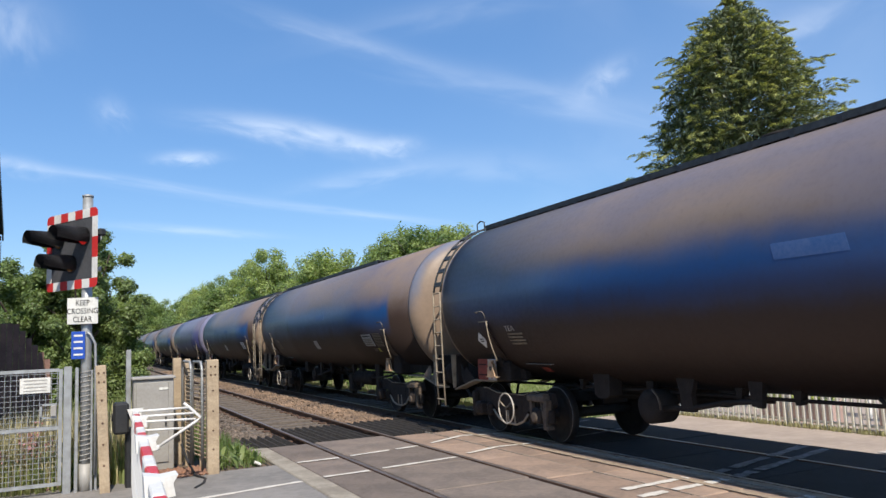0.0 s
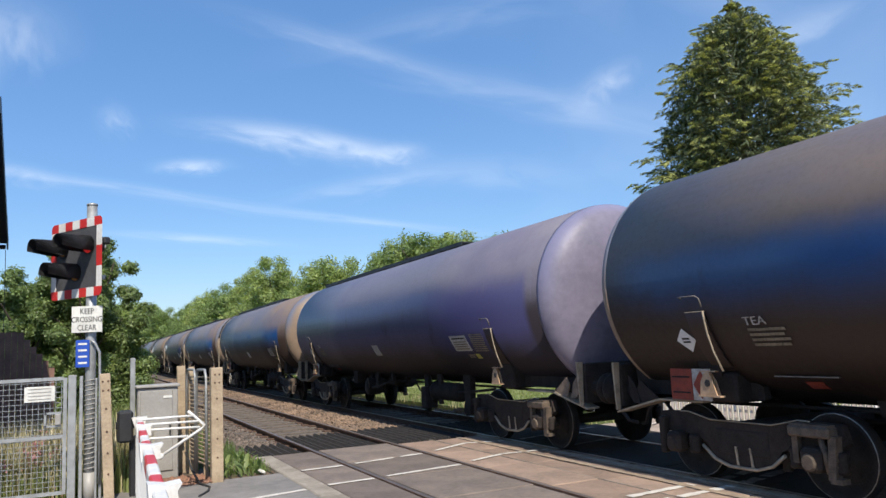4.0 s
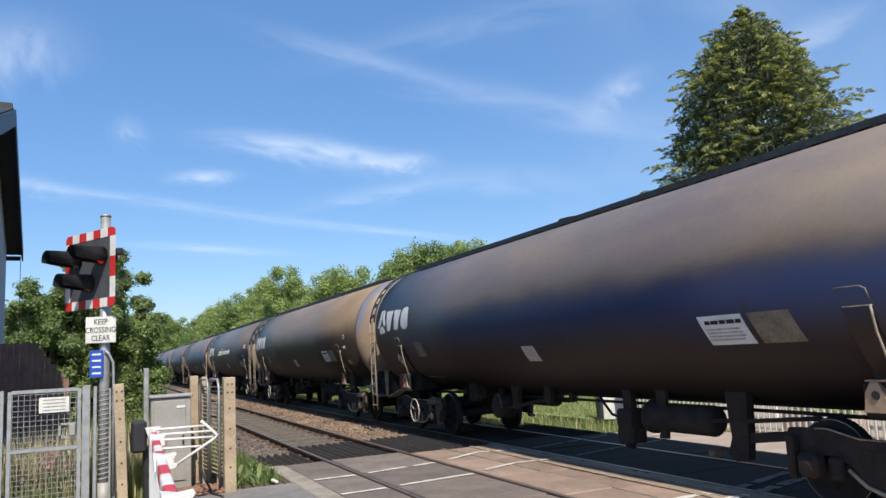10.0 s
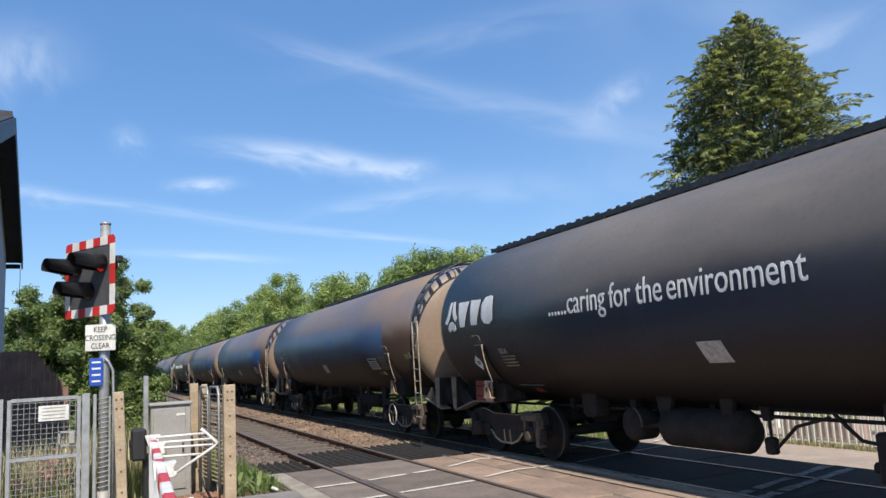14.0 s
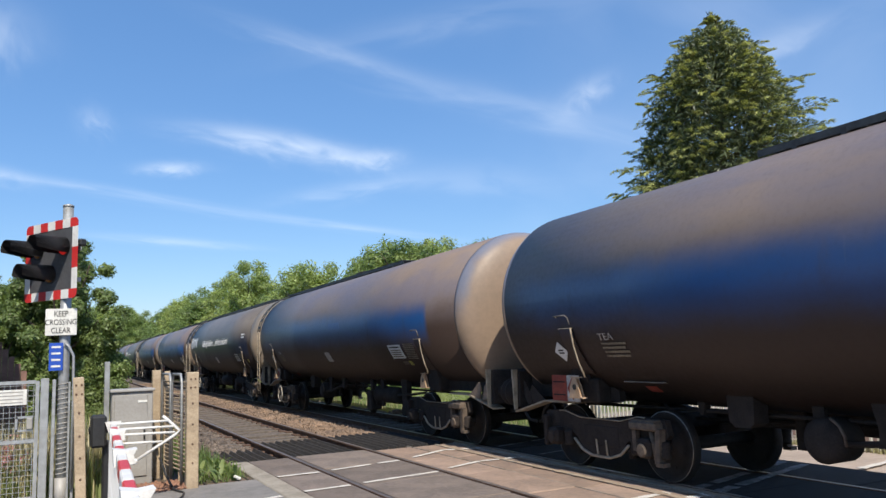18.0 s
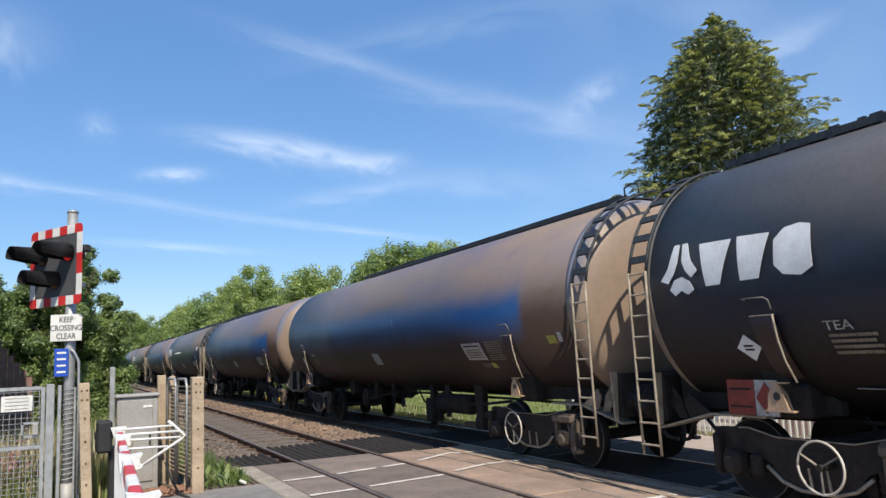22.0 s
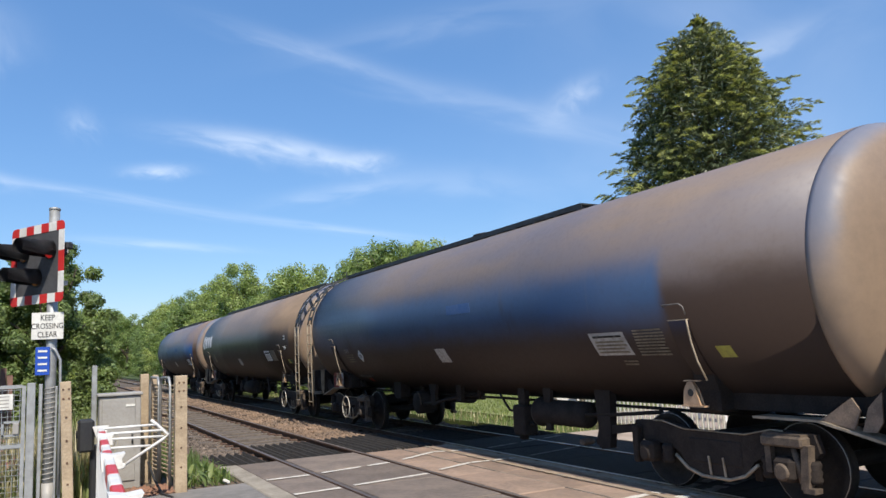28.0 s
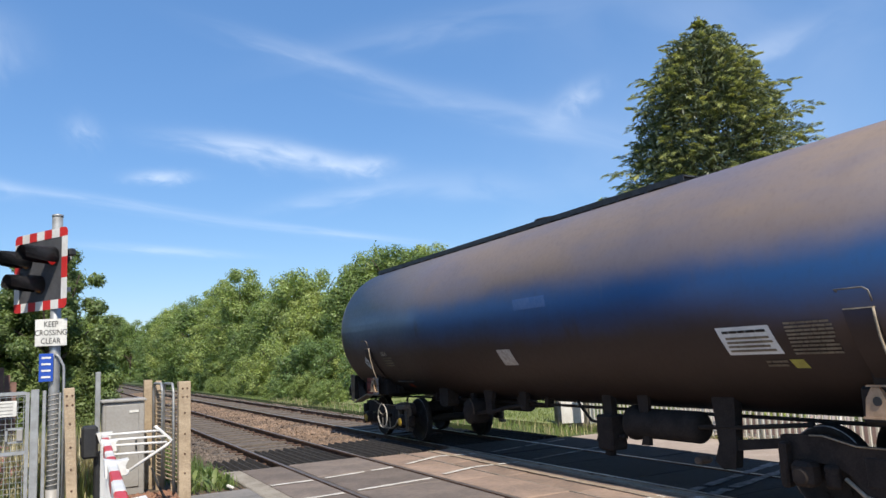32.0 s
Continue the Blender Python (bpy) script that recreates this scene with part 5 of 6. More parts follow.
M_LAMP_RED.node_tree.nodes["Principled BSDF"].inputs["Base Color"].default_value = (0.3, 0.01, 0.01, 1)
M_LAMP_RED.node_tree.nodes["Principled BSDF"].inputs["Emission Color"].default_value = (1.0, 0.03, 0.02, 1)
M_LAMP_RED.node_tree.nodes["Principled BSDF"].inputs["Emission Strength"].default_value = 0.22
M_HOOD = material("hood_plastic", (0.04, 0.04, 0.043), (0.028, 0.028, 0.03), 0.45, 0, 4.0, 0.03)
M_BOARD = material("dark_grey_board", (0.085, 0.085, 0.09), (0.06, 0.06, 0.063), 0.6, 0, 4.0, 0.03)
M_AMBER = material("dark_amber_lens", (0.22, 0.09, 0.01), None, 0.2, 0, 3, 0)
M_NOTICE = material("white_notice", (0.72, 0.71, 0.66), (0.55, 0.54, 0.5), 0.5, 0, 5, 0.02)
M_BRICK_RED = material("brick", (0.3, 0.12, 0.08), (0.2, 0.085, 0.06), 0.85, 0, 6, 0.4)
M_SLATE = material("slate_roof", (0.05, 0.05, 0.055), (0.03, 0.03, 0.034), 0.7, 0, 4, 0.3)
M_PINK = leaf_material("pink_petal", (0.45, 0.16, 0.19), (0.5, 0.25, 0.27), 0.3, 0.3)
M_LITTER = material("dry_litter", (0.3, 0.16, 0.1), (0.18, 0.1, 0.07), 0.9, 0, 8, 0.3)


def signal():
    s = thing("crossing_signal", "level crossing road signal, black board with striped red and white border", "traffic signal", at=pose(-0.015, 11.45, 0))
    part("post", tube((0, 0, -0.1), (0, 0, 4.0), 0.068, 20), M_GALV, s, "galvanised grey post")
    part("spiral_wrap", pipe([(0.072 * math.cos(i * 0.6), 0.072 * math.sin(i * 0.6), 0.36 + i * 0.0062) for i in range(200)], 0.008, 5), M_GREY_PAINT, s, "pale spiral wrap round the lower post")
    part("post_cap", lathe([(4.0, 0.073), (4.03, 0.073), (4.045, 0.03)], "z", (0, 0, 0), 16), M_GALV, s)
    part("post_sleeve", tube((0, 0, -0.06), (0, 0, 0.35), 0.08, 20), M_GREY_PAINT, s)
    head = part("board", box(0, 0, 0, 1.2, 0.025, 1.04, bevel=0.01), M_BOARD, s, "dark grey backing board")
    head.matrix_basis = Matrix.Translation((-0.19, 0.2, 3.27)) @ Matrix.Rotation(radians(-58.8), 4, "Z")
    # striped border, each stripe a piece of sheeting
    w, h, b = 1.26, 1.1, 0.125
    for side in range(4):
        ln = w if side < 2 else h - 2 * b
        n = 7 if side < 2 else 3
        for i in range(n):
            a = -ln / 2 + (i + 0.5) * ln / n
            red = (i % 2 == 0) == (side < 2)
            if side < 2 and i in (0, n - 1):
                q, up = (1 if i else -1), (1 if side == 0 else -1)
                x1, z1, x0, z0 = q * w / 2, up * h / 2, q * (w / 2 - ln / n), up * (h / 2 - b)
                out = [(x0, z0), (x0, z1)] + [(x1 - q * 0.07 * (1 - math.sin(radians(g))), z1 - up * 0.07 * (1 - math.cos(radians(g)))) for g in (0, 30, 60, 90)] + [(x1, z0)]
                bm = prism(out, "y", -0.019, -0.0135)
            else:
                c = (a, (h - b) / 2 * (1 if side == 0 else -1)) if side < 2 else ((w - b) / 2 * (1 if side == 2 else -1), a)
                sz = (ln / n, b) if side < 2 else (b, ln / n)
                bm = box(c[0], -0.016, c[1], sz[0], 0.006, sz[1])
            part("border_stripe", bm, M_RED if red else M_WHITE, head)
    for u, z in ((-0.32, 0.16), (0.32, 0.16), (0.0, -0.2)):
        body = part("lamp", lathe([(0.16, 0.1), (0.02, 0.12), (-0.03, 0.13)], "y", (u, 0, z), 20), M_BLACK, head, "black round lamp unit")
        hood = bmesh.new()
        n = 18
        rings = []
        for y, r, cut in ((-0.02, 0.135, 0), (-0.2, 0.135, 0.1), (-0.47, 0.125, 0.55)):
            rings.append([(r * math.cos(radians(-40 + cut * 40 + (260 - cut * 80) * i / n)), y, r * math.sin(radians(-40 + cut * 40 + (260 - cut * 80) * i / n))) for i in range(n + 1)])
        vs = [[hood.verts.new((u + p[0], p[1], z + p[2])) for p in r] for r in rings]
        for a, c in zip(vs, vs[1:]):
            for i in range(n):
                hood.faces.new((a[i], a[i + 1], c[i + 1], c[i])).smooth = True
        bmesh.ops.solidify(hood, geom=hood.faces[:], thickness=0.008)
        part("hood", hood, M_HOOD, body, "long black hood")
        lit = z > 0 and u > 0
        part("lens", lathe([(-0.02, 0.115), (-0.05, 0.095), (-0.06, 0.04)], "y", (u, 0, z), 18), M_LAMP_RED if lit else M_AMBER, body, "lit red lens" if lit else "unlit dark lens")
    part("rear_lamp", box(0.6, 0.06, 0.2, 0.1, 0.1, 0.1, bevel=0.02), M_BLACK, head)
    part("clamp", box(0.06, 0.1, 3.45, 0.24, 0.12, 0.06), M_GALV, s)
    part("clamp", box(0.06, 0.1, 3.0, 0.24, 0.12, 0.06), M_GALV, s)
    kp = part("keep_clear_sign", box(0, 0, 0, 0.4, 0.012, 0.36, bevel=0.003), M_NOTICE, s, "white sign with black words keep crossing clear")
    kp.matrix_basis = Matrix.Translation((-0.05, -0.1, 2.405)) @ Matrix.Rotation(radians(-18), 4, "Z")
    for i, word in enumerate(("KEEP", "CROSSING", "CLEAR")):
        bm = text_bm(word, 0.108, 0.002, 0.78)
        for v in bm.verts:
            v.co += Vector((0, -0.009, 0.112 - 0.112 * i))
        part("lettering", bm, M_BLACK, kp, "black capital letters")
    bl = part("blue_sign", box(-0.1, -0.1, 1.94, 0.17, 0.01, 0.37, bevel=0.003), M_BLUE_SIGN, s, "blue notice with small white writing")
    for i in range(4):
        part("writing_bar", box(-0.1, -0.108, 2.07 - i * 0.085, 0.11, 0.003, 0.025), M_NOTICE, bl)
    part("conduit", pipe([(0.0, -0.1, 2.12), (0.05, -0.11, 2.08), (0.11, -0.11, 1.95), (0.12, -0.1, 1.5), (0.12, -0.1, 0.2)], 0.018, 8), M_GALV, s, "bent grey conduit")


signal()


def wire_mesh(x0, x1, z0, z1, y, step, r=0.0025):
    bm = bmesh.new()
    x = x0
    while x <= x1:
        add_box(bm, x, y, (z0 + z1) / 2, r * 2, r * 2, z1 - z0)
        x += step
    z = z0
    while z <= z1:
        add_box(bm, (x0 + x1) / 2, y - r * 2, z, x1 - x0, r * 2, r * 2)
        z += step
    return bm


def mesh_gate():
    g = thing("mesh_gate", "grey steel gate with wire mesh and a white notice", "gate", at=pose(0, 11.4, 0))
    for x in (-1.14, -0.32):
        part("stile", box(x, 0, 0.87, 0.045, 0.045, 1.52), M_GALV, g)
    for z in (0.13, 0.86, 1.62):
        part("rail", box(-0.73, 0, z, 0.78, 0.04, 0.045), M_GALV, g)
    tagged(part("mesh", wire_mesh(-1.11, -0.35, 0.15, 1.6, 0, 0.068, 0.003), M_GALV, g, "welded wire mesh"), kind="stuff")
    nb = part("notice", box(-0.62, -0.03, 1.43, 0.36, 0.01, 0.2, bevel=0.003), M_NOTICE, g, "white notice with grey writing")
    for i in range(4):
        part("writing_bar", box(-0.62, -0.037, 1.5 - i * 0.045, 0.27, 0.003, 0.012), M_GREY_PAINT, nb)
    for z in (1.17, 1.0):
        part("lock_bar", box(-0.46, -0.02, z, 0.2, 0.03, 0.028), M_GALV, g)
    part("lock_bar", box(-0.55, -0.02, 1.085, 0.028, 0.03, 0.19), M_GALV, g)
    part("lock_case", box(-0.4, -0.035, 1.085, 0.07, 0.05, 0.14, bevel=0.006), M_GREY_PAINT, g)
    for x, w, h in ((-0.235, 0.1, 1.66), (-0.125, 0.045, 1.64), (0.115, 0.035, 1.62), (0.06, 0.03, 1.6)):
        tagged(new("fence_post", mesh_of("fence_post", box(x, 11.4, h / 2 - 0.05, w, 0.05, h + 0.1, bevel=0.006), M_GALV)), "grey galvanised steel fence post", "fence post", "grey fence posts")
    f = thing("mesh_fence", "grey wire mesh fence panel beside the gate", "fence", at=pose(0, 11.42, 0))
    part("post", box(-1.24, 0, 0.8, 0.06, 0.06, 1.7), M_GALV, f)
    part("post", box(-3.3, 0, 0.8, 0.06, 0.06, 1.7), M_GALV, f)
    for z in (0.13, 0.86, 1.6):
        part("rail", box(-2.27, 0, z, 2.0, 0.035, 0.04), M_GALV, f)
    tagged(part("mesh", wire_mesh(-3.27, -1.27, 0.15, 1.58, 0, 0.068, 0.003), M_GALV, f, "welded wire mesh"), kind="stuff")


mesh_gate()


def timber_post(x, y, w, d, h, label, bolts=True, lean=0.0):
    p = thing("timber_post", label, "post", "timber posts", pose(x, y, 0, 0, lean, 0))
    part("post_body", box(0, 0, h / 2 - 0.1, w, d, h + 0.2, bevel=0.008), M_WOOD, p)
    if bolts:
        for z in (0.35, 0.62, 0.9, 1.2, h - 0.22, h - 0.1):
            for dx in ((-0.03, 0.035) if z > 1.3 else (0.0,)):
                part("bolt", tube((dx, -d / 2 + 0.004, z), (dx, -d / 2 - 0.008, z), 0.014, 8), M_RAIL, p, "dark rusty bolt")


timber_post(1.68, 11.66, 0.17, 0.17, 1.65, "pale weathered timber post with dark bolts beside the barrier")
timber_post(0.225, 11.12, 0.13, 0.13, 1.66, "pale weathered timber post with dark bolts by the signal", lean=-2.2)
timber_post(1.35, 13.3, 0.13, 0.14, 1.68, "weathered timber post behind the gate", False)
timber_post(1.49, 13.05, 0.09, 0.09, 1.66, "slim weathered timber post behind the gate", False)
timber_post(1.6, 12.2, 0.07, 0.05, 1.3, "slim weathered timber stake in the fence", False)


def wicket():
    """The slatted panel between the timber posts, with bent tube frames."""
    g = thing("wicket_fence", "timber-slatted fence panel with grey tube frames between timber posts", "fence")
    a, b = Vector((1.44, 13.2, 0)), Vector((1.62, 11.78, 0))
    for k in range(22):
        z = 0.2 + k * 0.062
        part("slat", tube(a + Vector((0, 0, z)), b + Vector((0, 0, z)), 0.012, 5), M_WOOD, g)
    for u0, u1 in ((0.12, 0.5), (0.56, 0.95)):
        p, q = a.lerp(b, u0), a.lerp(b, u1)
        side = Vector((-0.05, 0, 0))
        part("tube_frame", pipe([p + side + Vector((0, 0, 0.02)), p + side + Vector((0, 0, 1.5)), p.lerp(q, 0.12) + side + Vector((0, 0, 1.62)), p.lerp(q, 0.88) + side + Vector((0, 0, 1.62)), q + side + Vector((0, 0, 1.5)), q + side + Vector((0, 0, 0.02))], 0.02, 8), M_GALV, g, "bent grey tube frame")


wicket()


def cabinet():
    c = thing("control_cabinet", "grey steel railway control cabinet on the verge", "cabinet", at=pose(0.92, 12.55, 0))
    part("body", box(0, 0, 0.7, 0.58, 0.42, 1.36, bevel=0.012), M_GREY_PAINT, c)
    part("lid", box(0, -0.01, 1.405, 0.63, 0.48, 0.045, bevel=0.012), M_GREY_PAINT, c)
    d = part("door", box(-0.02, -0.222, 0.74, 0.46, 0.016, 1.2, bevel=0.006), M_GREY_PAINT, c, "grey door")
    part("vent_plate", box(0.14, -0.235, 1.24, 0.13, 0.008, 0.035), M_NOTICE, d, "small pale plate")
    part("handle", box(0.17, -0.245, 0.75, 0.025, 0.03, 0.14, bevel=0.005), M_BLACK, d)
    part("plinth", box(0, 0, -0.02, 0.62, 0.46, 0.08), M_EDGE, c)
    p = tagged(new("marker_post", mesh_of("marker_post", box(0.575, 12.62, 0.9, 0.075, 0.06, 1.9, bevel=0.006), M_GALV)), "slim grey steel marker post on the verge", "post")


cabinet()


def barrier():
    b = thing("level_crossing_barrier", "lowered red and white level crossing barrier with a white skirt", "barrier", at=pose(0, 0, 0))
    part("pivot_housing", box(0.42, 11.28, 0.93, 0.2, 0.3, 0.42, bevel=0.03), M_BLACK, b, "black pivot housing")
    part("pedestal", box(0.56, 11.4, 0.36, 0.16, 0.3, 0.84, bevel=0.02), M_BLACK, b, "dark machine pedestal")
    part("pivot_shaft", tube((0.3, 11.25, 0.95), (0.66, 11.25, 0.95), 0.05, 14), M_BLACK, b)
    y0, y1 = 11.1, 2.2
    n = 15
    ln = (y0 - y1) / n

    def ax(y):
        return 0.215 + 0.034 * y
    for i in range(n):
        ya, yb = y0 - i * ln, y0 - (i + 1) * ln
        x = ax((ya + yb) / 2)
        part("arm_band", box(x, (ya + yb) / 2, 0.965, 0.085, ln * 0.999, 0.13, Matrix.Rotation(-0.034, 3, "Z"), bevel=0.012), M_RED if i % 2 else M_WHITE, b, "red band" if i % 2 else "white band")
    rod = mesh_of("skirt_rod", tube((0, 0, 0.08), (0, 0, 0.9), 0.012, 6), M_WHITE)
    for i in range(82):
        y = y0 - 0.05 - i * 0.108
        o = part("skirt_rod", rod, None, b)
        o.location = (ax(y) - 0.035, y, 0)
    for z in (0.1, 0.5):
        part("skirt_rail", tube((ax(y0) - 0.035, y0, z), (ax(y1) - 0.035, y1, z), 0.014, 6), M_WHITE, b)
    part("arm_cap", prism([(ax(y0) - 0.05, 0.9), (ax(y0) + 0.05, 0.9), (ax(y0) + 0.1, 1.05), (ax(y0) - 0.1, 1.05)], "y", y0 - 0.02, y0 + 0.12), M_WHITE, b, "white flared cap")
    for y, k in ((9.9, 0.09), (7.6, 0.1), (5.2, 0.1)):
        lam = part("boom_lamp", prism([(ax(y) - k * 0.6, 0.9), (ax(y) + k * 1.2, 0.92), (ax(y) + k * 1.05, 1.0), (ax(y) + k * 1.35, 1.05), (ax(y) + k * 0.4, 1.04), (ax(y) - k * 0.7, 1.06)], "y", y - 0.09, y + 0.09), M_WHITE, b, "white boom lamp bracket")
        part("lamp_lens", tube((ax(y) + 0.01, y - 0.1, 0.99), (ax(y) + 0.01, y - 0.09, 0.99), 0.03, 12), M_BLACK, lam, "dark lens")
    # white tube counter frame at the pivot
    cf = part("counter_frame", pipe([(1.2, 10.95, 1.09), (1.27, 10.95, 1.03), (1.42, 10.95, 0.885), (1.36, 10.95, 0.83), (0.86, 10.95, 0.53)], 0.02, 8), M_WHITE, b, "white tube frame")
    for za, zb, xb in ((1.025, 1.025, 1.26), (0.955, 0.945, 1.36), (0.885, 0.865, 1.36), (0.77, 0.755, 1.2)):
        part("frame_bar", tube((0.6, 10.95, za), (xb, 10.95, zb), 0.016, 8), M_WHITE, cf)
    part("frame_knob", lathe([(10.92, 0.02), (10.93, 0.04), (10.97, 0.04), (10.98, 0.02)], "y", (0.85, 0, 0.525), 12), M_WHITE, cf)


barrier()


def cable():
    tagged(new("loose_cable", mesh_of("loose_cable", pipe([(1.28, 12.0, 0.42), (1.34, 11.8, 0.2), (1.42, 11.55, 0.02), (1.52, 11.25, 0.0), (1.45, 10.9, 0.0), (1.3, 10.6, 0.0)], 0.018, 8), M_BLACK)), "black cable lying loose on the ground", "cable")


cable()


def house():
    """The rendered gable end with black bargeboards and slate roof."""
    h = thing("house", "pale rendered house with black bargeboards and a dark slate roof", "house", at=pose(-2.3, 21.4, 0, 0, 0, 183.3))
    # local: x into the house side, y along the gable towards the camera
    half, eave, ridge, depth = 5.3, 5.05, 6.85, 9.0
    wall = prism([(0, -0.3), (2 * half, -0.3), (2 * half, eave), (half, ridge), (0, eave)], "x", 0, depth)
    part("wall", wall, M_RENDER, h, "pale blue-grey rendered wall")
    for s in (0, 1):
        y0 = -0.4 if s == 0 else 2 * half + 0.4
        z0 = eave - 0.4 * (ridge - eave) / half
        out = [(y0, z0), (y0, z0 + 0.14), (half, ridge + 0.16), (half, ridge + 0.01)]
        part("roof_slope", prism(out, "x", -0.32, depth + 0.3), M_SLATE, h, "dark slate roof")
        out = [(y0, z0 - 0.16), (y0, z0 + 0.12), (half, ridge + 0.13), (half, ridge - 0.2)]
        part("bargeboard", prism(out, "x", -0.36, -0.325), M_BLACK, h, "black bargeboard")
    part("ridge_tile", box(depth / 2, half, ridge + 0.16, depth + 0.6, 0.26, 0.12), M_SLATE, h, "dark ridge tiles")
    part("gutter", tube((-0.3, -0.45, eave - 0.22), (depth, -0.45, eave - 0.22), 0.06, 8), M_BLACK, h)
    part("aerial_wire", tube((-0.3, -0.42, eave - 0.3), (-0.3, -0.44, 1.5), 0.008, 5), M_BLACK, h)


house()


def dark_fence():
    f = thing("board_fence", "dark brown close-boarded timber fence beside the house", "fence")
    n = 17
    for i in range(n):
        x = -2.6 + i * 0.115
        top = 2.5 if x < -1.35 else 2.5 - (x + 1.35) * 1.3
        part("board", box(x, 17.8 + 0.01 * (i % 2), top / 2 - 0.1, 0.108, 0.022, top + 0.2), M_DARK_WOOD, f)
    part("fence_rail", box(-1.75, 17.85, 1.2, 1.8, 0.05, 0.1), M_DARK_WOOD, f)


dark_fence()


def blades(name, spots, height, width, mat, label, category, lean=0.35):
    """Grass or weeds: narrow bent blades."""
    vs, fs = [], []
    r2 = random.Random(len(spots) + int(height * 100))
    for x, y, z in spots:
        h = height * r2.uniform(0.5, 1.15)
        a = r2.uniform(0, 6.283)
        c, s = math.cos(a), math.sin(a)
        w, l = width * r2.uniform(0.6, 1.3), h * r2.uniform(0.05, lean)
        b = len(vs)
        vs += [(x - s * w, y + c * w, z), (x + s * w, y - c * w, z), (x + s * w * 0.8 + c * l * 0.4, y - c * w * 0.8 + s * l * 0.4, z + h * 0.6), (x - s * w * 0.8 + c * l * 0.4, y + c * w * 0.8 + s * l * 0.4, z + h * 0.6), (x + c * l, y + s * l, z + h)]
        fs += [(b, b + 1, b + 2, b + 3), (b + 3, b + 2, b + 4)]
    return tagged(new(name, sheet_mesh(name, vs, fs, mat)), label, category, kind="stuff")


def area(n, x0, x1, y0, y1, z, seed):
    r2 = random.Random(seed)
    return [(r2.uniform(x0, x1), r2.uniform(y0, y1), z) for _ in range(n)]


blades("verge_grass", area(9000, -4.0, 0.75, 11.6, 15.5, -0.06, 1), 0.62, 0.012, M_BLADE, "tall rough green grass behind the mesh gate", "grass")
blades("dry_grass", area(7200, -4.0, 0.75, 11.7, 15.0, -0.06, 2), 0.95, 0.011, M_DRY, "tall dry straw-coloured grass behind the mesh gate", "grass")
blades("verge_grass_beyond", area(6000, -4.0, 2.3, 15.5, 30, -0.06, 3), 0.6, 0.012, M_BLADE, "rough green grass along the line", "grass")
blades("shoulder_weeds", area(2600, 0.6, 2.5, 13.4, 18.0, -0.1, 4), 0.3, 0.009, M_FAR_BLADE, "green weeds by the track's shoulder", "weeds")
blades("guard_weeds", area(420, 1.75, 2.6, 12.1, 14.0, -0.12, 14), 0.24, 0.01, M_FAR_BLADE, "green weeds among the guard timbers", "weeds")
blades("far_grass", area(9000, 10.2, 12.0, 14, 50, -0.12, 5), 0.15, 0.011, M_FAR_BLADE, "green grass on the far verge", "grass")
blades("lawn_grass", area(12000, 11.25, 19, 16.3, 30, -0.03, 6), 0.1, 0.013, M_LAWN_BLADE, "short bright green lawn grass", "grass")
blades("fence_foot_grass", area(1500, 11.32, 11.44, 5.0, 14.9, -0.03, 17), 0.1, 0.008, M_DRY, "dry grass tufts at the picket fence's foot", "grass")
blades("dry_verge_grass", area(900, 9.9, 11.2, 13.6, 40, -0.12, 7), 0.24, 0.01, M_DRY, "straw-coloured grass on the far verge", "grass")


def broad_weeds():
    """A clump of dock-like leaves by the guard timbers."""
    r2 = random.Random(5)
    w = thing("weed_clump", "clump of broad green weeds beside the trespass guard", "plant", at=pose(2.05, 12.45, -0.1))
    leaf = []
    for v in range(3):
        bm = bmesh.new()
        rows = [[bm.verts.new((sx * wd, d, z)) for sx in (-1, 0, 1)] for d, wd, z in ((0, 0.008, 0), (0.05, 0.03, 0.14), (0.12, 0.045, 0.27), (0.21, 0.03, 0.36), (0.29, 0.004, 0.38))]
        for r in rows:
            r[1].co.z -= 0.008
        for a, b in zip(rows, rows[1:]):
            for i in (0, 1):
                bm.faces.new((a[i], a[i + 1], b[i + 1], b[i])).smooth = True
        leaf.append(mesh_of("leaf", bm, M_LEAF))
    for i in range(42):
        o = part("leaf", leaf[i % 3], None, w)
        o.matrix_basis = Matrix.Translation((r2.uniform(-0.34, 0.4), r2.uniform(-0.35, 0.9), 0)) @ Matrix.Rotation(r2.uniform(0, 6.28), 4, "Z") @ Matrix.Rotation(r2.uniform(-0.35, 0.2), 4, "X") @ Matrix.Scale(r2.uniform(0.45, 0.9), 4)
    tagged(new("litter", mesh_of("litter", box(2.42, 12.1, -0.0, 0.12, 0.07, 0.05, Matrix.Rotation(0.5, 3, "Y"), bevel=0.015), M_NOTICE)), "crumpled white litter among the weeds", "litter")
    stones("dead_leaves", spread(260, 0.95, 1.6, 11.6, 12.3, 0.0, 1.0), M_LITTER, "brown dead leaves at the fence's foot", (0.03, 0.07))


broad_weeds()


def flowers():
    r2 = random.Random(8)
    vs, fs = [], []
    for c in range(60):
        cx, cy, cz = r2.uniform(-2.2, -0.25), r2.uniform(11.7, 13.0), r2.uniform(0.12, 0.8)
        for i in range(34):
            x, y, z = cx + r2.gauss(0, 0.06), cy + r2.gauss(0, 0.06), cz + r2.gauss(0, 0.05)
            b, s = len(vs), r2.uniform(0.008, 0.018)
            vs += [(x - s, y, z - s), (x + s, y, z - s * 0.5), (x + s * 0.4, y + s * 0.4, z + s)]
            fs.append((b, b + 1, b + 2))
    tagged(new("pink_flowers", sheet_mesh("pink_flowers", vs, fs, M_PINK)), "pink wild flowers behind the mesh gate", "flowers", kind="stuff")


flowers()

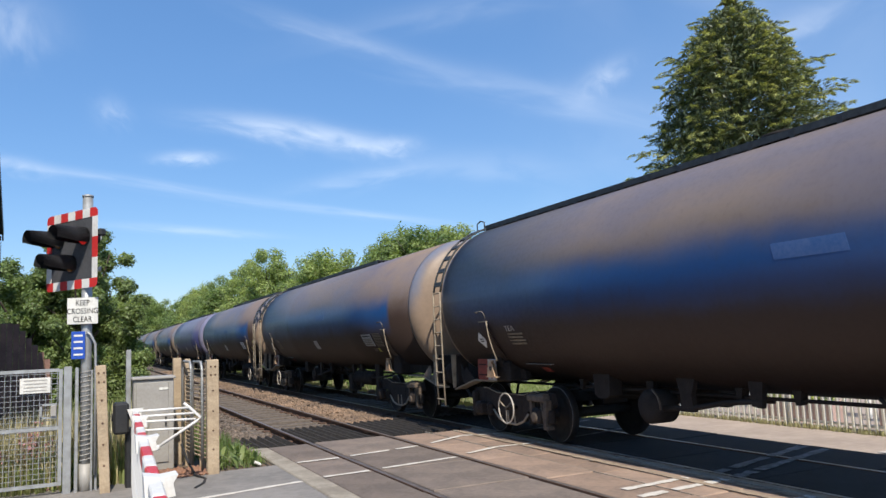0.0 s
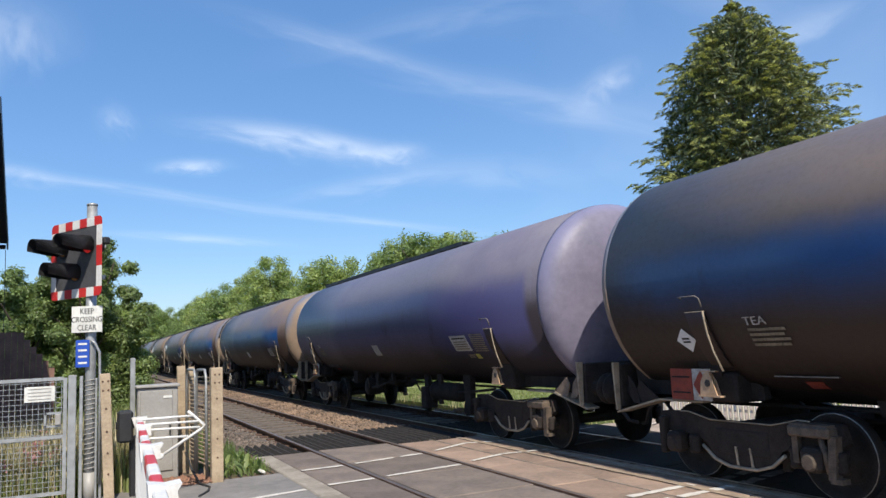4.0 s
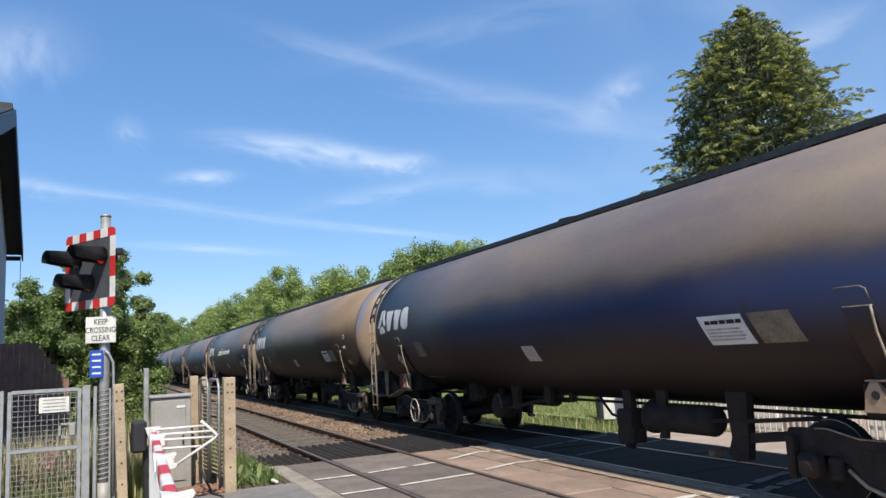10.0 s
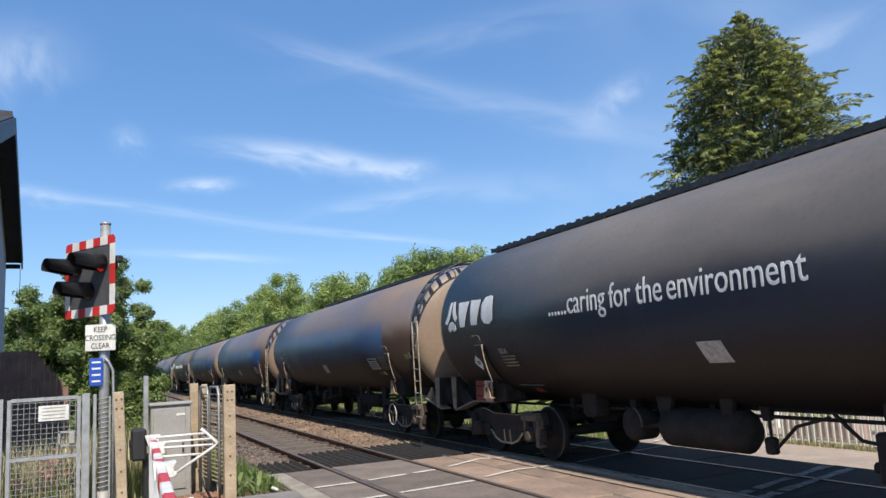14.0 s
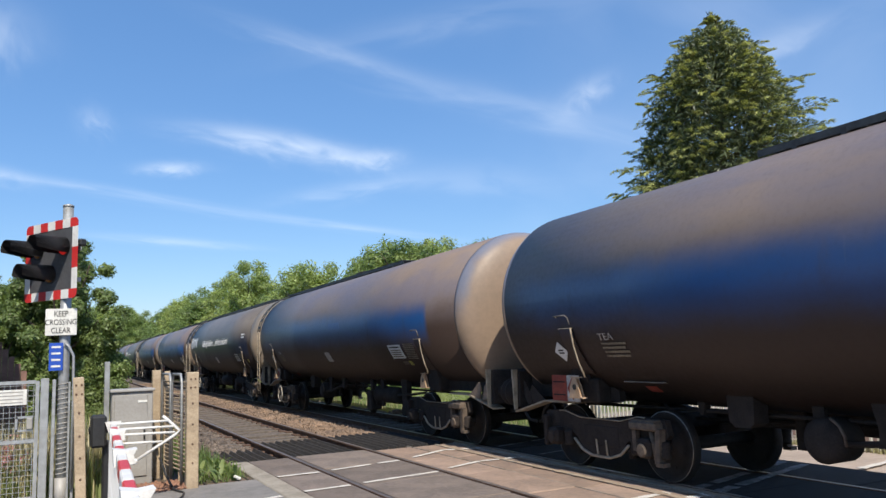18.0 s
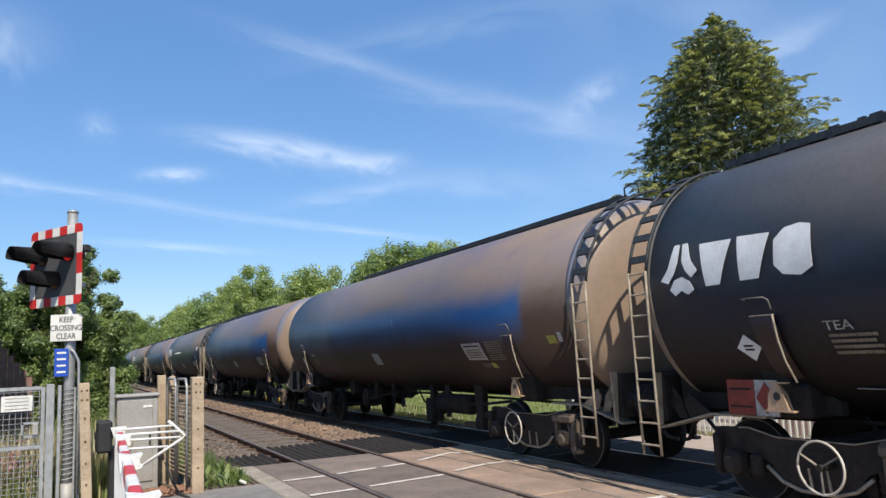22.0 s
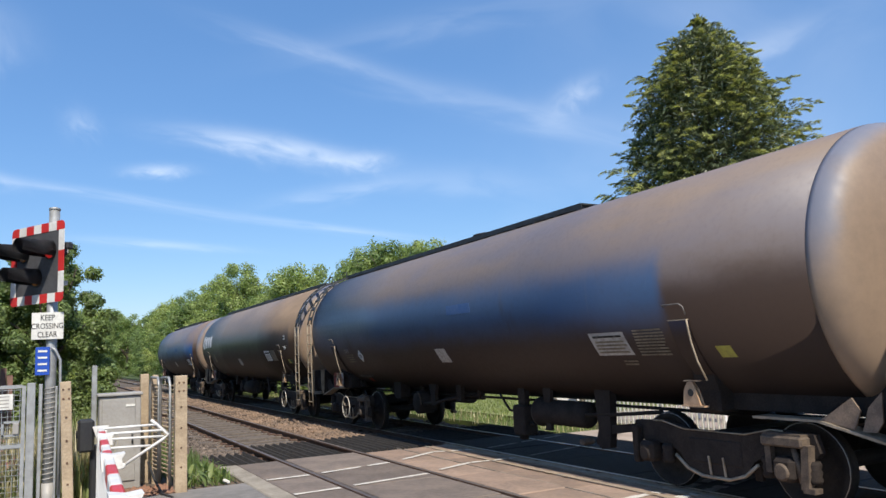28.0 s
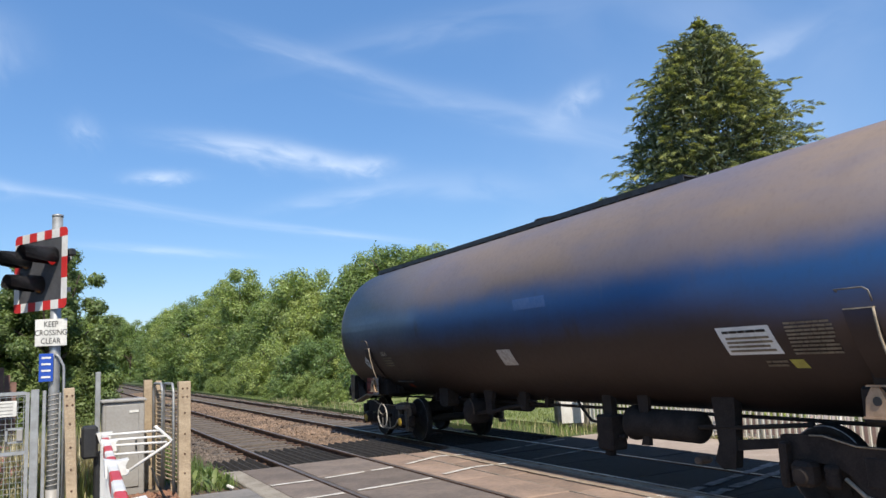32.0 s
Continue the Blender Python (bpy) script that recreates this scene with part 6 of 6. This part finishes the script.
# ---- trees and plants ----
def leaf_cloud(name, clumps, per, size, mat, seed, squash=0.8, outward=0.9):
    """A crown: many small four-cornered leaves scattered through uneven clumps (x, y, z, radius)."""
    g = np.random.default_rng(seed)
    cs = np.array(clumps)
    idx = np.repeat(np.arange(len(cs)), np.maximum(20, (per * (cs[:, 3] / cs[:, 3].mean()) ** 2).astype(int)))
    n = len(idx)
    d = g.normal(size=(n, 3))
    d /= np.linalg.norm(d, axis=1)[:, None]
    rad = cs[idx, 3] * (0.45 + 0.65 * g.random(n) ** 0.6) * (1 + 0.25 * g.normal(size=n).clip(-1.2, 1.6))
    p = cs[idx, :3] + d * rad[:, None] * np.array([1, 1, squash])
    nrm = d * outward + g.normal(size=(n, 3)) * 0.45 + np.array([0, 0, 0.45])
    nrm /= np.linalg.norm(nrm, axis=1)[:, None]
    a = np.cross(nrm, g.normal(size=(n, 3)))
    a /= np.linalg.norm(a, axis=1)[:, None]
    b = np.cross(nrm, a)
    s = size * (0.6 + 0.8 * g.random(n))[:, None]
    v = np.stack([p - a * s, p - b * s * 0.55 + nrm * s * 0.15, p + a * s, p + b * s * 0.55 + nrm * s * 0.15], 1).reshape(-1, 3)
    me = bpy.data.meshes.new(name)
    me.vertices.add(4 * n), me.loops.add(4 * n), me.polygons.add(n)
    me.vertices.foreach_set("co", v.astype(np.float32).ravel())
    me.loops.foreach_set("vertex_index", np.arange(4 * n, dtype=np.int32))
    me.polygons.foreach_set("loop_start", np.arange(0, 4 * n, 4, dtype=np.int32))
    me.update(calc_edges=True)
    me.materials.append(mat)
    return me


def limbs_bm(height, spread_r, seed, trunk=0.16):
    """A tapered trunk that forks into limbs."""
    r2 = random.Random(seed)
    bm = add_tube(bmesh.new(), (0, 0, 0), (r2.uniform(-0.2, 0.2), r2.uniform(-0.2, 0.2), height * 0.55), trunk, 8, trunk * 0.6)
    for i in range(7):
        a = i * 0.9 + r2.uniform(-0.3, 0.3)
        z0 = height * r2.uniform(0.25, 0.55)
        q = (math.cos(a) * spread_r * r2.uniform(0.5, 0.8), math.sin(a) * spread_r * r2.uniform(0.5, 0.8), z0 + height * r2.uniform(0.15, 0.4))
        add_tube(bm, (0, 0, z0), q, trunk * 0.45, 6, trunk * 0.12)
    return bm


def crown_clumps(height, radius, seed, n=34, low=0.12):
    """Inner masses and, round them, many small lobes with gaps between."""
    r2 = random.Random(seed)
    out = []
    for i in range(n):
        h = low + (0.86 - low) * (i + 0.5) / n
        prof = math.sin(math.pi * min(1, (0.16 + h * 0.86))) ** 0.6
        a, q = r2.uniform(0, 6.283), math.sqrt(r2.random()) * 0.8
        out.append((radius * prof * q * math.cos(a), radius * prof * q * math.sin(a), h * height, radius * r2.uniform(0.18, 0.3)))
    for i in range(int(n * 1.7)):
        h = low + (1.0 - low) * (i + 0.5) / (n * 1.7)
        prof = math.sin(math.pi * min(1, (0.16 + h * 0.83))) ** 0.6
        a, k = i * 2.39996 + r2.uniform(-0.4, 0.4), radius * prof * r2.uniform(0.8, 1.14)
        out.append((k * math.cos(a), k * math.sin(a), h * height * r2.uniform(0.96, 1.02), radius * r2.uniform(0.1, 0.2)))
    return out


TREES = {}


def tree(kind, x, y, height, radius, seed, mat=None, leaf=0.2, per=420, low=0.12, label="leafy green broadleaved tree beside the railway", z=-0.3):
    """The first of a kind is built at that height; later ones are copies, turned and scaled to theirs."""
    if kind not in TREES:
        t = thing("tree", label, "tree", "lineside trees")
        part("trunk", limbs_bm(height, radius, seed), M_BARK, t)
        part("crown", leaf_cloud("crown", crown_clumps(height, radius, seed, low=low), per, leaf, mat or M_LEAF, seed), None, t)
        t.matrix_basis = pose(x, y, z)
        TREES[kind] = t, height
        return t
    first, h0 = TREES[kind]
    o = copy_thing(first, pose(x, y, z, 0, 0, random.Random(seed).uniform(0, 360)) @ Matrix.Scale(height / h0, 4))
    return tagged(o, label)


def at_az(az, dist):
    return dist * math.sin(radians(az)), dist * math.cos(radians(az))


def top_at(el, dist):
    return 1.84 + 0.3 + dist * math.tan(radians(el - 0.35))


# wood along the far side of the line
SPECIES = {"wood_a": (M_LEAF_LIGHT, 3.9, 1), "wood_b": (M_LEAF, 3.6, 2), "wood_c": (M_LEAF_LIGHT, 3.4, 3)}
for i, (az, el, dist) in enumerate(((23.5, 8.8, 46), (16.9, 7.1, 52), (12.2, 7.3, 64), (8.2, 4.9, 95), (9.6, 5.5, 84), (10.9, 6.0, 74), (13.6, 5.0, 62), (14.9, 5.4, 57), (16.0, 6.3, 54), (18.3, 5.8, 50), (19.7, 5.2, 48), (21.0, 6.0, 47),
                                    (22.3, 7.9, 46), (24.8, 8.5, 45), (26.3, 8.7, 45), (28.0, 8.0, 47), (30.5, 8.3, 50), (33.5, 8.3, 54), (37.0, 8.3, 58), (7.2, 4.4, 115), (6.4, 3.4, 150), (5.6, 3.0, 190), (4.6, 3.8, 150), (3.9, 4.0, 185), (3.1, 4.2, 240), (-0.6, 4.6, 95), (-1.4, 4.8, 74), (2.4, 4.4, 310), (1.2, 4.2, 380))):
    kind = ("wood_a", "wood_b", "wood_c")[i % 3]
    mat, rad, seed = SPECIES[kind]
    tree(kind, *at_az(az, dist), top_at(el, dist), rad, seed if i < 3 else 40 + i, mat, 0.085, 430, 0.02)
tree("shrub_a", 12.8, 47, 3.6, 2.4, 4, M_LEAF_LIGHT, 0.06, 260, 0.0, "leafy green shrub beside the railway")
tree("shrub_b", 12.6, 40, 3.2, 2.2, 5, M_LEAF, 0.06, 260, 0.0, "leafy green shrub beside the railway")
wood_rng = random.Random(21)
for i in range(24):
    y = 34 + i * 3.8
    x = 12.4 + wood_rng.uniform(0, 1.8) + max(0, 46 - y) * 0.16
    tree("shrub_a" if i % 2 else "shrub_b", x, y, wood_rng.uniform(2.2, 3.8), 0, 80 + i, label="leafy green shrub beside the railway")
for i in range(15):
    y = 33 + i * 2.6
    tree("shrub_b" if i % 2 else "shrub_a", 10.9 + wood_rng.uniform(0, 0.9), y, wood_rng.uniform(0.9, 1.7), 0, 240 + i, label="low green bush at the wood's edge beside the railway")
# trees on the near side of the line
tree("left_a", *at_az(-0.2, 26), top_at(8.9, 26), 1.7, 11, M_LEAF_DEEP, 0.05, 900, 0.0, "leafy green tree behind the level crossing signal")
tree("left_b", *at_az(-4.0, 27), top_at(6.3, 27), 1.8, 12, M_LEAF_DEEP, 0.05, 880, 0.0, "leafy green tree behind the level crossing signal")
for i, (kind, az, el, dist) in enumerate((("left_b", -2.4, 6.0, 31), ("left_a", -6.0, 5.0, 34), ("left_b", 0.0, 4.6, 40), ("left_a", -8.0, 5.5, 36))):
    tree(kind, *at_az(az, dist), top_at(el, dist), 0, 120 + i, label="leafy green tree behind the level crossing signal")
for i in range(9):
    y = 27 + i * 6.0
    tree("shrub_b" if i % 2 else "shrub_a", -0.6 + wood_rng.uniform(-0.8, 0.3) + i * 0.05, y, wood_rng.uniform(2.2, 3.2), 0, 160 + i, label="leafy green shrub beside the railway")


def far_woods():
    """Distant tree line all round, as clumps."""
    r2 = random.Random(3)
    cl = []
    for i in range(150):
        a = radians(i * 2.4 + r2.uniform(-1, 1))
        d = r2.uniform(330, 420)
        cl.append((d * math.sin(a), d * math.cos(a), r2.uniform(1, 4), r2.uniform(9, 15)))
    tagged(new("distant_woods", leaf_cloud("distant_woods", cl, 200, 1.6, M_LEAF, 9)), "distant green belt of woodland", "woodland", kind="stuff")


far_woods()


def conifer(x, y, height, radius, seed):
    """A broad old cypress: limbs reach out and droop, each hung with flat feathery fronds."""
    t = thing("conifer", "tall broad cypress conifer with feathery yellow-green sprays", "conifer tree", at=pose(x, y, -0.3))
    part("trunk", add_tube(bmesh.new(), (0, 0, 0), (0, 0, height * 0.95), 0.42, 10, 0.03), M_BARK, t)
    g = np.random.default_rng(seed)
    P, A, N, S, T = [], [], [], [], []
    bl = bmesh.new()
    up = np.array([0, 0, 1.0])

    def reach(d):
        return radius * (1 - math.exp(-d / 3.2)) + 0.1

    def frond(base, way, length, droop):
        """Leaflets along a bent axis in a flat fan."""
        across = np.cross(way, up)
        across /= np.linalg.norm(across) + 1e-6
        across = across + up * g.normal() * 0.35
        for k in range(84):
            u = g.random() ** 0.8
            q = g.uniform(-1, 1) * (1 - u) ** 0.6
            c = base + way * length * u + across * q * length * 0.34 - up * (droop * length * u * u + 0.12 * length * q * q) + g.normal(size=3) * 0.025
            d = way + across * q * 0.9 - up * (droop * 1.7 * u) + g.normal(size=3) * 0.22
            P.append(c), A.append(d / np.linalg.norm(d)), N.append(up + way * 0.5 + g.normal(size=3) * 0.35)
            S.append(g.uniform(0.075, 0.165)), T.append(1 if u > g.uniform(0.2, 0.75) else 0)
    n_limb = 320
    lean = np.array([0.67, -0.74, 0])
    for i in range(n_limb):
        d = (height - 1.2) * ((i + g.random()) / n_limb) ** 0.8
        az = i * 2.39996 + g.normal() * 0.25
        out = np.array([math.cos(az), math.sin(az), 0])
        bulge = 1.0 + 0.03 * float(out @ lean) + 0.13 * math.sin(3 * az + d * 1.9) * math.sin(d * 2.3 + az)
        ln = reach(d) * (g.uniform(0.86, 1.04) if i % 3 else g.uniform(0.6, 0.85)) * bulge
        side = np.array([-math.sin(az), math.cos(az), 0])
        z0 = height - d
        lift = g.uniform(0.02, 0.22)
        if i % 2 == 0:
            add_tube(bl, (0, 0, z0 - 0.3 * ln), tuple(out * ln * 0.8 + up * (z0 - 0.05 * ln)), 0.06, 5, 0.012, False)
        k = 0.0
        step = 0.3
        while k < min(ln, 1.7):
            u = 1 - k / max(ln, 0.5)
            base = out * (ln * u - 0.45) + up * (z0 - 0.3 * ln * (1 - u) + lift * 0.4)
            for sgn in ((0,) if k == 0 else (-1, 1)):
                spread = 0.35 + 0.9 * k / max(ln, 1.0)
                way = out + side * sgn * (0.75 + 0.2 * g.normal()) + up * (lift + 0.12 * g.normal())
                way = way / np.linalg.norm(way)
                frond(base + side * sgn * 0.12 + up * g.normal() * 0.12, way, g.uniform(0.5, 0.95) * (0.75 + spread * 0.3) * min(1.0, 0.45 + d * 0.25), g.uniform(0.12, 0.5))
            k += step
            step *= 1.22
    # dense inner fill in the dark colour that paints the crown's shade
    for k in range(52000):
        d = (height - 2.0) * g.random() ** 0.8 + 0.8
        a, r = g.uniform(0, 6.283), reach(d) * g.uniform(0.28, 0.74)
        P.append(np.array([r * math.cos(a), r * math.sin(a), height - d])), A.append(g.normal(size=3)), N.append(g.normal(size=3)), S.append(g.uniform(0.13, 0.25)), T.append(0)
        A[-1] = A[-1] / np.linalg.norm(A[-1])
    for k in range(240):
        u = g.random()
        d = np.array([g.normal() * 0.5, g.normal() * 0.5, 0.8])
        P.append(np.array([g.normal() * 0.16 * (1.2 - u), g.normal() * 0.16 * (1.2 - u), height * (0.94 + 0.065 * u)])), A.append(d / np.linalg.norm(d)), N.append(g.normal(size=3)), S.append(g.uniform(0.08, 0.2)), T.append(k % 2)
    tagged(part("limb", bl, M_BARK, t), kind="stuff")
    P, A, N, S = np.array(P), np.array(A), np.array(N), np.array(S)[:, None]
    B = np.cross(N, A)
    B /= np.linalg.norm(B, axis=1)[:, None]
    n = len(P)
    v = np.stack([P - A * S * 0.5, P + B * S * 0.17, P + A * S, P - B * S * 0.17], 1).reshape(-1, 3)
    me = bpy.data.meshes.new("sprays")
    me.vertices.add(4 * n), me.loops.add(4 * n), me.polygons.add(n)
    me.vertices.foreach_set("co", v.astype(np.float32).ravel())
    me.loops.foreach_set("vertex_index", np.arange(4 * n, dtype=np.int32))
    me.polygons.foreach_set("loop_start", np.arange(0, 4 * n, 4, dtype=np.int32))
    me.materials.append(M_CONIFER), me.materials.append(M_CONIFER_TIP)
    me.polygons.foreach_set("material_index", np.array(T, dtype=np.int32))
    me.update(calc_edges=True)
    part("foliage", me, None, t, "feathery yellow-green sprays")


conifer(*at_az(48.2, 34), 16.5, 5.4, 5)
# ---- beyond the far track ----
M_FENCE = material("cream_fence_paint", (0.82, 0.8, 0.73), (0.66, 0.62, 0.5), 0.55, 0, 2.0, 0.05)


def picket_fence():
    f = thing("picket_fence", "white steel picket fence along the yard", "fence")
    bar = mesh_of("picket", box(0, 0, 0.54, 0.045, 0.045, 1.16, bevel=0.004), M_FENCE)
    for i in range(142):
        o = part("picket", bar, None, f)
        o.location = (11.46, 14.72 - i * 0.135, 0.0)
    for z in (0.09, 1.08):
        part("fence_rail", box(11.49, 5.2, z, 0.03, 19.0, 0.04), M_FENCE, f)
    for i in range(8):
        part("fence_post", box(11.53, 14.74 - i * 2.45, 0.58, 0.06, 0.06, 1.3, bevel=0.006), M_FENCE, f)


picket_fence()


def gate_end():
    p = thing("concrete_gatepost", "weathered concrete gatepost at the fence's end", "gatepost", "gateposts", pose(11.5, 16.1, -0.08))
    part("shaft", box(0, 0, 0.5, 0.16, 0.16, 1.3, bevel=0.02), M_EDGE, p)
    part("cap", box(0, 0, 1.18, 0.2, 0.2, 0.07, bevel=0.03), M_EDGE, p)
    copy_thing(p, pose(11.5, 14.88, -0.08))
    s = thing("white_board", "white painted board standing by the fence", "board", at=pose(11.62, 15.45, -0.04, 0, 0, 53))
    part("panel", box(0, 0, 0.52, 0.03, 0.8, 0.98, bevel=0.008), M_WHITE, s)
    part("leg", box(0.05, 0.2, 0.3, 0.04, 0.05, 0.7), M_GREY_PAINT, s)
    part("leg", box(0.05, -0.2, 0.3, 0.04, 0.05, 0.7), M_GREY_PAINT, s)


gate_end()


def planter(x, y, ln, label, mat):
    p = thing("planter", label, "planter", "planters in the yard", pose(x, y, 0))
    for s in (-1, 1):
        part("side_board", box(s * 0.2, 0, 0.2, 0.03, ln, 0.4, bevel=0.006), mat, p)
        part("end_board", box(0, s * (ln / 2 - 0.015), 0.2, 0.37, 0.03, 0.4, bevel=0.006), mat, p)
    part("soil", box(0, 0, 0.33, 0.36, ln - 0.06, 0.05), M_SOIL, p)
    part("foliage", leaf_cloud("foliage", [(0, (i / 4 - 0.5) * (ln - 0.3), 0.45, 0.17) for i in range(5)], 90, 0.05, M_LEAF_LIGHT, int(y * 7)), None, p, "small green bedding plants")


M_PINK_WOOD = material("faded_pink_timber", (0.5, 0.36, 0.32), (0.36, 0.26, 0.23), 0.8, 0, 5, 0.2)
for y in (5.2, 7.6, 10.0):
    planter(12.1, y, 1.5, "faded pink timber planter with green plants", M_PINK_WOOD)
for x, y in ((12.9, 8.7), (12.7, 6.4), (13.4, 11.2)):
    q = thing("flower_pot", "round white flower pot with a green plant", "flower pot", "pots in the yard", pose(x, y, 0))
    part("pot", lathe([(0.0, 0.12), (0.02, 0.13), (0.26, 0.17), (0.3, 0.18), (0.3, 0.15), (0.24, 0.14)], "z", (0, 0, 0), 18), M_WHITE, q)
    part("plant", leaf_cloud("plant", [(0, 0, 0.48, 0.2)], 160, 0.06, M_LEAF_LIGHT, 31), None, q)


def bench(x, y):
    b = thing("garden_bench", "white slatted garden bench in the yard", "bench", at=pose(x, y, 0))
    for i in range(4):
        part("seat_slat", box(-0.16 + i * 0.11, 0, 0.44, 0.09, 1.3, 0.03, bevel=0.004), M_WHITE, b)
    for i in range(3):
        part("back_slat", box(0.24, 0, 0.56 + i * 0.12, 0.03, 1.3, 0.08, bevel=0.004), M_WHITE, b)
    for yy in (-0.58, 0.58):
        for xx, h in ((-0.18, 0.43), (0.22, 0.86)):
            part("leg", box(xx, yy, h / 2, 0.06, 0.06, h), M_WHITE, b)


bench(13.2, 9.9)
bench(13.3, 12.6)


def motions():
    """The train runs past; its wheels turn with the way it has gone."""
    span = [i * 1.0 for i in range(33)]
    for w, y in WAGONS:
        walk(w, [(t, pose(FAR, y - run(t), 0)) for t in span])
    step = [i / 15 for i in range(481)]
    turn = [run(t) / 0.46 for t in step]
    for ax, y in WHEELSETS:
        walk(ax, [(t, Matrix.Translation((0, y, 0.47)) @ Matrix.Rotation(a, 4, "X")) for t, a in zip(step, turn)])


motions()
